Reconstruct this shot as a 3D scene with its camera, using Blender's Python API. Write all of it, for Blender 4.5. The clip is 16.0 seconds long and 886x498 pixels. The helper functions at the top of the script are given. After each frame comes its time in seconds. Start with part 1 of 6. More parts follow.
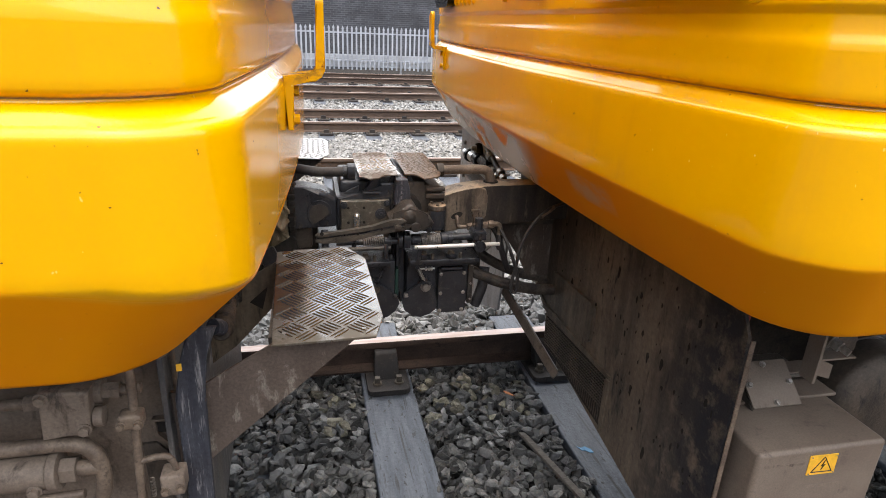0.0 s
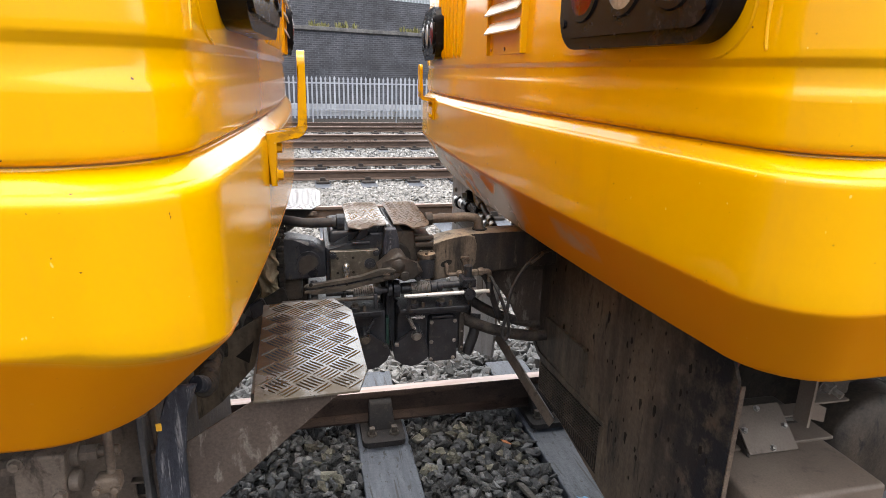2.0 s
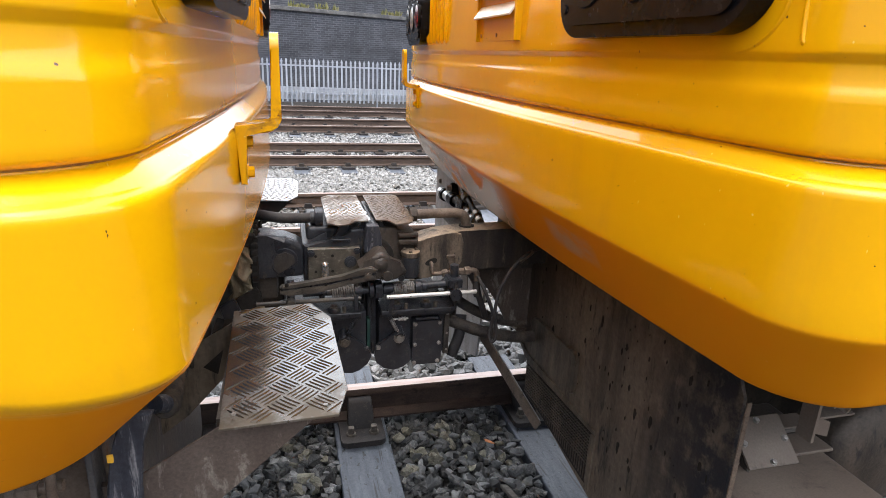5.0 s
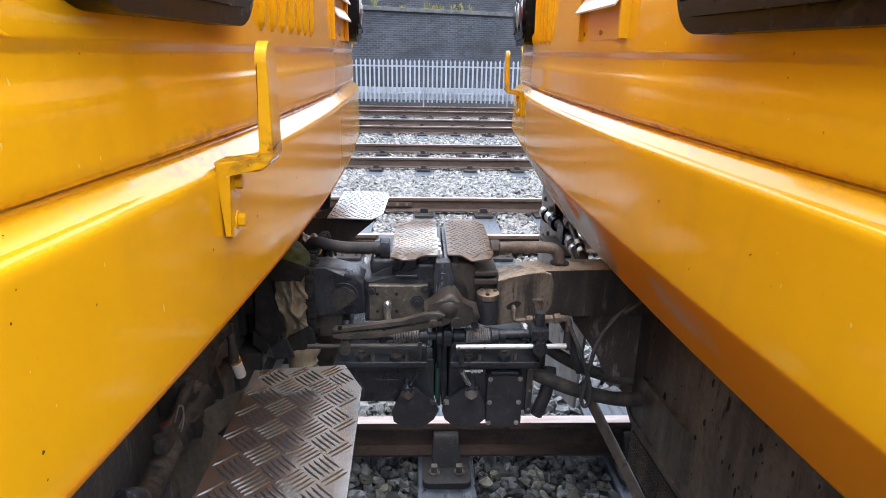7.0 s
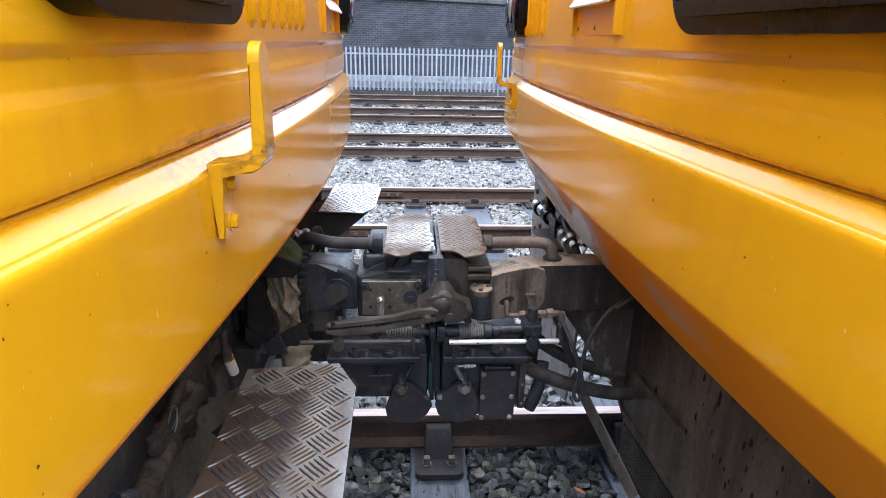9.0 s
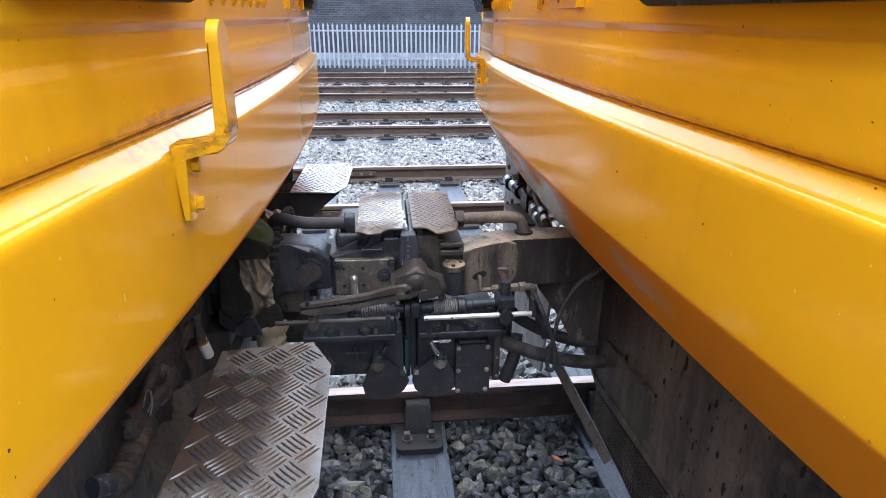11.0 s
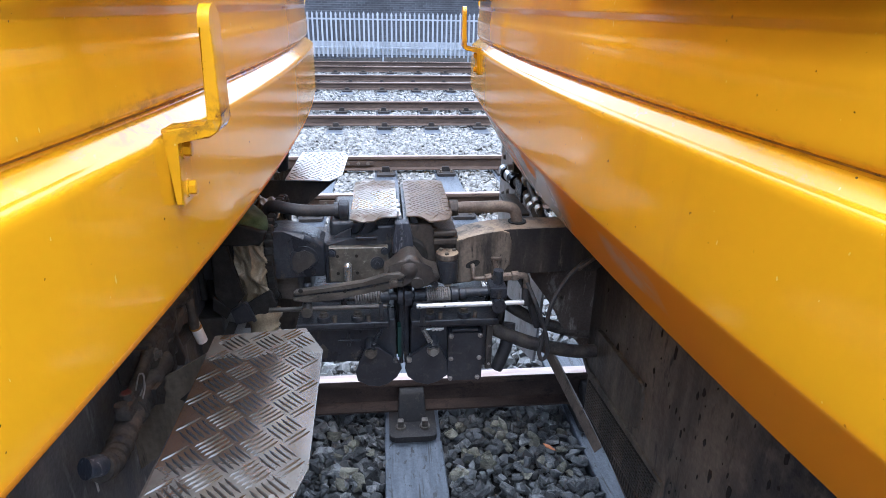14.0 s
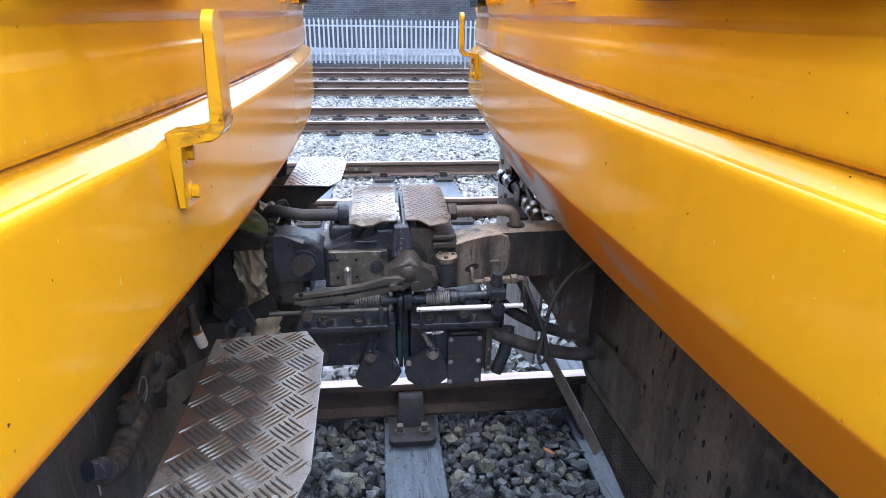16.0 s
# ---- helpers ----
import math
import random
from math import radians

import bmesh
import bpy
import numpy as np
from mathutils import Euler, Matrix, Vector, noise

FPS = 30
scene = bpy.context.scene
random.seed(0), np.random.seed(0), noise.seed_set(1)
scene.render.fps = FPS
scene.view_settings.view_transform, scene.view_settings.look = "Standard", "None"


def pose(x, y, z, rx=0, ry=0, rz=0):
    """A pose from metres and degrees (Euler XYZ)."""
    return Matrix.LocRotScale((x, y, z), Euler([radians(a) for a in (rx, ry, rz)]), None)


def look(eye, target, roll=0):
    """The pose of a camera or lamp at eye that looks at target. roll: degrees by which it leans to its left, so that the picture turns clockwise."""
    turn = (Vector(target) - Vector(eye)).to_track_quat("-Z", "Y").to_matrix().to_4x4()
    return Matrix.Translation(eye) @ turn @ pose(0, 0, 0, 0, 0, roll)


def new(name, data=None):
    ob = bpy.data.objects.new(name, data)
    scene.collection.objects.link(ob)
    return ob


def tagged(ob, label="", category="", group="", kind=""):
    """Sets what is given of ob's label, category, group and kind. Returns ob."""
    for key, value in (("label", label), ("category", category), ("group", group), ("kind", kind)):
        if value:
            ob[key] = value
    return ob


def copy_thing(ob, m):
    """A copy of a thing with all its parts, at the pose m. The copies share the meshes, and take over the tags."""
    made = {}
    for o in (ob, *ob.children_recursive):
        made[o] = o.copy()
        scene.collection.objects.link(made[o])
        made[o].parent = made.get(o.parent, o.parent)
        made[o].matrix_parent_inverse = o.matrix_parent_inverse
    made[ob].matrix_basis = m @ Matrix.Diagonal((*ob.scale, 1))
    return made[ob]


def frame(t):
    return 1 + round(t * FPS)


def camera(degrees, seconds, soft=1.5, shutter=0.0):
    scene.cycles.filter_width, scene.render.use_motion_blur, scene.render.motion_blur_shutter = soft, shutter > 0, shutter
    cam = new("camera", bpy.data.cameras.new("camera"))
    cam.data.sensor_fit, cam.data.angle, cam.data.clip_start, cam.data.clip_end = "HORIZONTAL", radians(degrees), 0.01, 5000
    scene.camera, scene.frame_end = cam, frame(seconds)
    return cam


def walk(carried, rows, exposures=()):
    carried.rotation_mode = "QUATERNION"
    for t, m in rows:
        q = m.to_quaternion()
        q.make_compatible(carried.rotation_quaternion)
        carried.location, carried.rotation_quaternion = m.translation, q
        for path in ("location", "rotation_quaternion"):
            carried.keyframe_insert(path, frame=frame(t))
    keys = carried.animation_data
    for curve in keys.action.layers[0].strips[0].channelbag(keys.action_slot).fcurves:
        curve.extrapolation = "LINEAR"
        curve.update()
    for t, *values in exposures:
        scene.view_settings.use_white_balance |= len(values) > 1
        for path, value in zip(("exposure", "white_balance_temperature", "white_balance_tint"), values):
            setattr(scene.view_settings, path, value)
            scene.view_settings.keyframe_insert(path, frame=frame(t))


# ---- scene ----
cam = camera(73.2, 16.0, 0.6)
PATH = [
    (0, (-0.268, -2.056, 1.596), (0.151, -0.233, 0.889), 2.5),
    (0.5, (-0.271, -2.032, 1.604), (0.112, -0.184, 0.941), 1.7),
    (1, (-0.252, -2.045, 1.611), (0.141, -0.177, 1.014), 1.5),
    (1.5, (-0.253, -2.052, 1.609), (0.155, -0.178, 1.04), 0.8),
    (2, (-0.238, -2.063, 1.612), (0.191, -0.193, 1.044), 1.3),
    (2.5, (-0.247, -2.051, 1.611), (0.211, -0.187, 1.048), 1.1),
    (3, (-0.242, -2.06, 1.61), (0.221, -0.198, 1.048), 1.0),
    (3.5, (-0.239, -2.061, 1.61), (0.243, -0.205, 1.04), 0.8),
    (3.7, (-0.241, -2.063, 1.614), (0.24, -0.205, 1.049), 1.0),
    (5.8, (-0.192, -1.802, 1.62), (0.283, 0.03, 0.973), 3.6),
    (6, (-0.147, -1.765, 1.623), (0.209, 0.092, 0.97), 2.0),
    (6.5, (-0.05, -1.699, 1.619), (0.076, 0.194, 0.988), 0.4),
    (7, (-0.041, -1.653, 1.636), (0.031, 0.246, 1.01), 1.0),
    (7.5, (-0.055, -1.645, 1.643), (0.007, 0.246, 0.994), 0.8),
    (8, (-0.057, -1.646, 1.651), (0.013, 0.245, 1.002), 1.2),
    (8.5, (-0.049, -1.645, 1.655), (0.04, 0.252, 1.025), 1.1),
    (9, (-0.047, -1.644, 1.652), (0.056, 0.241, 0.991), 1.2),
    (9.5, (-0.04, -1.652, 1.652), (0.091, 0.221, 0.962), 0.7),
    (10, (-0.036, -1.656, 1.652), (0.127, 0.207, 0.941), 0.5),
    (12.5, (-0.036, -1.656, 1.65), (0.149, 0.196, 0.917), 0.3),
    (13, (-0.034, -1.657, 1.649), (0.142, 0.199, 0.923), 0.3),
    (13.5, (-0.034, -1.659, 1.648), (0.148, 0.194, 0.917), 0.5),
    (14, (-0.027, -1.666, 1.649), (0.162, 0.176, 0.892), 1.0),
    (14.5, (-0.028, -1.671, 1.648), (0.184, 0.167, 0.888), 1.2),
    (15, (-0.03, -1.672, 1.648), (0.176, 0.169, 0.895), 1.0),
    (15.5, (-0.032, -1.673, 1.647), (0.169, 0.172, 0.904), 0.8),
    (16, (-0.032, -1.676, 1.647), (0.165, 0.172, 0.908), 0.8),
]
walk(cam, [(t, look(eye, target, roll)) for t, eye, target, roll in PATH], [(0.0, 1.46, 6600, 10), (3.7, 1.47, 6600, 10), (6.0, 1.50, 5900, 10), (6.8, 1.60, 5750, 9), (10.0, 1.63, 5400, 9), (13.0, 1.64, 5300, 9), (14.5, 1.80, 5150, 9), (16.0, 1.83, 5150, 9)])

# ---- world and light ----
world = bpy.data.worlds.new("overcast_sky")
scene.world = world
world.use_nodes = True
wn = world.node_tree
sky = wn.nodes.new("ShaderNodeTexSky")
sky.sky_type = "NISHITA"
sky.sun_disc = False
sky.sun_elevation = radians(76)
sky.sun_rotation = radians(180)
sky.air_density, sky.dust_density, sky.ozone_density = 1.0, 6.0, 1.0
wn.links.new(sky.outputs[0], wn.nodes["Background"].inputs[0])
wn.nodes["Background"].inputs[1].default_value = 0.10

sun_data = bpy.data.lights.new("sun", "SUN")
sun_data.energy, sun_data.angle, sun_data.color = 3.1, radians(152), (1.0, 0.985, 0.96)
sun = new("sun", sun_data)
sun.matrix_world = look((2.4, 2.6, 14.0), (0, 0, 0))


# ---- materials ----
def ramp(nt, fac, stops):
    r = nt.nodes.new("ShaderNodeValToRGB")
    while len(r.color_ramp.elements) < len(stops):
        r.color_ramp.elements.new(0.5)
    for e, (p, c) in zip(r.color_ramp.elements, stops):
        e.position, e.color = p, (*c, 1)
    nt.links.new(fac, r.inputs[0])
    return r.outputs[0]


def tex_noise(nt, co, scale, detail=6, rough=0.6, dist=0.0):
    n = nt.nodes.new("ShaderNodeTexNoise")
    n.inputs["Scale"].default_value, n.inputs["Detail"].default_value = scale, detail
    n.inputs["Roughness"].default_value, n.inputs["Distortion"].default_value = rough, dist
    nt.links.new(co, n.inputs["Vector"])
    return n.outputs["Fac"]


def stretched(nt, co, s):
    m = nt.nodes.new("ShaderNodeMapping")
    m.inputs["Scale"].default_value = s
    nt.links.new(co, m.inputs["Vector"])
    return m.outputs[0]


def mixed(nt, fac, a, b, blend="MIX"):
    m = nt.nodes.new("ShaderNodeMix")
    m.data_type, m.blend_type = "RGBA", blend
    for sock, val in ((m.inputs[0], fac), (m.inputs[6], a), (m.inputs[7], b)):
        if isinstance(val, (int, float)):
            sock.default_value = val
        elif isinstance(val, tuple):
            sock.default_value = (*val, 1)
        else:
            nt.links.new(val, sock)
    return m.outputs[2]


def bumped(nt, height, strength, distance, bsdf):
    b = nt.nodes.new("ShaderNodeBump")
    b.inputs["Strength"].default_value, b.inputs["Distance"].default_value = strength, distance
    nt.links.new(height, b.inputs["Height"])
    nt.links.new(b.outputs[0], bsdf.inputs["Normal"])


def material(name, colour, rough=0.6, metal=0.0, colour2=None, colour3=None, scale=12.0, streak=(1, 1, 1), grain=120.0,
             bump=0.3, depth=0.002, rough_var=0.15, island=0.0, coat=0.0, patch=(0.42, 0.62), each=0.0, spec=0.5):
    mat = bpy.data.materials.new(name)
    mat.use_nodes = True
    nt = mat.node_tree
    bsdf = nt.nodes["Principled BSDF"]
    co = nt.nodes.new("ShaderNodeTexCoord").outputs["Object"]
    big = tex_noise(nt, stretched(nt, co, streak), scale, 5, 0.65)
    fine = tex_noise(nt, co, grain, 4, 0.7)
    col = ramp(nt, big, [(patch[0], colour), (patch[1], colour2 or colour)])
    if colour3:
        spot = tex_noise(nt, stretched(nt, co, streak), scale * 3.7, 6, 0.7, 0.4)
        mask = ramp(nt, spot, [(0.56, (0, 0, 0)), (0.68, (1, 1, 1))])
        col = mixed(nt, mask, col, colour3)
    shade = ramp(nt, fine, [(0.3, (1 - 0.9 * min(bump, 0.3),) * 3), (0.7, (1 + 0.5 * min(bump, 0.3),) * 3)])
    col = mixed(nt, 1.0, col, shade, "MULTIPLY")
    if island or each:
        src = nt.nodes.new("ShaderNodeNewGeometry").outputs["Random Per Island"] if island else nt.nodes.new("ShaderNodeObjectInfo").outputs["Random"]
        k = island or each
        col = mixed(nt, 1.0, col, ramp(nt, src, [(0.0, (1 - k,) * 3), (1.0, (1 + k,) * 3)]), "MULTIPLY")
    nt.links.new(col, bsdf.inputs["Base Color"])
    rr = nt.nodes.new("ShaderNodeMapRange")
    rr.inputs["To Min"].default_value, rr.inputs["To Max"].default_value = max(0.03, rough - rough_var), min(1.0, rough + rough_var)
    nt.links.new(big, rr.inputs["Value"])
    nt.links.new(rr.outputs[0], bsdf.inputs["Roughness"])
    bsdf.inputs["Metallic"].default_value = metal
    bsdf.inputs["Coat Weight"].default_value = coat
    bsdf.inputs["Specular IOR Level"].default_value = spec
    bsdf.inputs["Coat Roughness"].default_value = 0.08
    bumped(nt, fine, bump, depth, bsdf)
    return mat


def between(nt, value, *edges):
    """The product of soft steps over one value: each edge is (where it is 0, where it is 1)."""
    total = None
    for lo, hi in edges:
        r = nt.nodes.new("ShaderNodeMapRange")
        r.inputs["From Min"].default_value, r.inputs["From Max"].default_value = lo, hi
        nt.links.new(value, r.inputs["Value"])
        total = r.outputs[0] if total is None else times(nt, total, r.outputs[0])
    return total


def times(nt, a, b):
    m = nt.nodes.new("ShaderNodeMath")
    m.operation = "MULTIPLY"
    nt.links.new(a, m.inputs[0])
    nt.links.new(b, m.inputs[1])
    return m.outputs[0]


def paint_yellow(name, scraped=False):
    mat = material(name, (0.71, 0.366, 0.0004), 0.13, 0, (0.68, 0.345, 0.0004), None, 1.6, (1, 1, 0.4), 14, 0.02, 0.001, 0.04, coat=0.12, spec=0.38)
    nt = mat.node_tree
    bsdf = nt.nodes["Principled BSDF"]
    bsdf.inputs["Coat Roughness"].default_value = 0.035
    co = nt.nodes.new("ShaderNodeTexCoord").outputs["Object"]
    sep = nt.nodes.new("ShaderNodeSeparateXYZ")
    nt.links.new(co, sep.inputs[0])
    on_front = between(nt, sep.outputs["X"], (-0.40, -0.365))
    col = bsdf.inputs["Base Color"].links[0].from_socket
    # chips and dried splashes
    chip = ramp(nt, tex_noise(nt, co, 85, 2, 0.5), [(0.755, (0, 0, 0)), (0.775, (1, 1, 1))])
    col = mixed(nt, chip, col, (0.09, 0.045, 0.02))
    drops = ramp(nt, tex_noise(nt, stretched(nt, co, (1, 1, 0.55)), 120, 1, 0.4), [(0.785, (0, 0, 0)), (0.80, (0.8, 0.8, 0.8))])
    col = mixed(nt, drops, col, (0.74, 0.52, 0.13))
    # faint grime that has run down
    stain = tex_noise(nt, stretched(nt, co, (3, 3, 0.6)), 3.0, 6, 0.7)
    col = mixed(nt, ramp(nt, stain, [(0.55, (0, 0, 0)), (0.85, (0.25, 0.25, 0.25))]), col, (0.40, 0.22, 0.035))
    # rust creeping out of the seam over the ledge
    seam = times(nt, on_front, between(nt, sep.outputs["Z"], (1.500, 1.511), (1.526, 1.5125)))
    seam = times(nt, seam, ramp(nt, tex_noise(nt, stretched(nt, co, (1, 0.4, 1)), 48, 5, 0.7), [(0.52, (0, 0, 0)), (0.60, (1, 1, 1))]))
    col = mixed(nt, seam, col, (0.20, 0.075, 0.010))
    # scuffs and dirt trodden into the top of the ledge
    ledge = times(nt, on_front, between(nt, sep.outputs["Z"], (1.484, 1.490), (1.516, 1.510)))
    scuff = ramp(nt, tex_noise(nt, stretched(nt, co, (1, 0.55, 1)), 26, 7, 0.72, 0.3), [(0.57, (0, 0, 0)), (0.68, (0.8, 0.8, 0.8))])
    ledge = times(nt, ledge, scuff)
    col = mixed(nt, ledge, col, (0.36, 0.26, 0.13))
    # grease and rust worn in round the foot of the bracket
    foot = times(nt, times(nt, on_front, between(nt, sep.outputs["Z"], (1.470, 1.492), (1.545, 1.512))), between(nt, sep.outputs["Y"], (-0.99, -0.87), (-0.72, -0.83)))
    foot = times(nt, foot, ramp(nt, tex_noise(nt, co, 34, 7, 0.74, 0.4), [(0.46, (0, 0, 0)), (0.60, (0.7, 0.7, 0.7))]))
    col = mixed(nt, foot, col, (0.150, 0.075, 0.025))
    old = bsdf.inputs["Roughness"].links[0].from_socket
    rough = nt.nodes.new("ShaderNodeMath")
    rough.operation = "MAXIMUM"
    nt.links.new(old, rough.inputs[0])
    nt.links.new(ramp(nt, ledge, [(0.0, (0.02,) * 3), (1.0, (0.42,) * 3)]), rough.inputs[1])
    # dull lower chamfer, with its down-facing shade painted as a deeper orange
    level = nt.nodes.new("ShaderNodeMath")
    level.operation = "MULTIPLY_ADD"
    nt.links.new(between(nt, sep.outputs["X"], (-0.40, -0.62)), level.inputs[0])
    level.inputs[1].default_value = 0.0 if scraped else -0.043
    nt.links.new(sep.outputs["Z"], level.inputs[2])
    chamfer_mask = between(nt, level.outputs[0], (1.300, 1.282) if scraped else (1.287, 1.268))
    col = mixed(nt, times(nt, chamfer_mask, ramp(nt, tex_noise(nt, co, 5, 5, 0.6), [(0.3, (0.75,) * 3), (0.7, (0.95,) * 3)])), col, (0.70, 0.240, 0.0008))
    matt = nt.nodes.new("ShaderNodeMath")
    matt.operation = "MAXIMUM"
    nt.links.new(rough.outputs[0], matt.inputs[0])
    nt.links.new(ramp(nt, chamfer_mask, [(0.0, (0.02,) * 3), (1.0, (0.5,) * 3)]), matt.inputs[1])
    nt.links.new(matt.outputs[0], bsdf.inputs["Roughness"])
    for socket, clean, dusty in (("Specular IOR Level", 0.38, 0.06), ("Coat Weight", 0.12, 0.0)):
        gloss = nt.nodes.new("ShaderNodeMapRange")
        gloss.inputs["To Min"].default_value, gloss.inputs["To Max"].default_value = clean, dusty
        nt.links.new(chamfer_mask, gloss.inputs["Value"])
        nt.links.new(gloss.outputs[0], bsdf.inputs[socket])
    if scraped:
        below = between(nt, sep.outputs["Z"], (1.285, 1.268))
        fine = tex_noise(nt, stretched(nt, co, (1, 0.8, 1.6)), 5.5, 6, 0.62, 0.3)
        low = times(nt, below, between(nt, sep.outputs["Y"], (0.42, 0.26), (-1.50, -1.30)))
        rub = ramp(nt, fine, [(0.37, (0, 0, 0)), (0.47, (1, 1, 1))])
        spot = times(nt, times(nt, below, between(nt, sep.outputs["Y"], (0.62, 0.70), (0.86, 0.78))), between(nt, sep.outputs["Z"], (1.185, 1.205), (1.262, 1.245)))
        rub = mixed(nt, spot, rub, ramp(nt, fine, [(0.38, (0, 0, 0)), (0.54, (0.5, 0.5, 0.5))]))
        low = mixed(nt, spot, low, (1, 1, 1))
        bare = times(nt, low, rub)
        col = mixed(nt, bare, col, (0.40, 0.33, 0.235))
        for socket, worn in (("Roughness", 0.24), ("Specular IOR Level", 0.45)):
            gloss = nt.nodes.new("ShaderNodeMix")
            nt.links.new(bare, gloss.inputs[0])
            nt.links.new(bsdf.inputs[socket].links[0].from_socket, gloss.inputs[2])
            gloss.inputs[3].default_value = worn
            nt.links.new(gloss.outputs[0], bsdf.inputs[socket])
    nt.links.new(col, bsdf.inputs["Base Color"])
    return mat


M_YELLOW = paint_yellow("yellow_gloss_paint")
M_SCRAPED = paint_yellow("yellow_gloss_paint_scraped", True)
M_GROOVE = material("rusty_grime_seam", (0.300, 0.135, 0.020), 0.7, 0, (0.420, 0.200, 0.020), (0.100, 0.050, 0.020), 14, (1, 1, 1), 150, 0.6, 0.003)
M_BLACK = material("black_moulded_plastic", (0.006, 0.006, 0.008), 0.24, 0, (0.010, 0.010, 0.012), None, 20, (1, 1, 1), 300, 0.12, 0.001, spec=0.12)
M_GRIME = material("grimy_dark_steel", (0.040, 0.036, 0.033), 0.45, 0.1, (0.085, 0.072, 0.060), (0.022, 0.021, 0.022), 7, (1, 1, 0.45), 110, 0.5, 0.003, spec=0.30)
M_SKIRT = material("streaked_oily_steel_plate", (0.044, 0.038, 0.032), 0.46, 0.05, (0.145, 0.120, 0.090), (0.020, 0.019, 0.020), 4.5, (2.0, 2.0, 0.4), 60, 0.45, 0.003, spec=0.22, patch=(0.40, 0.62))
M_DARKPLATE = material("blackened_steel_plate", (0.050, 0.051, 0.056), 0.45, 0.05, (0.115, 0.105, 0.095), (0.200, 0.190, 0.180), 5, (2.0, 2.0, 0.4), 90, 0.5, 0.003, spec=0.30)
M_BROWN = material("brown_dusty_underframe_paint", (0.120, 0.096, 0.078), 0.55, 0, (0.185, 0.149, 0.120), (0.058, 0.046, 0.038), 7, (1, 1, 0.6), 160, 0.35, 0.001, spec=0.22)
M_PIPE = material("dusty_brown_pipe", (0.110, 0.086, 0.069), 0.5, 0.2, (0.190, 0.148, 0.113), (0.075, 0.058, 0.046), 18, (1, 1, 1), 160, 0.45, 0.002, spec=0.22)
M_COUPLER = material("oily_blue_black_casting", (0.020, 0.022, 0.028), 0.30, 0.1, (0.044, 0.047, 0.054), (0.080, 0.069, 0.057), 9, (1, 1, 0.7), 130, 0.5, 0.003, spec=0.34)
M_RUSTCAST = material("dusty_brown_casting", (0.040, 0.034, 0.029), 0.5, 0.1, (0.090, 0.073, 0.058), (0.028, 0.026, 0.026), 8, (1, 1, 0.35), 120, 0.5, 0.003, spec=0.26)
M_BLUEBLK = material("fresh_black_gloss_cover", (0.016, 0.018, 0.023), 0.34, 0, (0.026, 0.028, 0.034), (0.048, 0.046, 0.044), 14, (1, 1, 1), 200, 0.25, 0.001, spec=0.45)
M_LEVER = material("greasy_forged_lever", (0.050, 0.045, 0.039), 0.42, 0.2, (0.112, 0.098, 0.080), (0.025, 0.025, 0.025), 22, (0.4, 1, 1), 140, 0.4, 0.002)
M_SHINY = material("bright_zinc_steel", (0.740, 0.740, 0.730), 0.3, 0.45, (0.580, 0.570, 0.550), None, 40, (0.3, 1, 1), 250, 0.1, 0.001)
M_BOLT = material("galvanised_bolt", (0.34, 0.33, 0.31), 0.42, 0.7, (0.220, 0.200, 0.180), None, 60, (1, 1, 1), 300, 0.2, 0.001, each=0.25)
M_DARKBOLT = material("dirty_bolt", (0.070, 0.060, 0.050), 0.55, 0.4, (0.130, 0.110, 0.090), None, 60, (1, 1, 1), 300, 0.2, 0.001, each=0.25)
M_ALUCLEAN = material("bright_aluminium_tread_plate", (0.620, 0.620, 0.620), 0.30, 0.85, (0.540, 0.540, 0.540), None, 9, (1, 1, 1), 180, 0.1, 0.0005, 0.06)
M_RUSTALU = material("brown_stained_tread_plate", (0.090, 0.066, 0.047), 0.40, 0.2, (0.145, 0.112, 0.083), (0.050, 0.039, 0.031), 9, (1, 1, 1), 200, 0.2, 0.001, spec=0.36)
M_RUBBER = material("black_rubber_hose", (0.030, 0.029, 0.031), 0.55, 0, (0.058, 0.054, 0.052), None, 15, (1, 1, 0.5), 200, 0.4, 0.001, spec=0.22)
M_CANVAS = material("soiled_khaki_canvas", (0.300, 0.245, 0.160), 0.30, 0, (0.130, 0.103, 0.066), (0.360, 0.305, 0.210), 7, (1.6, 1, 0.6), 220, 0.4, 0.002, spec=0.30)
M_GREEN = material("olive_green_cloth", (0.055, 0.085, 0.030), 0.8, 0, (0.030, 0.045, 0.020), None, 14, (1, 1, 1), 260, 0.5, 0.002)
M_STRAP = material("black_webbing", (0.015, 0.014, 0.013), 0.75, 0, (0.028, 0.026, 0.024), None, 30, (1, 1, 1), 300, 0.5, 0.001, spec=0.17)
M_FLANGE = material("scratched_blue_black_flange", (0.030, 0.034, 0.046), 0.5, 0.1, (0.058, 0.062, 0.075), (0.210, 0.210, 0.220), 9, (3.5, 3.5, 0.35), 120, 0.5, 0.003, spec=0.30)
M_GUSSET = material("scuffed_brown_gusset", (0.068, 0.054, 0.046), 0.5, 0, (0.098, 0.079, 0.067), (0.240, 0.222, 0.190), 5, (1.3, 1.3, 0.45), 160, 0.3, 0.001, spec=0.19)
M_GREYPLATE = material("grey_painted_plate", (0.30, 0.30, 0.31), 0.55, 0, (0.200, 0.190, 0.180), (0.060, 0.050, 0.040), 6, (1, 1, 0.5), 120, 0.3, 0.001)
M_WHITEPLATE = material("off_white_finish", (0.780, 0.770, 0.740), 0.4, 0, (0.660, 0.630, 0.580), None, 14, (1, 1, 1), 120, 0.1, 0.001)
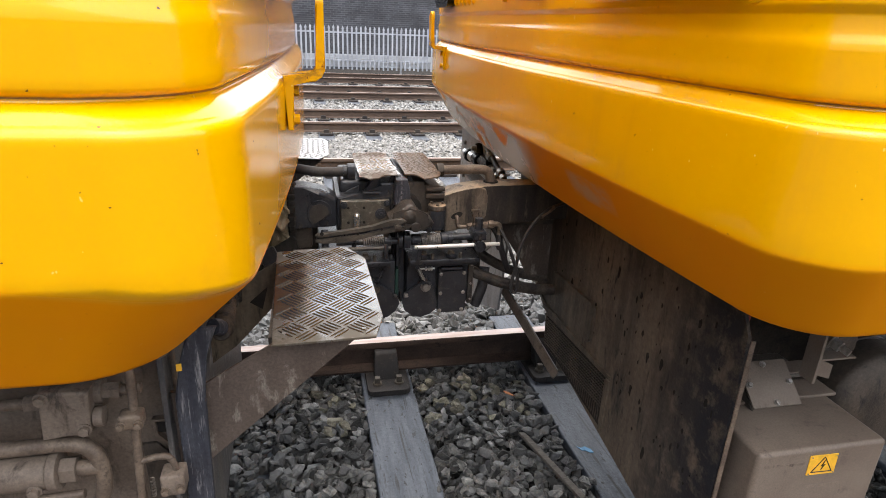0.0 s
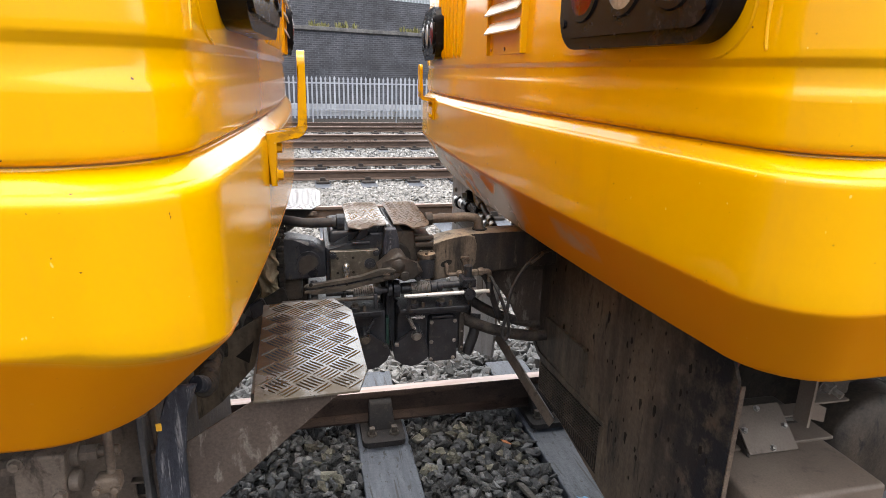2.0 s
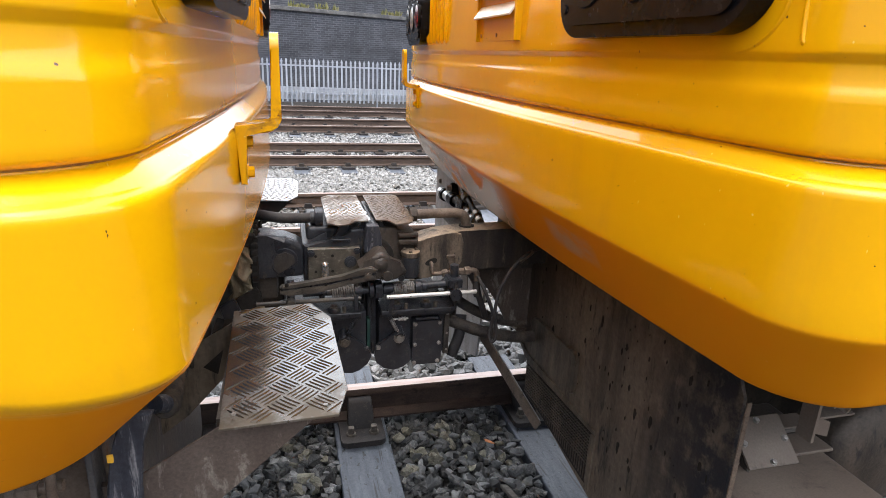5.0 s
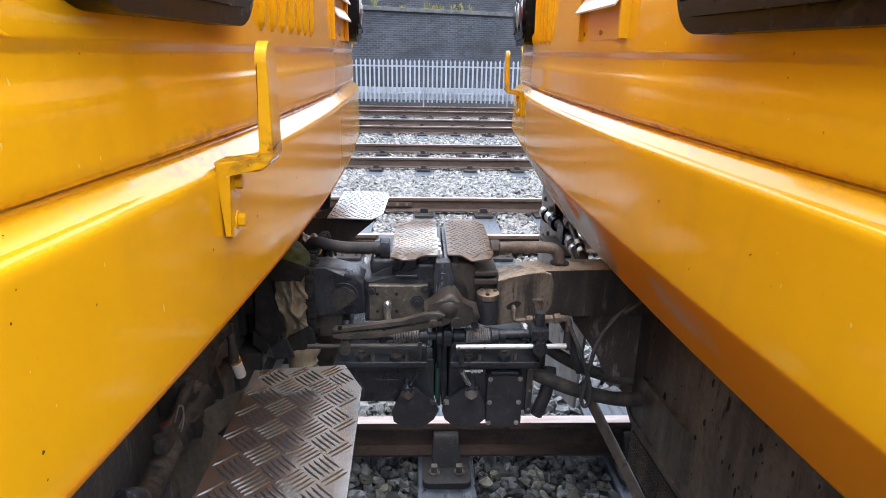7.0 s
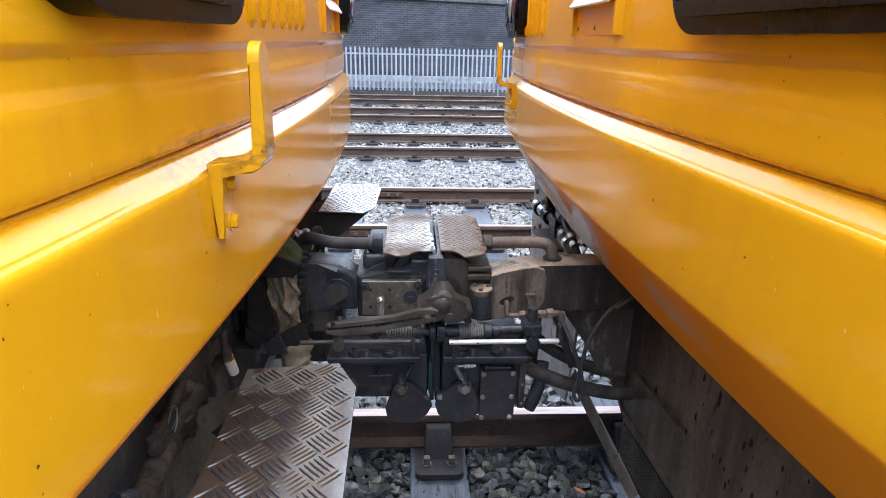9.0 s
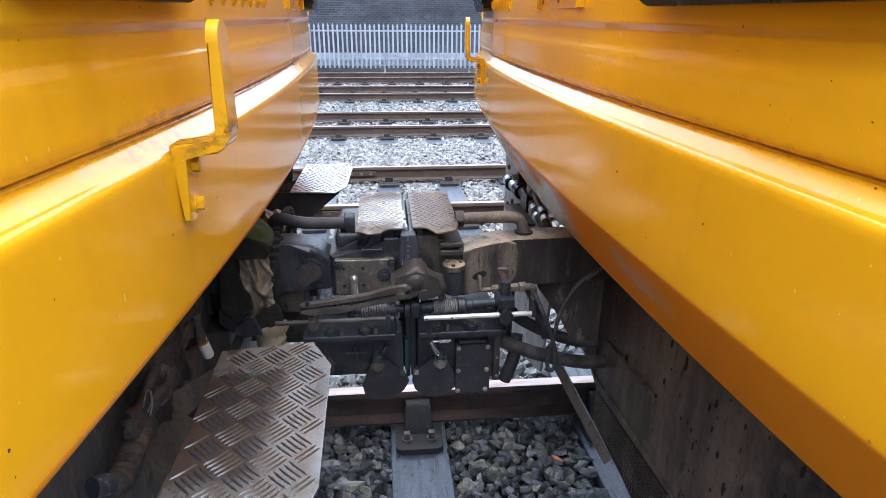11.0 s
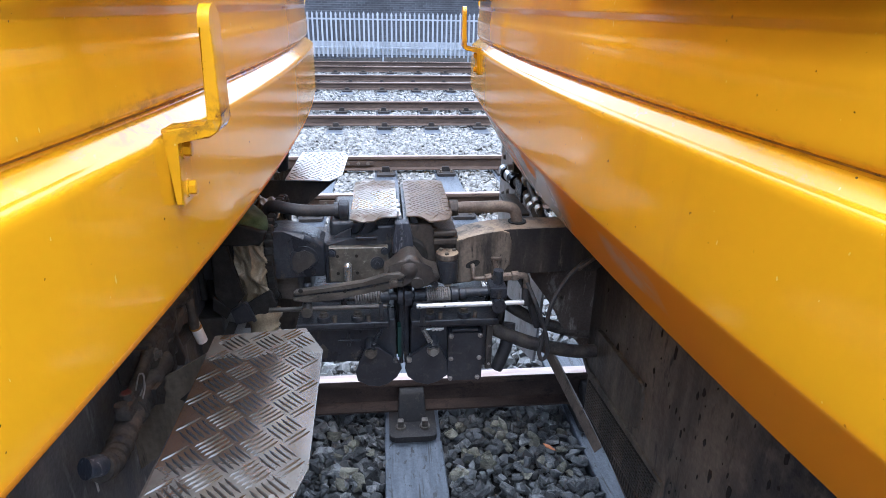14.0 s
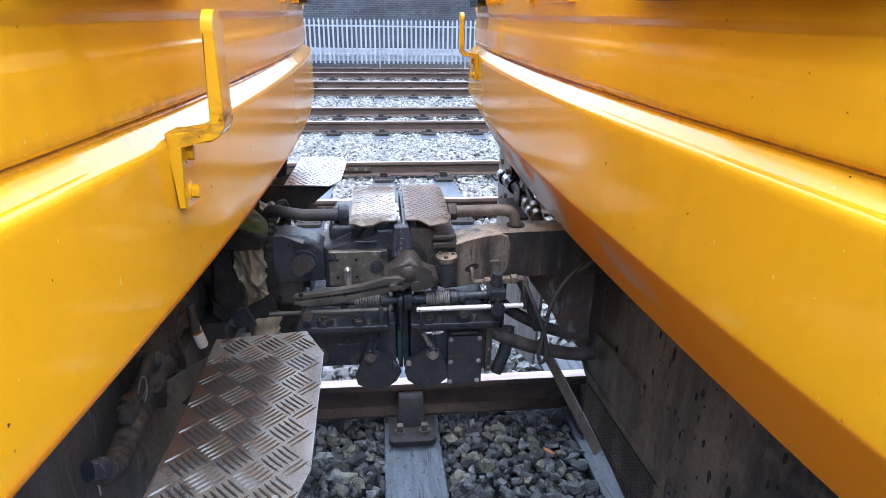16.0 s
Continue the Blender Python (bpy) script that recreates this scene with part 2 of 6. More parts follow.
M_TAG = material("orange_yellow_tag", (0.780, 0.420, 0.030), 0.5, 0, (0.650, 0.360, 0.030), None, 40, (1, 1, 1), 120, 0.1, 0.001)
M_INK = material("black_print", (0.015, 0.012, 0.010), 0.5)
M_WHITEINK = material("white_stencil", (0.600, 0.600, 0.580), 0.6)
M_LENSRED = material("dark_red_lens", (0.130, 0.008, 0.008), 0.12, 0, (0.090, 0.006, 0.006), None, 20)
M_LENSCLEAR = material("ribbed_clear_lens", (0.420, 0.440, 0.450), 0.10, 0.3, (0.300, 0.310, 0.330), None, 30, (6, 1, 1), 120, 0.4, 0.002)
M_LENSDARK = material("dark_smoked_lens", (0.030, 0.032, 0.035), 0.1, 0, (0.050, 0.050, 0.055), None, 30)
M_RAILHEAD = material("polished_rail_head", (0.430, 0.345, 0.310), 0.38, 0.5, (0.350, 0.255, 0.215), None, 3, (1.0, 10, 1), 160, 0.1, 0.0005)
M_RAILRUST = material("dark_rail_side", (0.036, 0.025, 0.021), 0.75, 0, (0.070, 0.047, 0.037), (0.020, 0.016, 0.015), 6, (0.5, 1, 1), 140, 0.5, 0.002, spec=0.19)
M_RAILBROWN = material("rust_brown_rail_side", (0.066, 0.049, 0.041), 0.85, 0, (0.098, 0.073, 0.060), (0.044, 0.033, 0.028), 5, (0.4, 1, 1), 120, 0.5, 0.002, spec=0.15)
M_RAILDULL = material("dull_rusty_rail_head", (0.360, 0.280, 0.250), 0.42, 0.35, (0.250, 0.175, 0.145), (0.140, 0.095, 0.080), 2.5, (1.0, 8, 1), 160, 0.15, 0.0005)
M_CHAIR = material("dark_cast_iron_chair", (0.020, 0.019, 0.020), 0.6, 0, (0.036, 0.032, 0.030), (0.055, 0.046, 0.040), 12, (1, 1, 1), 140, 0.5, 0.003, each=0.2, spec=0.24)
M_TIMBER = material("weathered_grey_timber", (0.046, 0.055, 0.070), 0.42, 0, (0.092, 0.105, 0.128), (0.024, 0.026, 0.030), 6, (4, 0.5, 4), 60, 0.6, 0.004, each=0.18, spec=0.40, rough_var=0.2)


def cracked(mat):
    """Long dark drying cracks along the grain."""
    nt = mat.node_tree
    bsdf = nt.nodes["Principled BSDF"]
    co = nt.nodes.new("ShaderNodeTexCoord").outputs["Object"]
    lines = ramp(nt, tex_noise(nt, stretched(nt, co, (34, 1.5, 34)), 1.0, 4, 0.6, 0.5), [(0.375, (1, 1, 1)), (0.41, (0, 0, 0))])
    pits = ramp(nt, tex_noise(nt, stretched(nt, co, (1, 0.55, 1)), 34, 3, 0.6), [(0.35, (1, 1, 1)), (0.39, (0, 0, 0))])
    col = bsdf.inputs["Base Color"].links[0].from_socket
    for mask in (lines, pits):
        col = mixed(nt, mask, col, (0.014, 0.014, 0.016))
    nt.links.new(col, bsdf.inputs["Base Color"])


cracked(M_TIMBER)
M_STONE = material("grey_granite_ballast", (0.175, 0.178, 0.175), 0.8, 0, (0.275, 0.277, 0.272), (0.125, 0.118, 0.100), 9, (1, 1, 1), 130, 0.5, 0.004, island=0.38, spec=0.22)
M_STONE_DARK = material("dark_grey_ballast", (0.044, 0.046, 0.048), 0.5, 0, (0.130, 0.132, 0.130), (0.080, 0.068, 0.050), 7, (1, 1, 1), 130, 0.6, 0.004, island=0.8, spec=0.34)
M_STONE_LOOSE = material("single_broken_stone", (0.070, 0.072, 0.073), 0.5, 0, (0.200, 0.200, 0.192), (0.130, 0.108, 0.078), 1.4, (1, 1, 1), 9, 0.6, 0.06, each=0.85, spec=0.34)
M_STONE_MOSS = material("mossy_broken_stone", (0.160, 0.152, 0.118), 0.8, 0, (0.270, 0.255, 0.205), (0.150, 0.150, 0.080), 1.4, (1, 1, 1), 9, 0.6, 0.06, each=0.5, spec=0.22)
M_STONE_BOUNCE = material("brown_bounce_ballast", (0.124, 0.082, 0.050), 0.85, 0, (0.180, 0.122, 0.077), (0.098, 0.064, 0.039), 9, (1, 1, 1), 130, 0.5, 0.004, island=0.4, spec=0.15)
# bed is near-black so its colour gives the deep shade between stones
M_BED = material("near_black_gap_bed", (0.026, 0.025, 0.024), 0.95, 0, (0.055, 0.053, 0.051), (0.015, 0.014, 0.014), 26, (1, 1, 1), 60, 1.0, 0.02, spec=0.15)
M_SPLINT = material("split_timber_sliver", (0.110, 0.100, 0.086), 0.9, 0, (0.065, 0.056, 0.047), None, 20, (1, 8, 8), 100, 0.5, 0.003)
M_GALV = material("galvanised_palisade", (0.340, 0.370, 0.420), 0.5, 0.2, (0.270, 0.295, 0.335), None, 3, (1, 1, 0.3), 90, 0.1, 0.001, each=0.15)
M_KICK = material("pale_grey_gravel_board", (0.44, 0.47, 0.51), 0.8, 0, (0.360, 0.385, 0.420), None, 2, (1, 1, 1), 60, 0.2, 0.002)
M_WEED = material("dry_weeds", (0.160, 0.160, 0.050), 0.9, 0, (0.220, 0.200, 0.100), (0.100, 0.130, 0.040), 8, (1, 1, 1), 80, 0.2, 0.002)
M_COPING = material("weathered_coping_stone", (0.120, 0.120, 0.120), 0.85, 0, (0.070, 0.070, 0.072), (0.200, 0.190, 0.170), 3, (1, 1, 1), 60, 0.4, 0.004)


def matt_toned(mat, axis, ranges, colour):
    """Lays a matt tone on a metal along one axis, with a broken edge: dust on treads, near-black on the deflector."""
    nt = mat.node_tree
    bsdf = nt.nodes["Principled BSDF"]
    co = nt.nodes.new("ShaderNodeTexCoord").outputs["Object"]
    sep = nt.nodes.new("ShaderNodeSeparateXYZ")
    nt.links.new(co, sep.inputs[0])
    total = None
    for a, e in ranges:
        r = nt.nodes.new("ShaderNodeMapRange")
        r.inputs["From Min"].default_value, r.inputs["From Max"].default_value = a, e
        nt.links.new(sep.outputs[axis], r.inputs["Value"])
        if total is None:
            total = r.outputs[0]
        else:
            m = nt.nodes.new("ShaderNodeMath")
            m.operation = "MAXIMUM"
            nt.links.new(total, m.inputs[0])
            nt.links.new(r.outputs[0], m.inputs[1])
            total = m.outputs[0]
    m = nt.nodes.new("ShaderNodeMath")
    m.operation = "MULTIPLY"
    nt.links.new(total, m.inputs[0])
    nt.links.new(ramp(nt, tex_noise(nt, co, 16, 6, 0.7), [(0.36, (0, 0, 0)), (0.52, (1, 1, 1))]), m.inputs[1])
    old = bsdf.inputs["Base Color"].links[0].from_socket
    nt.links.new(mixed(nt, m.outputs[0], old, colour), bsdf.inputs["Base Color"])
    metal = nt.nodes.new("ShaderNodeMapRange")
    metal.inputs["To Min"].default_value, metal.inputs["To Max"].default_value = bsdf.inputs["Metallic"].default_value, 0.1
    nt.links.new(m.outputs[0], metal.inputs["Value"])
    nt.links.new(metal.outputs[0], bsdf.inputs["Metallic"])
    matt = nt.nodes.new("ShaderNodeMix")
    nt.links.new(m.outputs[0], matt.inputs[0])
    nt.links.new(bsdf.inputs["Roughness"].links[0].from_socket, matt.inputs[2])
    matt.inputs[3].default_value = 0.55
    nt.links.new(matt.outputs[0], bsdf.inputs["Roughness"])
    return mat


def pale_topped(mat, colour, low=0.42, high=0.56):
    """Paints upward faces paler: settled dust and top light in one colour."""
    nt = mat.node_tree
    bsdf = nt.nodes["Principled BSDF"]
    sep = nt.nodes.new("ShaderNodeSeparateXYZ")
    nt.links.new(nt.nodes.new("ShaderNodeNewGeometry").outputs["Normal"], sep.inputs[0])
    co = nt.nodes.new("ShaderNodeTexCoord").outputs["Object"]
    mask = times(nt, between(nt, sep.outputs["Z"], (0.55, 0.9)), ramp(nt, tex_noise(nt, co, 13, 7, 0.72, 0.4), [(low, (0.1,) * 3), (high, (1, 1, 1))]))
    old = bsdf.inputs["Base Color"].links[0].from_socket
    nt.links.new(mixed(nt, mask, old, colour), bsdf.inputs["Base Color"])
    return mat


M_STEP = matt_toned(material("trodden_aluminium_step", (0.215, 0.211, 0.202), 0.17, 0.88, (0.150, 0.145, 0.134), (0.100, 0.086, 0.066), 5, (1, 1, 1), 180, 0.04, 0.0004, 0.04, spec=0.5), "Y", ((-0.725, -0.66), (-0.965, -1.03)), (0.076, 0.064, 0.046))
M_STEPBAR = material("dull_tread_bar", (0.125, 0.121, 0.113), 0.20, 0.75, (0.104, 0.097, 0.086), (0.080, 0.068, 0.052), 9, (1, 1, 1), 180, 0.08, 0.0004, 0.08, spec=0.5)
M_ALU = matt_toned(material("scuffed_aluminium_tread_plate", (0.360, 0.345, 0.320), 0.27, 0.75, (0.220, 0.200, 0.172), (0.090, 0.070, 0.054), 9, (1, 1, 1), 180, 0.15, 0.0006, 0.10, spec=0.5), "Y", ((0.04, 0.12), (-0.10, -0.16)), (0.105, 0.083, 0.063))

M_SKIRT_R = matt_toned(material("deflector_plate_steel", (0.056, 0.047, 0.039), 0.46, 0.05, (0.145, 0.118, 0.090), (0.020, 0.019, 0.020), 4.5, (2.0, 2.0, 0.4), 60, 0.45, 0.003, spec=0.22, patch=(0.40, 0.62)), "Y", ((-0.70, -0.98),), (0.017, 0.018, 0.022))
M_SPRING = material("dull_spring_steel", (0.330, 0.320, 0.310), 0.34, 0.5, (0.180, 0.165, 0.150), None, 40, (1, 1, 1), 200, 0.1, 0.001)


def brick_material(name, c1, c2, mortar):
    mat = bpy.data.materials.new(name)
    mat.use_nodes = True
    nt = mat.node_tree
    bsdf = nt.nodes["Principled BSDF"]
    co = nt.nodes.new("ShaderNodeTexCoord").outputs["Object"]
    sep, com = nt.nodes.new("ShaderNodeSeparateXYZ"), nt.nodes.new("ShaderNodeCombineXYZ")
    nt.links.new(co, sep.inputs[0])
    nt.links.new(sep.outputs["X"], com.inputs["X"])
    nt.links.new(sep.outputs["Z"], com.inputs["Y"])
    b = nt.nodes.new("ShaderNodeTexBrick")
    nt.links.new(com.outputs[0], b.inputs["Vector"])
    b.inputs["Scale"].default_value = 1.0
    b.inputs["Brick Width"].default_value, b.inputs["Row Height"].default_value = 0.235, 0.078
    b.inputs["Mortar Size"].default_value, b.inputs["Mortar Smooth"].default_value, b.inputs["Bias"].default_value = 0.009, 0.2, 0.0
    b.inputs["Color1"].default_value, b.inputs["Color2"].default_value, b.inputs["Mortar"].default_value = (*c1, 1), (*c2, 1), (*mortar, 1)
    stain = tex_noise(nt, stretched(nt, co, (1, 1, 1.6)), 0.55, 6, 0.65)
    col = mixed(nt, 1.0, b.outputs["Color"], ramp(nt, stain, [(0.35, (0.55, 0.55, 0.57)), (0.65, (1.35, 1.35, 1.36))]), "MULTIPLY")
    nt.links.new(col, bsdf.inputs["Base Color"])
    bsdf.inputs["Roughness"].default_value = 0.75
    inv = nt.nodes.new("ShaderNodeMath")
    inv.operation = "SUBTRACT"
    inv.inputs[0].default_value = 1.0
    nt.links.new(b.outputs["Fac"], inv.inputs[1])
    bumped(nt, inv.outputs[0], 0.5, 0.01, bsdf)
    return mat


M_BRICK = brick_material("blue_engineering_brick", (0.026, 0.029, 0.038), (0.047, 0.051, 0.062), (0.085, 0.088, 0.098))


# ---- builders ----
def mesh_from(name, verts, faces, mats, smooth=None, index=None):
    me = bpy.data.meshes.new(name)
    me.from_pydata([tuple(v) for v in verts], [], faces)
    for m in (mats if isinstance(mats, (list, tuple)) else [mats]):
        me.materials.append(m)
    if index is not None:
        me.polygons.foreach_set("material_index", index)
    if smooth is not None:
        me.polygons.foreach_set("use_smooth", [True] * len(me.polygons))
        me.set_sharp_from_angle(angle=radians(smooth))
    me.update()
    return me


def keep_flat(me, angle, most=8000):
    """Area-weighted normals, so that wide faces stay flat beside their rounded edges."""
    if len(me.loops) > most:
        return
    cos = math.cos(radians(angle))
    at = {}
    for p in me.polygons:
        for v in p.vertices:
            at.setdefault(v, []).append((p.normal.copy(), p.area))
    normals = []
    for p in me.polygons:
        for v in p.vertices:
            n = Vector()
            for m, area in at[v]:
                if p.normal.dot(m) > cos:
                    n += m * area
            normals.append(n.normalized() if n.length > 0 else p.normal.copy())
    me.normals_split_custom_set(normals)


def part(name, bm, mats, parent=None, label="", smooth=35):
    """One bmesh as ONE mesh object under a thing or a part."""
    me = bpy.data.meshes.new(name)
    bmesh.ops.recalc_face_normals(bm, faces=bm.faces)
    bm.to_mesh(me)
    bm.free()
    for m in (mats if isinstance(mats, (list, tuple)) else [mats]):
        me.materials.append(m)
    if smooth:
        me.polygons.foreach_set("use_smooth", [True] * len(me.polygons))
        me.set_sharp_from_angle(angle=radians(smooth))
        keep_flat(me, smooth + 10)
    ob = new(name, me)
    ob.parent = parent
    if label:
        ob["label"] = label
    return ob


def thing(name, label, category, group="", kind="", at=(0, 0, 0)):
    ob = new(name)
    ob.empty_display_size = 0.1
    ob.location = at
    return tagged(ob, label, category, group, kind)


def box(lo, hi, bevel=0.0, seg=2, turn=None, bm=None):
    bm = bm or bmesh.new()
    c = [(a + b) / 2 for a, b in zip(lo, hi)]
    s = [abs(b - a) for a, b in zip(lo, hi)]
    m = Matrix.Translation(c) @ (turn or Matrix()) @ Matrix.Diagonal((*s, 1))
    made = bmesh.ops.create_cube(bm, size=1, matrix=m)["verts"]
    if bevel:
        edges = list({e for v in made for e in v.link_edges})
        bmesh.ops.bevel(bm, geom=edges, offset=bevel, segments=seg, affect="EDGES", profile=0.5)
    return bm


def rod(a, b, r, r2=None, n=14, bm=None, bevel=0.0):
    bm = bm or bmesh.new()
    a, b = Vector(a), Vector(b)
    d = b - a
    m = Matrix.Translation((a + b) / 2) @ d.to_track_quat("Z", "Y").to_matrix().to_4x4()
    made = bmesh.ops.create_cone(bm, cap_ends=True, segments=n, radius1=r, radius2=r if r2 is None else r2, depth=d.length, matrix=m)["verts"]
    if bevel:
        caps = [e for e in {e for v in made for e in v.link_edges} if any(len(f.verts) > 4 for f in e.link_faces)]
        bmesh.ops.bevel(bm, geom=caps, offset=bevel, segments=2, affect="EDGES", profile=0.5)
    return bm


def curve_points(pts, n=8):
    """A smooth way through the given points."""
    p = [Vector(q) for q in pts]
    p = [p[0] * 2 - p[1]] + p + [p[-1] * 2 - p[-2]]
    out = []
    for i in range(1, len(p) - 2):
        for k in range(n):
            t = k / n
            out.append(0.5 * (2 * p[i] + (p[i + 1] - p[i - 1]) * t + (2 * p[i - 1] - 5 * p[i] + 4 * p[i + 1] - p[i + 2]) * t * t
                              + (3 * p[i] - p[i - 1] - 3 * p[i + 1] + p[i + 2]) * t ** 3))
    return out + [p[-2]]


def tube(pts, r, n=12, steps=8, bm=None, radii=None, flat=1.0):
    bm = bm or bmesh.new()
    way = curve_points(pts, steps) if steps else [Vector(q) for q in pts]
    up, rings = Vector((0.13, 0.21, 0.97)), []
    for i, q in enumerate(way):
        d = (way[min(i + 1, len(way) - 1)] - way[max(i - 1, 0)]).normalized()
        side = d.cross(up).normalized()
        up = side.cross(d).normalized()
        rr = r if radii is None else radii(i / (len(way) - 1))
        rings.append([bm.verts.new(q + (side * math.cos(a) * flat + up * math.sin(a)) * rr) for a in (2 * math.pi * k / n for k in range(n))])
    for a, b in zip(rings, rings[1:]):
        for k in range(n):
            bm.faces.new((a[k], a[(k + 1) % n], b[(k + 1) % n], b[k]))
    bm.faces.new(rings[0][::-1])
    bm.faces.new(rings[-1])
    return bm


def slab(outline, thick, axis="y", at=0.0, bevel=0.0, bm=None, holes=()):
    """A plate of that outline: (x, z) for axis y, (x, y) for axis z, (y, z) for axis x, from 'at' over 'thick'."""
    bm = bm or bmesh.new()
    put = {"y": lambda u, v, w: (u, w, v), "z": lambda u, v, w: (u, v, w), "x": lambda u, v, w: (w, u, v)}[axis]
    a = [bm.verts.new(put(u, v, at)) for u, v in outline]
    b = [bm.verts.new(put(u, v, at + thick)) for u, v in outline]
    faces = [bm.faces.new(a[::-1]), bm.faces.new(b)]
    n = len(a)
    for i in range(n):
        faces.append(bm.faces.new((a[i], a[(i + 1) % n], b[(i + 1) % n], b[i])))
    if bevel:
        edges = list({e for f in faces[:2] for e in f.edges})
        bmesh.ops.bevel(bm, geom=edges, offset=bevel, segments=2, affect="EDGES", profile=0.5)
    return bm


def rounded(u0, v0, u1, v1, r, n=5):
    out = []
    for cu, cv, a0 in ((u1 - r, v1 - r, 0), (u0 + r, v1 - r, 90), (u0 + r, v0 + r, 180), (u1 - r, v0 + r, 270)):
        for k in range(n + 1):
            a = radians(a0 + 90 * k / n)
            out.append((cu + r * math.cos(a), cv + r * math.sin(a)))
    return out


def hexbolt(at, way, r=0.011, h=0.009, bm=None, washer=True):
    bm = bm or bmesh.new()
    a, w = Vector(at), Vector(way).normalized()
    if washer:
        rod(a, a + w * 0.002, r * 1.35, n=14, bm=bm)
        a = a + w * 0.002
    rod(a, a + w * h, r, n=6, bm=bm)
    rod(a + w * h, a + w * (h + 0.001), r * 0.82, r * 0.6, n=12, bm=bm)
    return bm


def coil(a, b, r, wire, turns, bm=None):
    a, b = Vector(a), Vector(b)
    d = (b - a)
    q = d.to_track_quat("Z", "Y")
    n = turns * 10
    return tube([a + d * (i / n) + q @ Vector((r * math.cos(i * 0.628), r * math.sin(i * 0.628), 0)) for i in range(n + 1)], wire, 5, 0, bm)


def tread(outline, z, cell, pitch_bars=5, length=0.95, height=0.0019, axis_turn=0.0, wide=0.052):
    """Five-bar raised pattern over a plate: groups of lozenges that turn by right angles."""
    verts, faces = [], []
    def inside(x, y):
        hit = False
        for (x1, y1), (x2, y2) in zip(outline, outline[1:] + outline[:1]):
            if (y1 > y) != (y2 > y) and x < (x2 - x1) * (y - y1) / (y2 - y1) + x1:
                hit = not hit
        return hit
    xs, ys = [p[0] for p in outline], [p[1] for p in outline]
    cx, cy = (min(xs) + max(xs)) / 2, (min(ys) + max(ys)) / 2
    span = max(max(xs) - min(xs), max(ys) - min(ys))
    n = int(span / cell) + 2
    ca, sa = math.cos(axis_turn), math.sin(axis_turn)
    for i in range(-n, n + 1):
        for j in range(-n, n + 1):
            way = (1, 0) if (i + j) % 2 else (0, 1)
            for k in range(pitch_bars):
                off = (k - (pitch_bars - 1) / 2) * cell / pitch_bars
                u0, v0 = i * cell + off * way[1], j * cell + off * way[0]
                lx, ly = way[0] * ca - way[1] * sa, way[0] * sa + way[1] * ca
                px, py = cx + u0 * ca - v0 * sa, cy + u0 * sa + v0 * ca
                hl, hw = cell * length / 2, cell * wide
                if not (inside(px + lx * hl, py + ly * hl) and inside(px - lx * hl, py - ly * hl)):
                    continue
                base = len(verts)
                nx, ny = -ly, lx
                for lift, end, side in ((0.0, 1.0, 1.0), (height, 0.80, 0.16)):
                    for u, w in ((-1, 0), (-0.5, -1), (0.5, -1), (1, 0), (0.5, 1), (-0.5, 1)):
                        verts.append((px + lx * hl * u * end + nx * hw * w * side, py + ly * hl * u * end + ny * hw * w * side, z + lift))
                faces += [(base + q, base + (q + 1) % 6, base + 6 + (q + 1) % 6, base + 6 + q) for q in range(6)] + [tuple(range(base + 6, base + 12))]
    return verts, faces


def tread_part(name, outline, z, cell, mat, parent, label, height=0.0019, bars=5, length=0.95, wide=0.052):
    v, f = tread(outline, z, cell, bars, length, height, radians(45), wide)
    ob = new(name, mesh_from(name, v, f, mat, 30))
    ob.parent = parent
    tagged(ob, label, kind="stuff")
    return ob


# ---- ground and tracks ----
TRACKS = [(-0.7525, 0.7525), (3.75, 5.255), (8.05, 9.555), (12.4, 13.905), (16.2, 17.705)]
SLEEPER0 = [0.078, -0.008, -0.02, -0.05, 0.2]
PITCH = [0.69, 0.70, 0.76, 0.78, 0.78]
BALLAST_Z, SLEEPER_Z = -0.215, -0.19


def ground():
    nx, ny = 60, 60
    xs = [-400, -120, -40] + [-20 + 40 * i / nx for i in range(nx + 1)] + [40, 120, 400]
    ys = [-400, -100, -30] + [-8 + 32 * i / ny for i in range(ny + 1)] + [40, 100, 400]
    verts = [(x, y, BALLAST_Z - 0.05 + (0.02 * noise.noise(Vector((x * 1.3, y * 1.3, 0))) if abs(x) < 25 and -10 < y < 26 else 0)) for y in ys for x in xs]
    w = len(xs)
    faces = [(j * w + i, j * w + i + 1, (j + 1) * w + i + 1, (j + 1) * w + i) for j in range(len(ys) - 1) for i in range(w - 1)]
    ob = new("ground", mesh_from("ground", verts, faces, M_BED, 60))
    tagged(ob, "near-black ballast bed of a railway yard, shade between stones in its colour", "ground", kind="structure")


ground()


def clear_of_sleepers(x, y, slack):
    if y < 1.5 and x > 0.4:
        x -= 0.20
    for k, (a, c) in enumerate(TRACKS):
        if a - 0.55 < y < c + 0.55 and not (k == 0 and x < -0.4):
            return abs((x - SLEEPER0[k] + PITCH[k] / 2) % PITCH[k] - PITCH[k] / 2) > 0.135 + slack
    return True


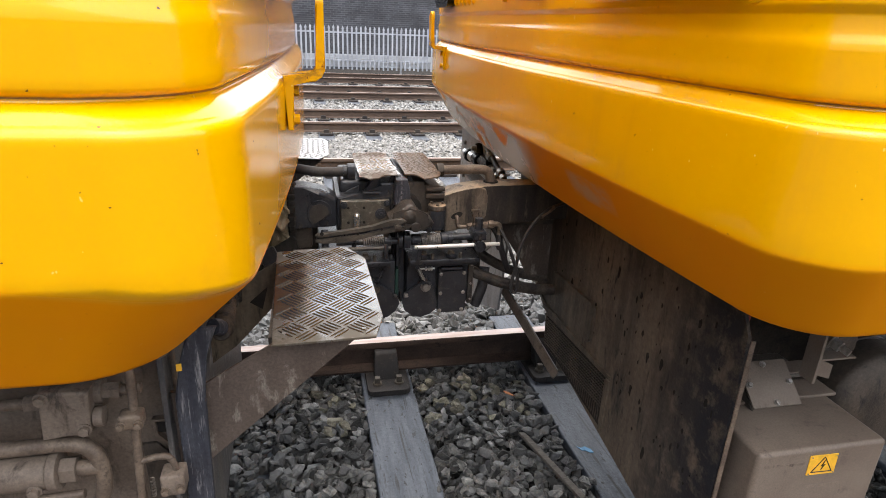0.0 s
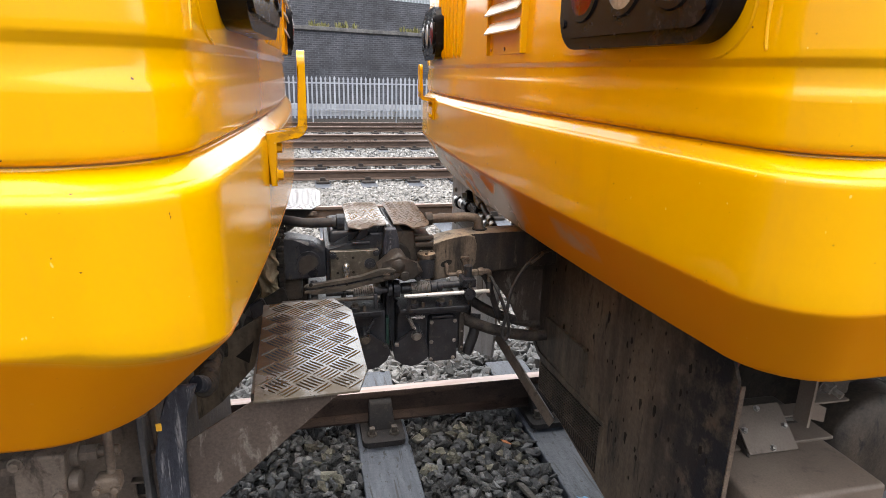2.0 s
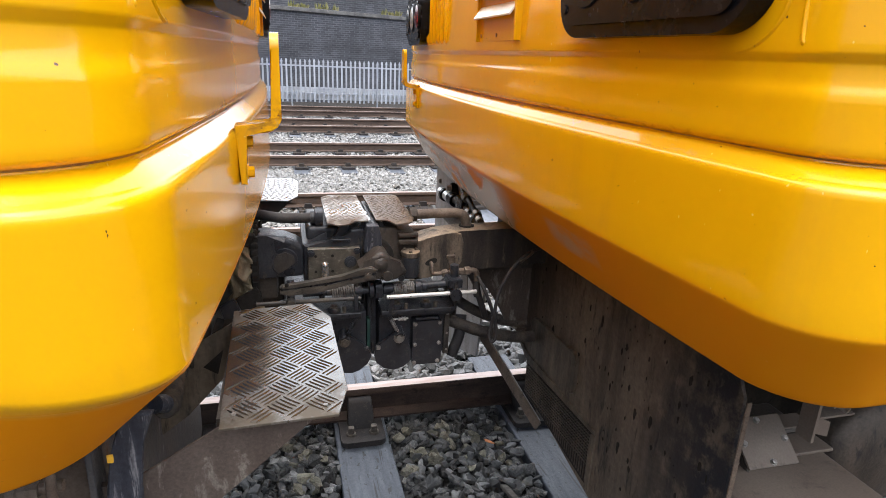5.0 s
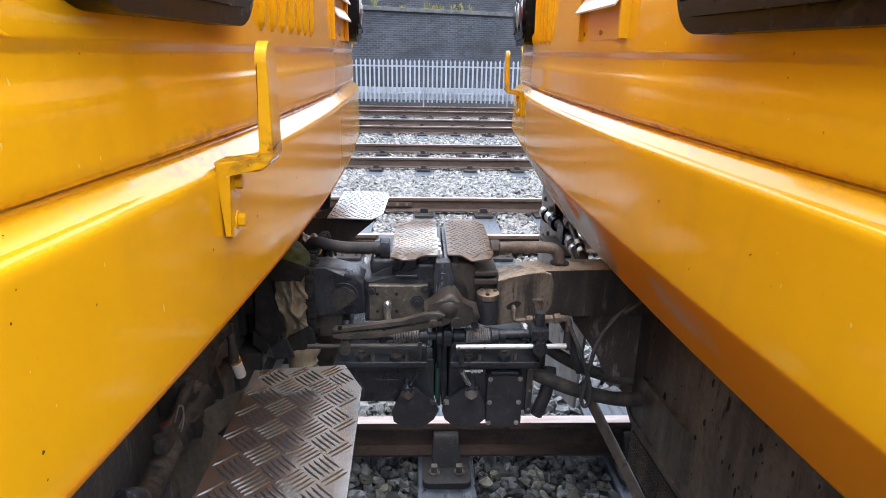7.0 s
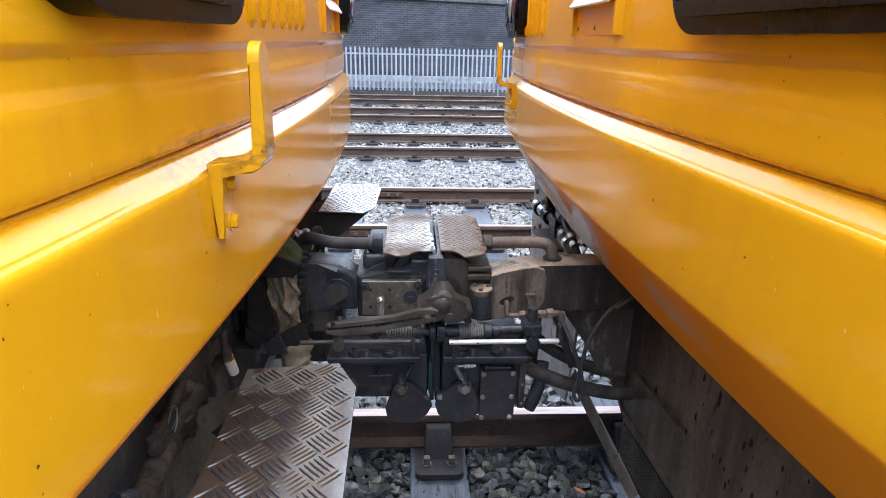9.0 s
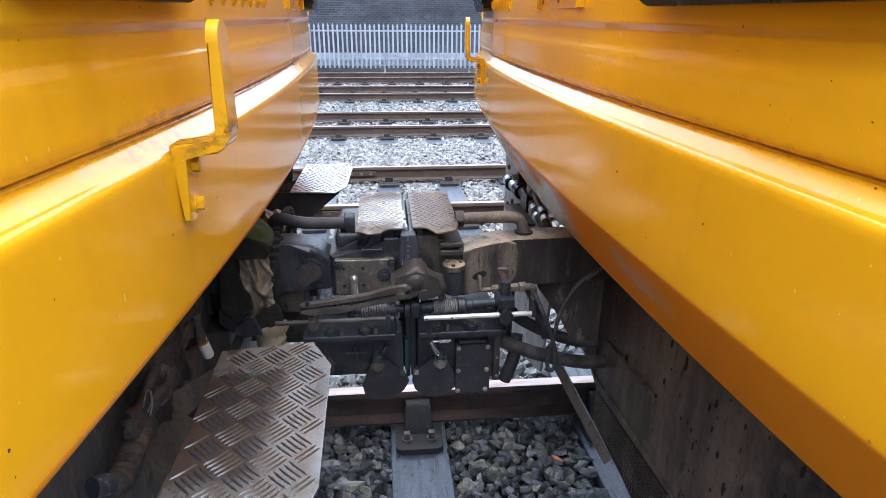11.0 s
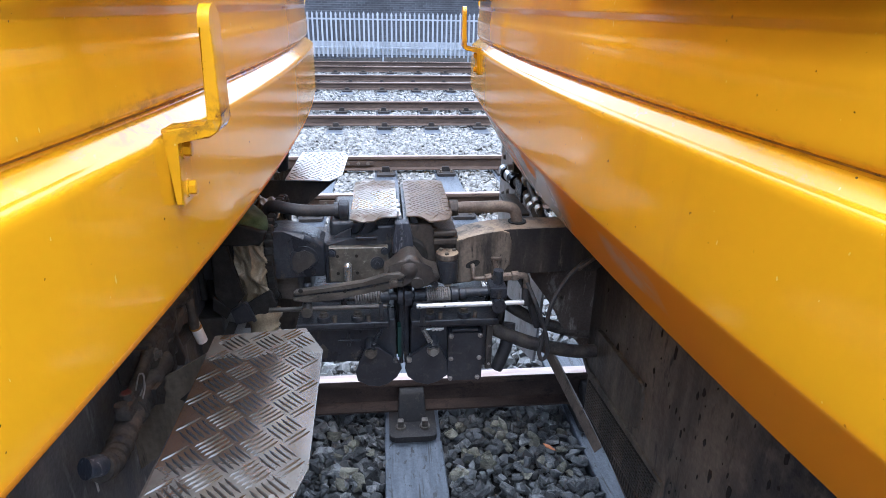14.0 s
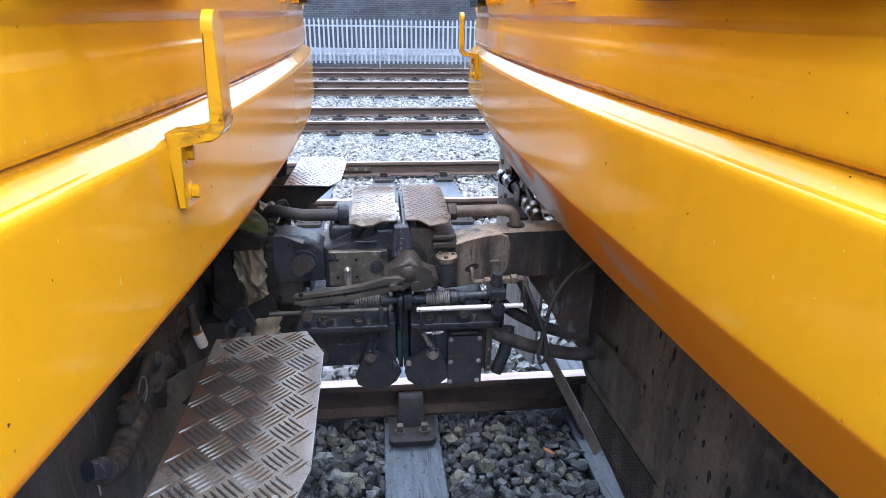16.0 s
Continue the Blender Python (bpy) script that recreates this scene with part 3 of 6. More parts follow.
def stone_shape(rng):
    """A crushed stone: a flattish angular lump, the hull of a few scattered corners."""
    bm = bmesh.new()
    for _ in range(15):
        p = rng.normal(0, 1, 3)
        p /= max(np.abs(p).max(), 0.74 * np.linalg.norm(p))
        bm.verts.new(p * rng.uniform(0.84, 1.0))
    out = bmesh.ops.convex_hull(bm, input=bm.verts)
    bmesh.ops.delete(bm, geom=[v for v in bm.verts if not v.link_faces], context="VERTS")
    bmesh.ops.triangulate(bm, faces=bm.faces)
    bm.verts.index_update()
    v = np.array([q.co for q in bm.verts]) * (rng.uniform(0.95, 1.35), rng.uniform(0.65, 0.95), rng.uniform(0.38, 0.7))
    f = np.array([[q.index for q in face.verts] for face in bm.faces])
    bm.free()
    return v, f


shape_rng = np.random.default_rng(2)
STONES = [stone_shape(shape_rng) for _ in range(70)]


def stones(name, areas, size, density, seed, label, mat, bare=None):
    """Broken stone, angular and flat shaded, strewn in layers."""
    rng = np.random.default_rng(seed)
    vs, fs, count = [], [], 0
    for x0, y0, x1, y1, z, spread in areas:
        n = int((x1 - x0) * (y1 - y0) * density)
        for _ in range(n):
            x, y = rng.uniform(x0, x1), rng.uniform(y0, y1)
            if not clear_of_sleepers(x, y, rng.uniform(-0.02, 0.015)):
                continue
            s = size * rng.uniform(0.55, 1.25)
            m = np.array(Euler((rng.normal(0, 0.55), rng.normal(0, 0.55), rng.uniform(0, 6.3))).to_matrix())
            v, f = STONES[rng.integers(len(STONES))]
            vs.append(v @ m.T * s * 0.5 + (x, y, z + rng.uniform(-spread, spread)))
            fs.append(f + count)
            count += len(v)
    ob = new(name, mesh_from(name, np.concatenate(vs).tolist(), np.concatenate(fs).tolist(), mat))
    tagged(ob, label, "ballast", kind="stuff")


stones("ballast_stones", [(-1.6, -1.05, 2.2, 1.0, -0.250, 0.012), (-1.6, -1.05, 2.2, 1.0, -0.222, 0.024)], 0.056, 900, 3, "loose angular dark granite ballast between the sleepers", M_STONE_DARK)
# out of sight: brown stones added to throw warm light onto the chamfers
stones("ballast_stones", [(-3.2, -4.6, 3.6, -1.05, -0.235, 0.02)], 0.082, 520, 6, "unseen brown ballast added to bounce warm light under the trains", M_STONE_BOUNCE)
stones("ballast_stones", [(-2.2, 1.0, 2.6, 3.3, -0.225, 0.024)], 0.068, 1250, 9, "loose angular pale grey ballast behind the coupler", M_STONE)
stones("ballast_stones", [(-3.0, 3.3, 3.5, 8.2, -0.225, 0.022)], 0.066, 1150, 4, "loose pale grey granite ballast beside the next track", M_STONE)
stones("ballast_stones", [(-4.5, 8.2, 5.0, 19.5, -0.220, 0.024)], 0.075, 420, 5, "distant pale grey ballast across the yard", M_STONE)


def rail_mesh(x0, x1, side):
    sec = [(-0.0625, -0.158), (0.0625, -0.158), (0.0625, -0.148), (0.012, -0.130), (0.009, -0.045), (0.034, -0.033), (0.0345, -0.008), (0.029, -0.001),
           (0.02, 0.0), (-0.02, 0.0), (-0.029, -0.001), (-0.0345, -0.008), (-0.034, -0.033), (-0.009, -0.045), (-0.012, -0.130), (-0.0625, -0.148)]
    n = len(sec)
    v = [(x, y, z) for x in (x0, x1) for y, z in sec]
    f = [(i, (i + 1) % n, n + (i + 1) % n, n + i) for i in range(n)] + [tuple(range(n))[::-1], tuple(range(n, 2 * n))]
    return mesh_from("rail_web", v, f, side, 40)


RAILS = [rail_mesh(-16, 16, M_RAILRUST)] + [rail_mesh(-16, 16, M_RAILBROWN)] * 4
TABLE = [(-0.0295, -0.0025), (0.0295, -0.0025), (0.0285, -0.0002), (0.018, 0.0012), (-0.018, 0.0012), (-0.0285, -0.0002)]
HEADS = [mesh_from("running_table", [(x, y, z) for x in (-16, 16) for y, z in TABLE], [(i, (i + 1) % 6, 6 + (i + 1) % 6, 6 + i) for i in range(6)] + [(5, 4, 3, 2, 1, 0), (6, 7, 8, 9, 10, 11)], m, 50)
         for m in (M_RAILHEAD, M_RAILDULL)]
for k, pair in enumerate(TRACKS):
    for y in pair:
        r = new("rail")
        r.location = (0, y, 0)
        for nm, me in (("web_and_foot", RAILS[k]), ("running_table", HEADS[min(k, 1)])):
            new(nm, me).parent = r
        tagged(r, ("rusty steel rail with a polished pinkish head on chairs" if k < 2 else "rusty brown steel rail of a farther siding track"), "rail", "rails of the yard")


def sleeper_thing(near=True):
    ob = thing("railway_sleeper", "weathered grey timber sleeper bedded in stone ballast", "sleeper", "sleepers of the yard")
    bm = box((-0.13, -1.30, -0.125), (0.13, 1.30, 0), 0.008)
    part("timber", bm, M_TIMBER, ob)
    for y in (-0.7525, 0.7525):
        ch = part("chair", slab(rounded(-0.108, y - 0.245, 0.108, y + 0.245, 0.028), 0.030, "z", 0.001, 0.006), M_CHAIR, ob, "dark cast iron rail chair")
        for s in (-1, 1) if not near else ():
            jaw = slab([(-0.052, 0.03), (0.052, 0.03), (0.040, 0.085), (-0.040, 0.085)], 0.05 * s, "y", y + s * 0.066, 0.004)
            part("jaw", jaw, M_CHAIR, ch)
            for dx in (-0.062, 0.062):
                bm = box((dx - 0.019, y + s * 0.165 - 0.019, 0.030), (dx + 0.019, y + s * 0.165 + 0.019, 0.042), 0.003)
                box((dx - 0.011, y + s * 0.165 - 0.011, 0.040), (dx + 0.011, y + s * 0.165 + 0.011, 0.066), 0.003, bm=bm)
                part("chair_screw", bm, M_DARKBOLT, ch)
        for s in (-1, 1) if near else ():
            jaw = slab([(y + s * u, w) for u, w in ((0.066, 0.028), (0.140, 0.028), (0.126, 0.060), (0.082, 0.140), (0.060, 0.156), (0.036, 0.154), (0.030, 0.105), (0.066, 0.060))][::s], 0.132, "x", -0.066, 0.006)
            for v in jaw.verts:
                v.co.x *= 1.0 - 0.95 * max(0.0, v.co.z - 0.03)
            part("jaw", jaw, M_CHAIR, ch)
            for dx in (-0.056, 0.056):
                bm = rod((dx, y + s * 0.175, 0.029), (dx, y + s * 0.175, 0.040), 0.026, 0.023, 18, bevel=0.002)
                box((dx - 0.014, y + s * 0.175 - 0.014, 0.038), (dx + 0.014, y + s * 0.175 + 0.014, 0.072), 0.003, bm=bm)
                part("chair_screw", bm, M_DARKBOLT, ch)
    return ob


for k, (pair, x0, p) in enumerate(zip(TRACKS, SLEEPER0, PITCH)):
    yc = (pair[0] + pair[1]) / 2
    if k < 2:
        proto = sleeper_thing(k == 0)
        proto.matrix_world = pose(x0 - 10 * p, yc, SLEEPER_Z)
    for i in range(-9, 10) if k < 2 else range(-7, 8):
        copy_thing(proto, pose(x0 + i * p + (0.20 if k == 0 and i > 0 else 0), yc, SLEEPER_Z - (0.07 if k == 0 and i == -1 else 0), 0, 0, random.uniform(-0.5, 0.5)))

# fishplated joint of the next track
fish = thing("fishplate", "rusty bolted fishplate joining the rail", "fishplate", "fishplates")
part("plate", box((-0.62, 5.215, -0.105), (-0.16, 5.238, -0.05), 0.005), M_RAILBROWN, fish)
for x in (-0.56, -0.45, -0.33, -0.22):
    part("bolt", hexbolt((x, 5.215, -0.08), (0, -1, 0), 0.016, 0.02), M_DARKBOLT, fish)
copy_thing(fish, pose(-0.02, -1.505, 0))

# sliver of wood on the stones
sl = thing("timber_sliver", "split grey timber sliver lying on ballast", "wood", at=(0, 0, 0))
part("sliver", slab([(0.625, 0.10), (0.655, 0.09), (0.765, -0.33), (0.74, -0.35)], 0.018, "z", -0.182, 0.004), M_SPLINT, sl)

smear = thing("paint_mark", "small pale blue paint smear on a sleeper", "mark")
part("smear", slab([(0.868, -0.015), (0.882, -0.028), (0.905, -0.022), (0.925, -0.045), (0.928, -0.068), (0.908, -0.062), (0.898, -0.048), (0.880, -0.044)], 0.002, "z", SLEEPER_Z + 0.001), material("pale_blue_paint", (0.100, 0.300, 0.520), 0.6, 0, (0.160, 0.360, 0.550), (0.080, 0.100, 0.130), 30), smear)

# ---- fence and retaining wall ----
def fence():
    ob = thing("palisade_fence", "pale galvanised steel palisade fence with pointed pales", "fence", at=(0, 20.2, 0))
    ob.rotation_euler = (0, 0, radians(-2.0))
    pale = slab([(-0.030, 0.0), (0.030, 0.0), (0.030, 1.33), (0.040, 1.37), (0.0, 1.46), (-0.040, 1.37), (-0.030, 1.33)], 0.012, "y", -0.03)
    first_pale = part("pale", pale, M_GALV, ob, smooth=0)
    for i in range(-44, 45):
        if i:
            p = new("pale", first_pale.data)
            p.parent, p.location = ob, (i * 0.157, 0, random.uniform(-0.012, 0.012))
    for z in (0.30, 1.22):
        part("rail_bar", box((-7.2, -0.015, z - 0.025), (7.2, 0.03, z + 0.025), 0.004), M_GALV, ob)
    for x in (-5.966, -2.983, 0.0, 2.983, 5.966):
        part("post", box((x - 0.028, 0.03, -0.2), (x + 0.028, 0.09, 1.38), 0.004), M_GALV, ob)
    part("gravel_board", box((-7.2, 0.10, 0.07), (7.2, 0.16, 0.50), 0.006), M_KICK, ob, "pale grey concrete gravel board")
    ob.location.z = -0.06


fence()


def retaining_wall():
    turn = radians(24)
    lower = part("wall_lower", box((-14, 0, -0.3), (26, 0.6, 3.05)), M_BRICK, None, smooth=0)
    upper = part("wall_upper", box((-14, 0.45, 3.2), (26, 1.0, 4.45)), M_BRICK, None, smooth=0)
    cop = part("wall_ledge", box((-14, -0.08, 3.05), (26, 1.0, 3.2), 0.02), M_COPING, None)
    for ob, lab in ((lower, "dark blue engineering brick retaining wall"), (upper, "set-back upper stage of the dark brick retaining wall"), (cop, "dark weathered stone ledge with weeds")):
        ob.location, ob.rotation_euler = (0, 22.6, 0), (0, 0, turn)
        tagged(ob, lab, "wall", kind="structure")
    top = thing("palisade_fence", "white steel railing on top of the brick wall", "fence", at=(0, 22.6, 4.45))
    top.rotation_euler = (0, 0, turn)
    pale = part("pale", box((-0.03, 0.6, 0), (0.03, 0.62, 1.3), 0.003, 1), M_GALV, top, smooth=0)
    for i in range(-40, 60):
        if i:
            p = new("pale", pale.data)
            p.parent, p.location = top, (i * 0.16, 0, 0)
    part("rail_bar", box((-6.5, 0.62, 0.12), (9.6, 0.66, 0.18), 0.004), M_GALV, top)
    rng = random.Random(5)
    for k in range(16):
        w = thing("weed", "dry yellow-green weed growing on the wall ledge", "plant", "weeds on the ledge")
        verts, faces = [], []
        tall = rng.uniform(0.1, 0.35) * (2.0 if k in (4,) else 1)
        for _ in range(20):
            a, l = rng.uniform(0, 6.28), rng.uniform(0.4, 1) * tall
            lean = rng.uniform(0.1, 0.7)
            tip = Vector((math.cos(a) * lean * l, math.sin(a) * lean * l * 0.5, l))
            root = Vector((rng.uniform(-0.12, 0.12), rng.uniform(-0.06, 0.06), 0))
            s = Vector((-math.sin(a), math.cos(a), 0)) * 0.012
            b = len(verts)
            verts += [root - s, root + s, root + tip * 0.6 + s * 1.6, root + tip, root + tip * 0.6 - s * 1.6]
            faces.append((b, b + 1, b + 2, b + 3, b + 4))
        lf = new("leaves", mesh_from("leaves", verts, faces, M_WEED))
        lf.parent = w
        x = rng.uniform(-3.5, 5.5)
        w.matrix_world = pose(0, 22.6, 0, 0, 0, 24) @ pose(x, rng.uniform(0.0, 0.3), 3.2)


retaining_wall()

# ---- train ends ----
X0 = 0.02
HALF, CORNER, OFF, BOW = 1.42, 0.14, 0.315, 0.035


def front_x(y):
    return -(OFF + BOW * y * y)


def ring(inset, n_arc=11, n_front=24, back=-6.5):
    """One level of the body's outline; the corner keeps its radius at every level."""
    w, r = HALF - inset, CORNER
    edge = w - r
    c = front_x(HALF - r) - r - inset
    pts = [(back, -w), (-3.0, -w), (-1.2, -w), (c - 0.2, -w)]
    for k in range(n_arc + 1):
        a = radians(90 * k / n_arc)
        pts.append((c + r * math.sin(a), -edge - r * math.cos(a)))
    for k in range(1, n_front):
        y = -edge + 2 * edge * k / n_front
        pts.append((front_x(y * (HALF - r) / edge) - inset, y))
    for k in range(n_arc + 1):
        a = radians(90 * (1 - k / n_arc))
        pts.append((c + r * math.sin(a), edge + r * math.cos(a)))
    return pts + [(c - 0.2, w), (-1.2, w), (-3.0, w), (back, w)]


LOW_LEFT = [(1.137, 0.139), (1.131, 0.127), (1.135, 0.115), (1.143, 0.108), (1.308, 0.006), (1.313, 0.0025), (1.320, 0.0)]
LOW_RIGHT = [(1.121, 0.118), (1.117, 0.105), (1.123, 0.095), (1.132, 0.090), (1.277, 0.007), (1.284, 0.003), (1.292, 0.0)]
FRONT_DROP = {1.308: 1.262, 1.313: 1.268, 1.320: 1.277}
PROFILE = [(1.336, 0.0), (1.468, 0.0), (1.476, 0.0004), (1.4805, 0.0020), (1.484, 0.0052), (1.4868, 0.0090), (1.4882, 0.0112), (1.5055, 0.0305), (1.507, 0.0318), (1.5090, 0.0322), (1.5100, 0.0326),
           (1.5120, 0.0322), (1.5132, 0.0290), (1.5165, 0.0235), (1.522, 0.0212), (1.532, 0.021), (1.582, 0.021), (1.590, 0.0213), (1.598, 0.0232), (1.604, 0.0249), (1.612, 0.0256), (1.628, 0.0262), (1.6325, 0.0260), (1.640, 0.0215), (1.6455, 0.0208), (1.656, 0.0209), (1.68, 0.0217), (2.0, 0.0285),
           (2.6, 0.10), (3.1, 0.22), (3.4, 0.40), (3.55, 0.75), (3.62, 1.2)]

# the right carriage's ledge falls a little more steeply
LEDGE_RIGHT = {1.4882: (1.4876, 0.0118), 1.5055: (1.5066, 0.0294)}


def train_body(parent, low, paint):
    # the lower crease sinks a little from the carriage's side to its front
    turn = [0] * 4 + [k / 11 for k in range(12)] + [1] * 23 + [1 - k / 11 for k in range(12)] + [0] * 4
    low = low + [(LEDGE_RIGHT.get(z, (z, d)) if low is LOW_RIGHT else (z, d)) for z, d in PROFILE]
    rings = [[(x, y, z + w * (FRONT_DROP.get(z, z) - z)) for (x, y), w in zip(ring(d), turn)] for z, d in low]
    n = len(rings[0])
    v = [p for r in rings for p in r]
    f, idx, z_of = [], [], [z for z, d in low]
    for j in range(len(rings) - 1):
        for i in range(n - 1):
            f.append((j * n + i, j * n + i + 1, (j + 1) * n + i + 1, (j + 1) * n + i))
            idx.append(1 if 1.5095 < z_of[j] < 1.5115 and abs(rings[0][i][1]) < 1.30 else 0)
    f.append(tuple(range((len(rings) - 1) * n, len(rings) * n)))
    idx.append(0)
    me = mesh_from("body", v, f, [paint, M_GROOVE], 32, idx)
    keep_flat(me, 40, 20000)
    ob = new("body", me)
    ob.parent = parent
    return ob


def lamp_cluster(parent, y0, y1):
    s = 1 if y0 > 0 else -1
    ymid = (y0 + y1) / 2
    xb = front_x(ymid) - 0.034
    slope = -2 * BOW * ymid
    turn = Matrix.Rotation(math.atan(slope) * 1.0, 4, "Z").inverted()
    w = abs(y1 - y0) / 2
    base = slab(rounded(-w, -0.115, w, 0.115, 0.078, 12), 0.050, "x", -0.006, 0.016)
    place = Matrix.Translation((xb + 0.005, ymid, 1.781)) @ turn
    bmesh.ops.transform(base, matrix=place, verts=base.verts)
    ob = part("headlamp_unit", base, M_BLACK, parent, "black moulded lamp cluster housing", 75)
    rim = slab(rounded(-w + 0.024, -0.091, w - 0.024, 0.091, 0.042, 10), 0.008, "x", 0.043, 0.003)
    bmesh.ops.transform(rim, matrix=place, verts=rim.verts)
    part("face_plate", rim, M_BLACK, ob)
    for k, (u, mat, lab) in enumerate(((0.15, M_LENSRED, "dark red ribbed lens"), (0.0, M_LENSCLEAR, "clear ribbed lens"), (-0.15, M_LENSDARK, "unlit dark lens"))):
        u *= -s
        bz = rod((0.046, u, 0.0), (0.056, u, 0.0), 0.066, 0.060, 32)
        bmesh.ops.transform(bz, matrix=place, verts=bz.verts)
        bezel = part("bezel", bz, M_BLACK, ob)
        ln = bmesh.new()
        bmesh.ops.create_uvsphere(ln, u_segments=28, v_segments=10, radius=0.055, matrix=Matrix.Translation((0.050, u, 0)) @ Matrix.Diagonal((0.24, 1, 1, 1)))
        bmesh.ops.transform(ln, matrix=place, verts=ln.verts)
        part("lens", ln, mat, ob, lab)
    for u, z in ((w - 0.035, 0.06), (w - 0.035, -0.06), (-w + 0.035, 0.06), (-w + 0.035, -0.06)):
        b = rod((0.048, u, z), (0.055, u, z), 0.009, n=10)
        bmesh.ops.transform(b, matrix=place, verts=b.verts)
        part("screw", b, M_BLACK, ob)
    return ob


def louvre(parent, y0, y1):
    x = front_x((y0 + y1) / 2) - 0.034
    bm = slab([(y0, 1.668), (y1, 1.668), (y1, 2.0), (y0, 2.0)], 0.014, "x", x, 0.002)
    ob = part("louvre_vent", bm, M_YELLOW, parent, "yellow vent box with pale angled slats")
    for y in (y0, y1):
        s = 1 if y == y0 else -1
        part("cheek", box((x, min(y - s * 0.002, y + s * 0.012), 1.668), (x + 0.026, max(y - s * 0.002, y + s * 0.012), 2.0), 0.002), M_YELLOW, ob)
    for k in range(5):
        z = 1.73 + 0.055 * k
        # near-white colour holds the sky light on the slats
        bm = slab([(x + 0.012, z + 0.034), (x + 0.016, z + 0.036), (x + 0.038, z + 0.004), (x + 0.036, z)], y1 - y0 - 0.026, "y", y0 + 0.013)
        part("slat", bm, M_WHITEPLATE, ob, "slat painted near-white for the light on it")
    for y in (y0 + 0.03, (y0 + y1) / 2, y1 - 0.03):
        part("rivet", rod((x + 0.012, y, 1.685), (x + 0.017, y, 1.685), 0.005, n=8), M_GROOVE, ob)
    return ob


def ribs(parent, y0, y1, n=7):
    for k in range(n):
        y = y0 + (y1 - y0) * k / (n - 1)
        x = front_x(y) - 0.034
        bm = tube([(x, y, 1.684), (x + 0.011, y, 1.70), (x + 0.012, y, 1.95), (x, y, 1.97)], 0.013, 8, 5)
        part("rib", bm, M_YELLOW, parent)


def grab_bracket(parent):
    y = -0.842
    xf = front_x(y) + 0.006
    sec = [(xf - 0.004, 1.390), (xf + 0.007, 1.390), (xf + 0.007, 1.478), (xf + 0.050, 1.482), (xf + 0.062, 1.490), (xf + 0.069, 1.503), (xf + 0.069, 1.622), (xf + 0.054, 1.622),
           (xf + 0.054, 1.506), (xf + 0.048, 1.497), (xf - 0.010, 1.493)]
    bm = slab(sec, 0.054, "y", y - 0.020, 0.003)
    ob = part("grab_bracket", bm, M_YELLOW, parent, "yellow painted cranked steel bracket", 20)
    part("rounded_end", rod((xf + 0.0542, y + 0.007, 1.620), (xf + 0.0688, y + 0.007, 1.620), 0.0268, n=28), M_YELLOW, ob)
    for z in (1.462, 1.408):
        part("bolt", hexbolt((xf + 0.007, y + 0.008, z), (1, 0, 0), 0.010, 0.009), M_YELLOW, ob)


def body_panel(parent):
    """Raised edge of the lamp surround, with a rounded lower corner."""
    for s in (-1, 1):
        for pts in (((1.14, 1.640), (1.19, 1.650), (1.225, 1.680), (1.240, 1.73), (1.245, 1.85)), ((1.262, 1.85), (1.264, 1.72), (1.268, 1.665), (1.276, 1.648))):
            part("pressed_bead", tube([(front_x(y) - 0.0258, s * y, z) for y, z in pts], 0.0045, 8, 6, None, lambda t: 0.0008 + 0.0042 * min(1, 7 * t, 7 - 7 * t)), parent.children[0].data.materials[0], parent)


def train_end(label, low, paint, shift):
    ob = thing("train_carriage", label, "train", "train carriages")
    train_body(ob, low, paint)
    lamp_cluster(ob, -1.13, -0.69)
    lamp_cluster(ob, 0.69, 1.22)
    ribs(ob, -0.78 + shift, -0.36 + shift)
    louvre(ob, 0.06 + shift * 0.8, 0.40 + shift * 0.8)
    grab_bracket(ob)
    body_panel(ob)
    # closed dark floor and frame of the carriage
    fl = box((-6.4, -1.20, 1.185), (-0.60, 1.20, 1.225))
    part("floor_pan", fl, M_GRIME, ob, "grimy dark floor pan")
    part("headstock", box((-0.98, -0.95, 0.98), (-0.86, 0.95, 1.17), 0.01), M_GRIME, ob, "grimy steel headstock beam")
    for y in (-0.62, 0.62):
        part("sole_bar", box((-6.4, y - 0.06, 0.86), (-0.86, y + 0.06, 1.17), 0.008), M_GRIME, ob)
    # wheels of the leading bogie
    for x in (-2.35, -4.6):
        axle = part("wheelset", rod((x, -0.80, 0.46), (x, 0.80, 0.46), 0.075, n=20), M_GRIME, ob, "dark dusty wheelset")
        for s in (-1, 1):
            bm = rod((x, s * 0.70, 0.46), (x, s * 0.815, 0.46), 0.455, n=48, bevel=0.012)
            rod((x, s * 0.68, 0.46), (x, s * 0.705, 0.46), 0.485, n=48, bm=bm)
            rod((x, s * 0.80, 0.46), (x, s * 0.835, 0.46), 0.14, n=28, bm=bm)
            part("wheel", bm, M_GRIME, axle)
    return ob


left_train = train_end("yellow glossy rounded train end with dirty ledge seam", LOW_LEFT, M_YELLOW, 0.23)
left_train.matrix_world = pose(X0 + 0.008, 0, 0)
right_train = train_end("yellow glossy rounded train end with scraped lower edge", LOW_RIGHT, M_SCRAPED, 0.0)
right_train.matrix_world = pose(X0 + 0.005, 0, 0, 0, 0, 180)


# ---- deflector plates under both train ends ----
def leaning(bm):
    """Swings a plate built along x = 0 into the right deflector's plane."""
    for v in bm.verts:
        v.co.x += 0.61 - 0.0606 * v.co.y
    return bm


defl = thing("deflector_plate", "dark oily streaked steel deflector plate below the carriage", "plate", "deflector plates", at=(0.64, -0.55, 0.3))
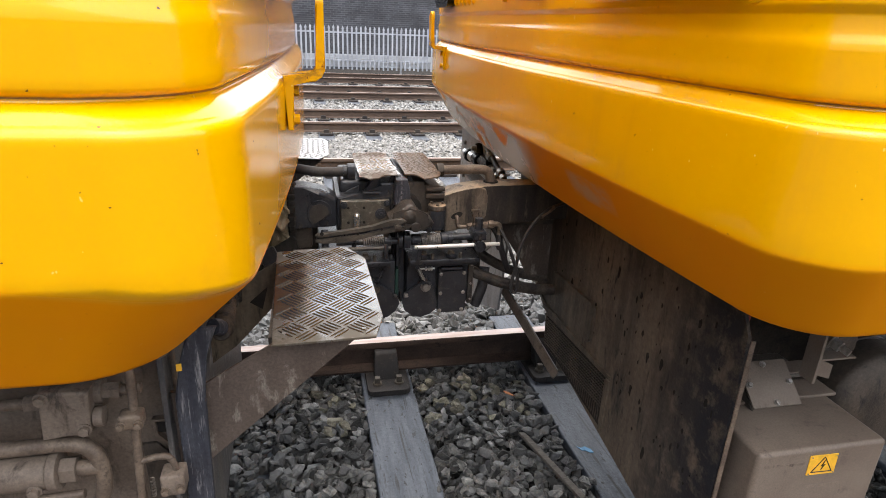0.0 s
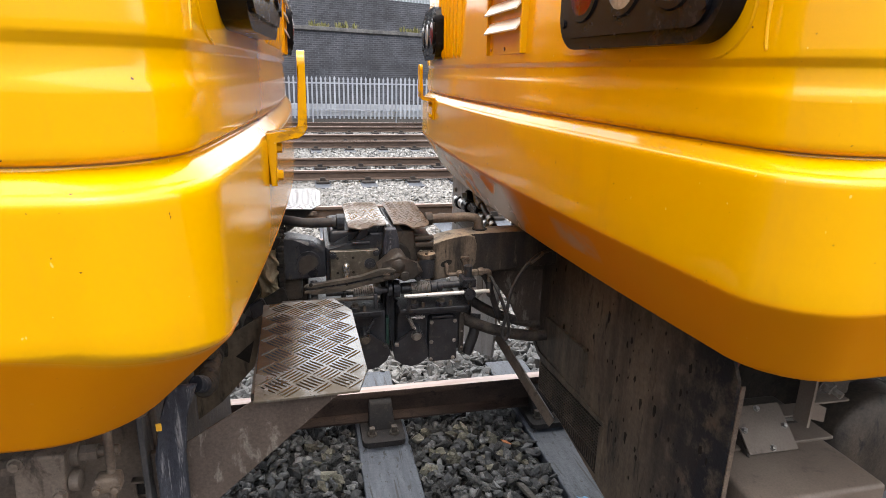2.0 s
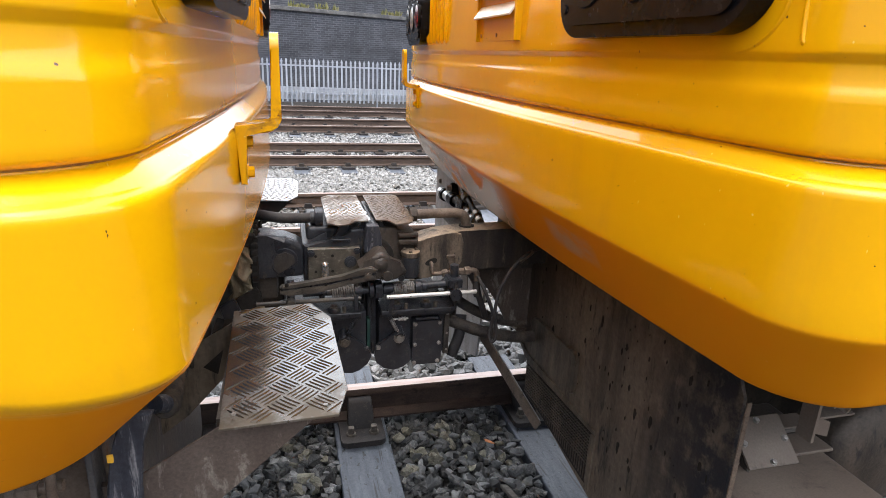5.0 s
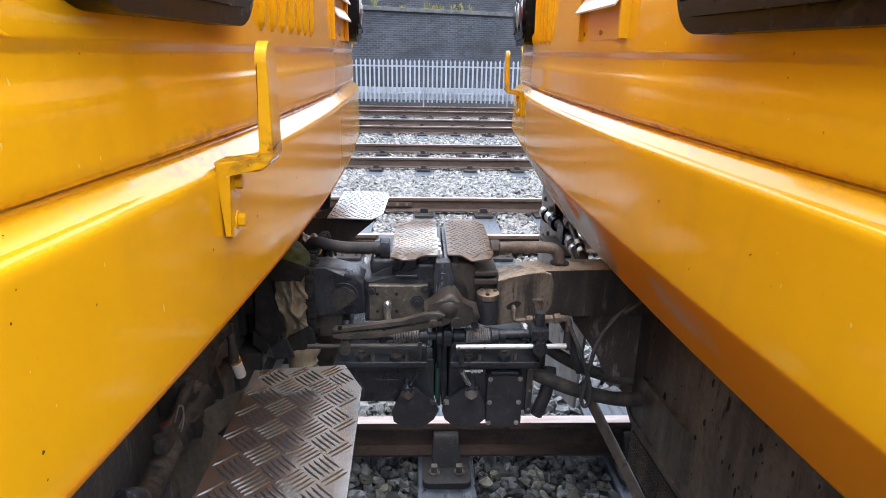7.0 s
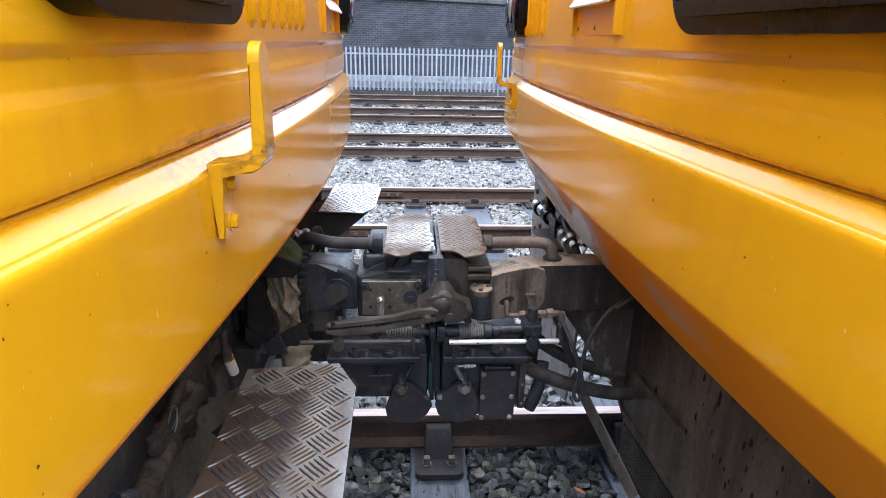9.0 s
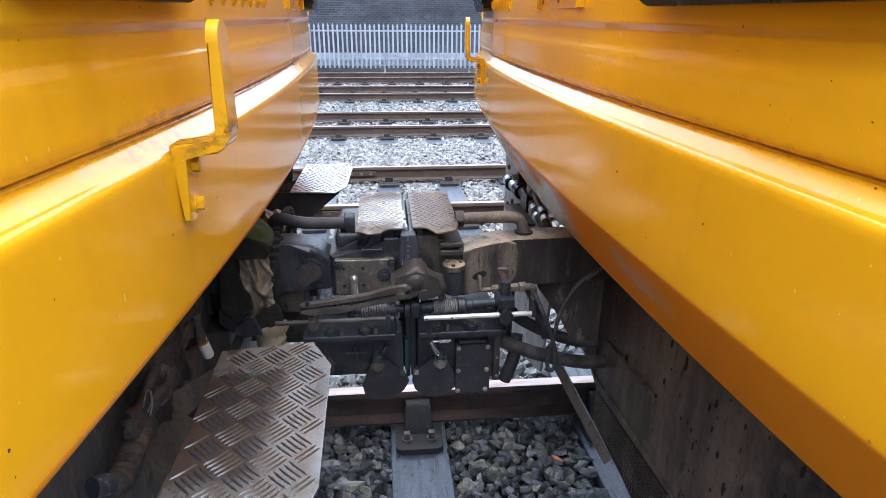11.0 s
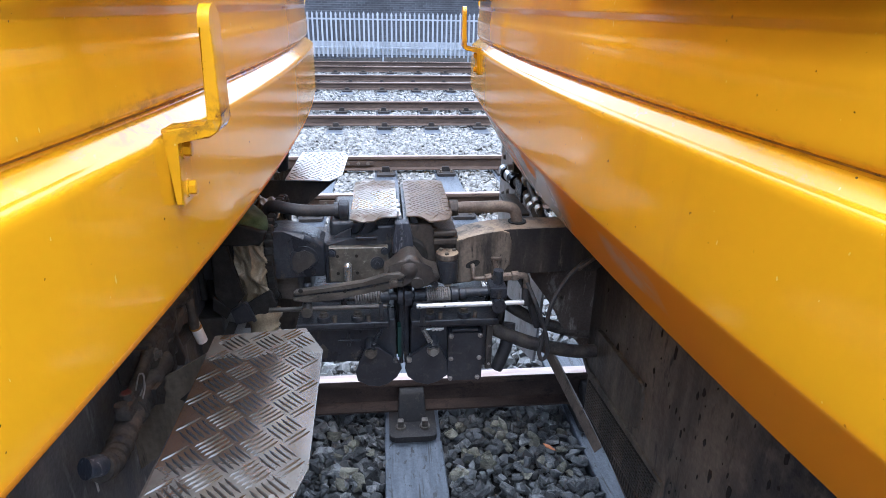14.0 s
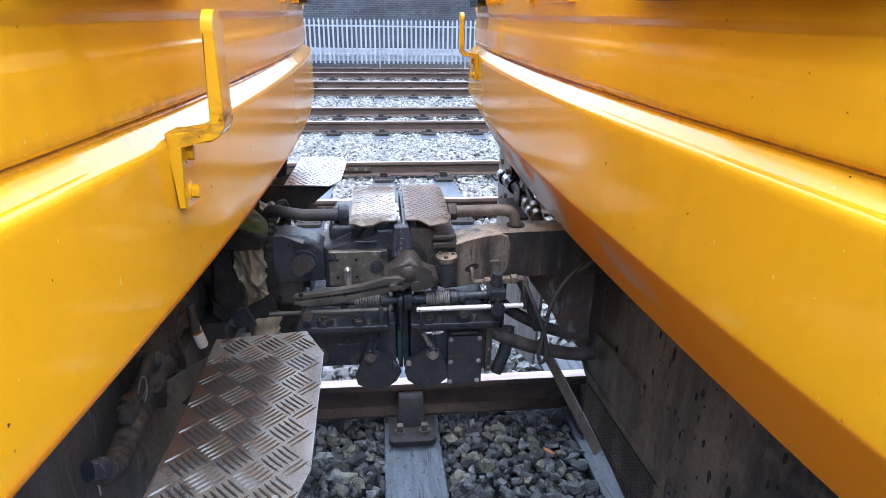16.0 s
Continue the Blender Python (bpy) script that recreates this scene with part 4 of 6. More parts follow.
def under(ob, parent):
    ob.parent = parent
    ob.matrix_parent_inverse = Matrix.Translation(-Vector(parent.location))
    return ob


def put(name, bm, mats, parent, label="", smooth=35):
    """A part given in world places, under a thing that stands elsewhere."""
    ob = part(name, bm, mats, None, label, smooth)
    return under(ob, parent) if parent.parent is None else under_part(ob, parent)


def under_part(ob, parent):
    ob.parent = parent
    return ob


main = slab([(0.14, 1.0), (0.16, 0.72), (-0.085, 0.56), (-0.085, 0.415), (-0.30, 0.385), (-1.06, 0.20), (-1.05, 0.965), (-1.0, 1.06), (-0.60, 1.10), (-0.05, 1.08)], 0.010, "x", 0.0, 0.002)
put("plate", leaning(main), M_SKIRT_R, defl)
put("bead", leaning(slab([(0.05, 0.66), (-0.08, 0.575), (-0.57, 0.560), (-0.57, 0.545), (-0.08, 0.555), (0.06, 0.645)], 0.006, "x", -0.006, 0.002)), M_SKIRT, defl)
put("pressed_panel", leaning(slab(rounded(-0.43, 0.60, -0.12, 0.745, 0.02), 0.012, "x", -0.012, 0.004)), M_SKIRT, defl)
# strip carries the lit edge of the plate as a lighter colour
put("edge_strip", leaning(box((-0.001, -1.0635, 0.20), (0.011, -1.0605, 0.962), 0.001)), M_PIPE, defl, "plate edge painted lighter, as if lit")
put("shoulder_panel", slab([(0.385, 0.955), (0.62, 0.965), (0.625, 0.60), (0.595, 0.635), (0.522, 0.708), (0.493, 0.767), (0.462, 0.815), (0.410, 0.885)], 0.008, "y", -0.055, 0.002), M_GUSSET, defl, "grimy brown shoulder panel")
for x, z in ((0.492, 0.835), (0.500, 0.825), (0.508, 0.815)):
    put("bolt", hexbolt((x, -0.055, z), (0, -1, 0), 0.005, 0.005), M_DARKBOLT, defl)
# black sheet on the plate stands in for shade behind the mesh
put("grille_back", leaning(slab([(-0.095, 0.42), (-0.55, 0.35), (-0.55, 0.538), (-0.095, 0.538)], 0.002, "x", -0.0015)), M_STRAP, defl, "dark sheet painted in for the shade behind the mesh")
grid = bmesh.new()
for k in range(34):
    y = -0.10 - 0.0135 * k
    box((-0.005, y - 0.0012, 0.434 - 0.16 * (-y - 0.1)), (-0.001, y + 0.0012, 0.535), bm=grid)
for k in range(10):
    z = 0.425 + 0.0115 * k
    box((-0.005, -0.55, z - 0.0012), (-0.001, -0.10, z + 0.0012), bm=grid)
m = put("mesh_grille", leaning(grid), M_RUSTCAST, defl, "rusty wire mesh grille", 0)
m["kind"] = "stuff"
put("grille_frame", leaning(slab([(-0.55, 0.345), (-0.57, 0.342), (-0.57, 0.54), (-0.55, 0.54)], 0.008, "x", -0.008, 0.001)), M_SKIRT, defl)
rng = random.Random(11)
for k in range(110):
    y, z = rng.uniform(-1.0, -0.12), rng.uniform(0.42, 0.98)
    if z < 0.62 and y > -0.60:
        continue
    r = rng.choice((0.0012, 0.0018, 0.0025, 0.0035, 0.0055)) * rng.uniform(0.8, 1.3)
    st = rng.choice((1.6, 2.4, 3.5))
    blob = slab([(y + r * math.cos(a) * rng.uniform(0.6, 1.25), z + st * r * math.sin(a) * rng.uniform(0.7, 1.2)) for a in (i * 0.6283 for i in range(10))], 0.0012, "x", -0.0012)
    put("tar_splash", leaning(blob), M_STRAP, defl)
# strut behind it
strut = thing("brace_bar", "grey flat steel brace bar beside the deflector", "brace", at=(0.6, 0.0, 0.3))
def flat_bar(a, b, wide, thick):
    a, b = Vector(a), Vector(b)
    m = (b - a).to_track_quat("X", "Z").to_matrix().to_4x4()
    n = (b - a).length / 2
    bm = box((-n, -thick / 2, -wide / 2), (n, thick / 2, wide / 2), 0.0015)
    bmesh.ops.transform(bm, matrix=Matrix.Translation((a + b) / 2) @ m, verts=bm.verts)
    return bm


put("bar", flat_bar((0.535, 0.22, 0.515), (0.663, -0.136, 0.283), 0.048, 0.008), M_BROWN, strut)
put("worn_edge", flat_bar((0.540, 0.222, 0.538), (0.668, -0.134, 0.306), 0.006, 0.009), M_GREYPLATE, strut, "pale edge strip")

# far side plate of the right carriage, with its jumper leads
farp = thing("deflector_plate", "pale grey steel plate carrying jumper leads", "plate", "deflector plates", at=(0.56, 0.7, 0.5))
put("plate", slab([(0.20, 0.42), (0.12, 0.93), (0.62, 1.09), (0.99, 1.11), (1.0, 0.30), (0.6, 0.28)], 0.010, "x", 0.508, 0.002), M_GREYPLATE, farp)
put("hole_edge", slab([(0.36, 0.66), (0.45, 0.60), (0.47, 0.74), (0.38, 0.80)], 0.004, "x", 0.505, 0.001), M_GRIME, farp)
lead = put("jumper_lead", tube([(0.487, 0.75, 1.0), (0.482, 0.62, 1.015), (0.482, 0.47, 1.022), (0.485, 0.36, 1.02), (0.488, 0.24, 0.995), (0.50, 0.18, 0.95)], 0.017, 14), M_RUBBER, farp, "black jumper lead")
for y0, y1, r, m in ((0.79, 0.73, 0.026, M_ALUCLEAN), (0.73, 0.70, 0.031, M_BLACK), (0.69, 0.61, 0.024, M_ALUCLEAN), (0.60, 0.53, 0.030, M_BLACK), (0.33, 0.29, 0.024, M_BOLT), (0.285, 0.25, 0.020, M_ALUCLEAN)):
    z = float(np.interp(y0, (0.24, 0.36, 0.62, 0.75), (0.995, 1.02, 1.015, 1.0)))
    part("collar", rod((0.483, y0, z), (0.483, y1, z + 0.002), r, n=18, bevel=0.003), m, lead)
lead = put("jumper_lead", tube([(0.494, 0.46, 1.075), (0.488, 0.38, 1.07), (0.482, 0.28, 1.05), (0.485, 0.18, 1.02), (0.50, 0.12, 0.97)], 0.012, 12), M_RUBBER, farp, "thin black jumper lead")
for y0, y1, r in ((0.40, 0.36, 0.019), (0.24, 0.21, 0.018), (0.20, 0.175, 0.015)):
    z = float(np.interp(y0, (0.18, 0.28, 0.38), (1.02, 1.05, 1.07)))
    part("collar", rod((0.484, y0, z), (0.484, y1, z - 0.006), r, n=8, bevel=0.002), M_BOLT, lead)
put("socket_box", box((0.462, 0.37, 0.985), (0.508, 0.47, 1.06), 0.006), M_BLACK, farp, "black jumper socket")
put("clamp", slab([(0.56, 1.03), (0.60, 1.085), (0.63, 1.075), (0.58, 1.02)], 0.03, "x", 0.478, 0.004), M_BLACK, farp)
put("clamp_bolt", hexbolt((0.478, 0.60, 1.06), (-1, 0, 0), 0.012, 0.02), M_BOLT, farp)
put("shelf", box((0.44, 0.40, 0.925), (0.508, 0.66, 0.935), 0.003), M_GRIME, farp)
put("shelf_web", slab([(0.47, 0.87), (0.50, 0.925), (0.60, 0.925), (0.58, 0.90)], 0.006, "x", 0.49, 0.001), M_GRIME, farp)
for y, z in ((0.90, 1.03), (0.90, 0.86), (0.80, 0.90)):
    put("bolt", hexbolt((0.508, y, z), (-1, 0, 0), 0.010, 0.008), M_DARKBOLT, farp)

# left carriage: near and far deflector
for s, lab in ((-1, "dark grimy steel deflector plate with a white stencil"), (1, "dark steel deflector plate under the far corner")):
    d = thing("deflector_plate", lab, "plate", "deflector plates", at=(-0.54, s * 0.6, 0.3))
    put("plate", slab([(s * 0.12, 0.42), (s * 1.08, 0.25), (s * 1.08, 1.08), (s * 0.12, 1.10)] if s > 0 else [(-1.08, 0.25), (-0.12, 0.42), (-0.12, 1.10), (-1.08, 1.08)], 0.010, "x", -0.545, 0.002), M_DARKPLATE, d)
    put("edge_flange", slab([(-0.522, 0.25), (-0.480, 0.25), (-0.477, 0.955), (-0.462, 1.03), (-0.440, 1.09), (-0.488, 1.09), (-0.508, 1.02), (-0.522, 0.95)], 0.014, "y", s * 1.085, 0.006), M_FLANGE, d, "scratched blue-black steel flange")
    if s < 0:
        cu = bpy.data.curves.new("stencil", "FONT")
        cu.body, cu.size, cu.extrude = "M.", 0.046, 0.0006
        tmp = new("stencil_curve", cu)
        me = bpy.data.meshes.new_from_object(tmp)
        bpy.data.objects.remove(tmp)
        me.materials.clear()
        me.materials.append(M_WHITEINK)
        letters = new("stencil", me)
        letters.matrix_world = pose(-0.5340, -0.818, 0.856, 90, 0, 90)
        under(letters, d)
        put("tag", box((-0.512, -1.0875, 1.010), (-0.503, -1.084, 1.024), 0.001), M_TAG, d, "small orange marker tag")

# ---- footsteps on the left carriage ----


def footstep(s, z, lab, dy=0.0, dx=0.0):
    out = [(-0.361, 0.625), (-0.19, 0.605), (-0.149, 0.69), (-0.141, 1.0), (-0.163, 1.08), (-0.350, 1.088)]
    out = [(x + dx, s * (y + dy)) for x, y in out]
    ob = thing("footstep", lab, "step", "footsteps", at=(out[0][0], out[0][1], z))
    put("tread_plate", slab(out[::-s], 0.005, "z", z - 0.005, 0.0012), M_STEP if s < 0 else M_ALUCLEAN, ob, "aluminium five-bar tread plate")
    t = tread_part("tread_relief", out, z, 0.045 if s < 0 else 0.034, M_STEPBAR, None, "raised bright tread bars", 0.0019 if s < 0 else 0.0014, *((5, 0.95, 0.052) if s < 0 else (2, 1.05, 0.07)))
    under(t, ob)
    edge = out[4][1]
    g = [(-0.344 + dx, z - 0.006), (-0.195 + dx, z - 0.006), (-0.416 + dx, z - 0.197), (-0.50, z - 0.27), (-0.53, z - 0.28), (-0.53, z - 0.095), (-0.473, z - 0.084), (-0.413, z - 0.046)]
    put("gusset", slab(g, 0.006, "y", edge - s * 0.012, 0.001), M_GUSSET, ob, "dusty brown triangular gusset")
    inner = [(-0.352 + dx, z - 0.006), (-0.30 + dx, z - 0.006), (-0.30 + dx, z - 0.05), (-0.47, z - 0.235), (-0.53, z - 0.28), (-0.53, z - 0.11)]
    put("gusset", slab(inner, 0.006, "y", out[0][1] + s * 0.04, 0.001), M_SKIRT, ob)
    put("gusset_hole", slab([(-0.43, z - 0.115), (-0.385, z - 0.075), (-0.40, z - 0.135)], 0.0075, "y", out[0][1] + s * 0.04 - 0.0007), M_STRAP, ob)
    put("edge_angle", box((-0.358 + dx, min(out[0][1] + s * 0.05, edge - s * 0.03), z - 0.03), (-0.350 + dx, max(out[0][1] + s * 0.05, edge - s * 0.03), z - 0.0055), 0.001), M_GRIME, ob)
    if s > 0:
        put("side_plate", slab([(-0.54, z - 0.006), (-0.215, z - 0.006), (-0.33, z - 0.105), (-0.54, z - 0.14)], 0.006, "y", out[0][1] + 0.012, 0.001), M_GRIME, ob, "black side plate")
    for x, y in ((out[4][0] - 0.02, edge - s * 0.03), (out[5][0] + 0.02, edge - s * 0.03), (out[0][0] + 0.02, out[0][1] + s * 0.03)):
        put("rivet", rod((x, y, z), (x, y, z + 0.002), 0.004, n=10), M_BOLT, ob)
    return ob


footstep(-1, 1.05, "scuffed aluminium tread plate step on a brown gusset")
footstep(1, 1.025, "bright aluminium tread plate step under the far train corner", -0.045, -0.045)


# ---- coupler heads ----
def coupler(name_label, side):
    return thing("coupler", name_label, "coupler", "coupled heads", at=(side * 0.2, 0, 0.7))


cl = coupler("oily blue-black cast automatic coupler with hanging flap", -1)
cr = coupler("dusty brown cast automatic coupler with black valve cover", 1)

# left drawbar and head
bm = bmesh.new()
prof = [(-0.66, 0.945), (-0.34, 0.945), (-0.20, 0.945), (-0.185, 0.96), (-0.185, 1.025), (-0.192, 1.045), (-0.215, 1.062), (-0.245, 1.075), (-0.30, 1.083), (-0.66, 1.085)]
drawbar = put("drawbar", slab(prof, 0.095, "y", -0.145, 0.016), M_COUPLER, cl, "blue-black drawbar casting")
part("drawbar_core", box((-0.64, -0.055, 0.92), (-0.19, 0.13, 1.0), 0.012), M_GRIME, drawbar)
part("cast_emboss", slab([(-0.250 + 0.040 * math.cos(radians(a)), 1.002 + 0.040 * math.sin(radians(a))) for a in range(-10, 191, 20)] + [(-0.287, 0.975), (-0.272, 0.956), (-0.235, 0.972)], 0.006, "y", -0.1485, 0.003), M_COUPLER, drawbar)
part("emboss_face", slab([(-0.283, 1.006), (-0.270, 1.024), (-0.246, 1.030), (-0.224, 1.018), (-0.218, 0.998), (-0.240, 0.978), (-0.268, 0.962), (-0.281, 0.980)], 0.0015, "y", -0.1495, 0.0007), M_GRIME, drawbar)
part("core_hole", rod((-0.345, -0.098, 1.0815), (-0.345, -0.098, 1.0862), 0.024, n=20), M_STRAP, drawbar)
head = put("head_casting", slab([(-0.195, 0.93), (0.005, 0.93), (0.005, 1.10), (-0.05, 1.10), (-0.075, 1.065), (-0.195, 1.055)], 0.33, "y", -0.155, 0.010), M_COUPLER, cl)
M_BAREPLATE = material("bare_greasy_plate", (0.120, 0.108, 0.086), 0.38, 0.25, (0.070, 0.063, 0.052), (0.230, 0.215, 0.180), 11, (1, 1, 1), 140, 0.4, 0.002, spec=0.4)
part("mounting_plate", box((-0.182, -0.176, 0.945), (-0.022, -0.154, 1.046), 0.004), M_BAREPLATE, head, "bare greasy mounting plate")
for x, z in ((-0.158, 1.022), (-0.107, 1.022), (-0.158, 0.972), (-0.107, 0.972)):
    part("bolt_hole", rod((x, -0.1775, z), (x, -0.175, z), 0.0045, n=10), M_STRAP, head)
part("bolt", hexbolt((-0.172, -0.176, 1.032), (0, -1, 0), 0.009, 0.007), M_COUPLER, head)
part("bolt", hexbolt((-0.032, -0.176, 1.035), (0, -1, 0), 0.008, 0.007), M_COUPLER, head)
for r, y in ((0.019, -0.1785), (0.014, -0.1805), (0.0055, -0.1835)):
    part("boss_ring", rod((-0.052, -0.17, 1.0), (-0.052, y, 1.0), r, n=22, bevel=0.001), M_COUPLER, head)
M_PIN = material("worn_polished_pin", (0.460, 0.450, 0.430), 0.24, 0.75, (0.340, 0.330, 0.310), None, 40, (1, 1, 1), 200, 0.1, 0.001)
pin = bmesh.new()
rod((-0.131, -0.186, 0.95), (-0.131, -0.186, 0.995), 0.0125, n=20, bm=pin)
bmesh.ops.create_uvsphere(pin, u_segments=20, v_segments=10, radius=0.0125, matrix=Matrix.Translation((-0.131, -0.186, 0.995)))
part("chrome_pin", pin, M_PIN, head, "polished dome-topped pin")
for x0, x1 in ((-0.115, -0.055), (-0.05, 0.0)):
    part("web", slab([(x0, 1.05), (x1, 1.05), (x1, 1.118), (x1 - 0.012, 1.118)], 0.02, "y", -0.14, 0.002), M_COUPLER, head)
part("top_block", box((-0.182, -0.11, 1.05), (-0.078, 0.13, 1.098), 0.012), M_COUPLER, head)
part("top_rib", slab([(-0.18, 1.052), (-0.12, 1.052), (-0.12, 1.085), (-0.15, 1.072)], 0.012, "y", -0.135, 0.003), M_COUPLER, head)
part("cross_bar", box((-0.11, -0.165, 1.062), (-0.05, -0.14, 1.072), 0.003), M_COUPLER, head)

M_STREAKED = pale_topped(material("streaked_tan_casting", (0.045, 0.039, 0.034), 0.55, 0.05, (0.165, 0.132, 0.100), (0.020, 0.019, 0.020), 11, (1.6, 1.6, 0.28), 120, 0.5, 0.003, spec=0.22), (0.300, 0.235, 0.165))
M_BAR = pale_topped(material("oil_streaked_drawbar", (0.028, 0.026, 0.026), 0.45, 0.1, (0.062, 0.052, 0.044), (0.110, 0.090, 0.070), 8, (1.5, 1.5, 0.3), 120, 0.5, 0.003, spec=0.30), (0.240, 0.185, 0.130))
# right drawbar and head
prof = [(0.66, 0.955), (0.46, 0.950), (0.36, 0.945), (0.30, 0.938), (0.26, 0.932), (0.26, 1.073), (0.275, 1.0765), (0.31, 1.080), (0.45, 1.083), (0.66, 1.084)]
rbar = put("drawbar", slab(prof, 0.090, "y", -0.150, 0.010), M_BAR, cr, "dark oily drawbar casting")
part("drawbar_core", box((0.17, -0.058, 0.90), (0.64, 0.13, 1.0), 0.012), M_GRIME, rbar)
end = [(0.158, 0.918), (0.205, 0.926), (0.262, 0.942), (0.300, 0.950), (0.318, 0.975), (0.322, 1.04), (0.312, 1.072), (0.292, 1.0795), (0.262, 1.0745), (0.230, 1.069), (0.195, 1.0605), (0.158, 1.050)]
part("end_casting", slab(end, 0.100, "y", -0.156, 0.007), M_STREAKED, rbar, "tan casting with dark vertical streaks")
part("core_hole", slab([(0.212 + 0.020 * math.cos(a), 0.981 + 0.006 * math.cos(a) + 0.011 * math.sin(a)) for a in (k * 0.39 for k in range(16))], 0.008, "y", -0.1575), M_STRAP, rbar)
part("core_hole", rod((0.345, -0.092, 1.0815), (0.345, -0.092, 1.0848), 0.026, n=20), M_STRAP, rbar)
rhead = put("head_casting", slab([(0.035, 0.93), (0.17, 0.915), (0.17, 1.06), (0.12, 1.075), (0.10, 1.10), (0.035, 1.10)], 0.33, "y", -0.150, 0.010), M_RUSTCAST, cr)
part("rib_block", box((0.10, -0.168, 1.045), (0.165, -0.145, 1.062), 0.004), M_RUSTCAST, rhead)
part("rib_block", box((0.10, -0.168, 1.07), (0.165, -0.145, 1.084), 0.004), M_RUSTCAST, rhead)
part("web", slab([(0.04, 1.05), (0.09, 1.05), (0.05, 1.118), (0.04, 1.118)], 0.02, "y", -0.14, 0.002), M_COUPLER, rhead)

# mating flanges and knobbly seam
for thg, x0, x1 in ((cl, 0.004, 0.017), (cr, 0.019, 0.034)):
    put("mating_flange", box((x0, -0.150, 0.66), (x1, 0.150, 1.115), 0.003), M_COUPLER, thg)
part("green_seal", box((0.0, -0.176, 0.70), (0.010, -0.146, 0.80), 0.001), material("green_paint_streak", (0.012, 0.045, 0.035), 0.6), cl.children[0])

boss = slab([(-0.011, 1.032), (0.045, 1.032), (0.043, 1.082), (0.034, 1.118), (-0.003, 1.118), (-0.009, 1.075)], 0.044, "y", -0.192, 0.004)
boss = put("seam_boss", boss, M_FLANGE, cl, "worn blue-black cast boss over the seam")
for k in range(4):
    x, z = 0.013 + 0.004 * (k % 2), 1.100 - 0.016 * k
    part("cast_letter", box((x - 0.007, -0.1935, z - 0.004), (x + 0.007, -0.1915, z + 0.003), 0.001, turn=Matrix.Rotation(0.6 - 0.5 * k, 4, "Y")), M_COUPLER, boss)
put("seam_filler", box((0.0165, -0.152, 0.70), (0.0195, -0.14, 1.11), 0.0005), M_COUPLER, cl)
# added block keeps daylight from showing between the heads
put("gasket", box((-0.006, -0.128, 0.68), (0.038, 0.13, 1.10), 0.002), M_STRAP, cl, "black block added to close the gap between the heads")

# hub, dome and lever
put("hub_ring", rod((0.033, -0.15, 1.014), (0.033, -0.178, 1.014), 0.052, n=40, bevel=0.004), M_STRAP, cr, "black hub ring")
bell = [(-0.034, 1.004), (-0.013, 1.018), (0.002, 1.036), (0.015, 1.049), (0.031, 1.055), (0.047, 1.050), (0.058, 1.036), (0.068, 1.018), (0.084, 1.008), (0.106, 1.001), (0.111, 0.988), (0.102, 0.976), (0.074, 0.968), (0.050, 0.961), (0.030, 0.967), (0.012, 0.979), (-0.020, 0.984)]
bm = slab(bell, 0.084, "y", -0.264, 0.0)
bmesh.ops.bevel(bm, geom=[e for e in bm.edges if all(v.co.y < -0.26 for v in e.verts)], offset=0.014, segments=4, affect="EDGES", profile=0.5)
bmesh.ops.create_uvsphere(bm, u_segments=24, v_segments=14, radius=1, matrix=Matrix.Translation((0.031, -0.236, 1.014)) @ Matrix.Diagonal((0.036, 0.036, 0.037, 1)))
for v in bm.verts:
    v.co += v.normal * 0.002 * noise.noise(v.co * 45)
rod((0.051, -0.250, 0.979), (0.051, -0.268, 0.979), 0.018, 0.016, 24, bm, 0.003)
lever = put("release_lever", bm, M_GRIME, cl, "cast pivot dome of the release lever", 50)
part("lever_arm", slab([(-0.266, 0.964), (-0.258, 0.970), (-0.232, 0.971), (-0.174, 0.978), (-0.089, 0.990), (-0.030, 1.008), (0.002, 1.014), (0.020, 1.004), (0.014, 0.994), (-0.014, 0.993), (-0.060, 0.985), (-0.120, 0.974), (-0.190, 0.966), (-0.240, 0.960), (-0.262, 0.956)], 0.020, "y", -0.277, 0.005), M_LEVER, lever, "forged greasy lever arm")
part("arm_web", slab([(-0.262, 0.962), (-0.174, 0.972), (-0.089, 0.985), (-0.004, 1.006), (0.012, 0.990), (-0.003, 0.974), (-0.089, 0.962), (-0.161, 0.944), (-0.233, 0.941), (-0.264, 0.942)], 0.012, "y", -0.270, 0.002), M_COUPLER, lever)
part("lower_rib", slab([(-0.266, 0.952), (-0.225, 0.957), (-0.20, 0.955), (-0.120, 0.965), (-0.055, 0.979), (-0.005, 0.988), (0.014, 0.986), (0.012, 0.975), (-0.006, 0.972), (-0.075, 0.960), (-0.150, 0.944), (-0.20, 0.939), (-0.24, 0.938), (-0.266, 0.940)], 0.014, "y", -0.276, 0.005), M_LEVER, lever)
for x, z in ((-0.135, 0.967), (-0.060, 0.981)):
    part("rivet", rod((x, -0.278, z), (x, -0.27, z), 0.0045, n=10), M_STRAP, lever)
part("rivet", rod((-0.246, -0.279, 0.971), (-0.246, -0.275, 0.971), 0.006, n=10), M_STRAP, lever)
part("pivot_bolt", hexbolt((-0.010, -0.283, 0.991), (0, -1, 0), 0.009, 0.008), M_DARKBOLT, lever)
part("lug", rod((0.100, -0.236, 0.958), (0.100, -0.226, 0.958), 0.010, n=14, bevel=0.002), M_COUPLER, lever)

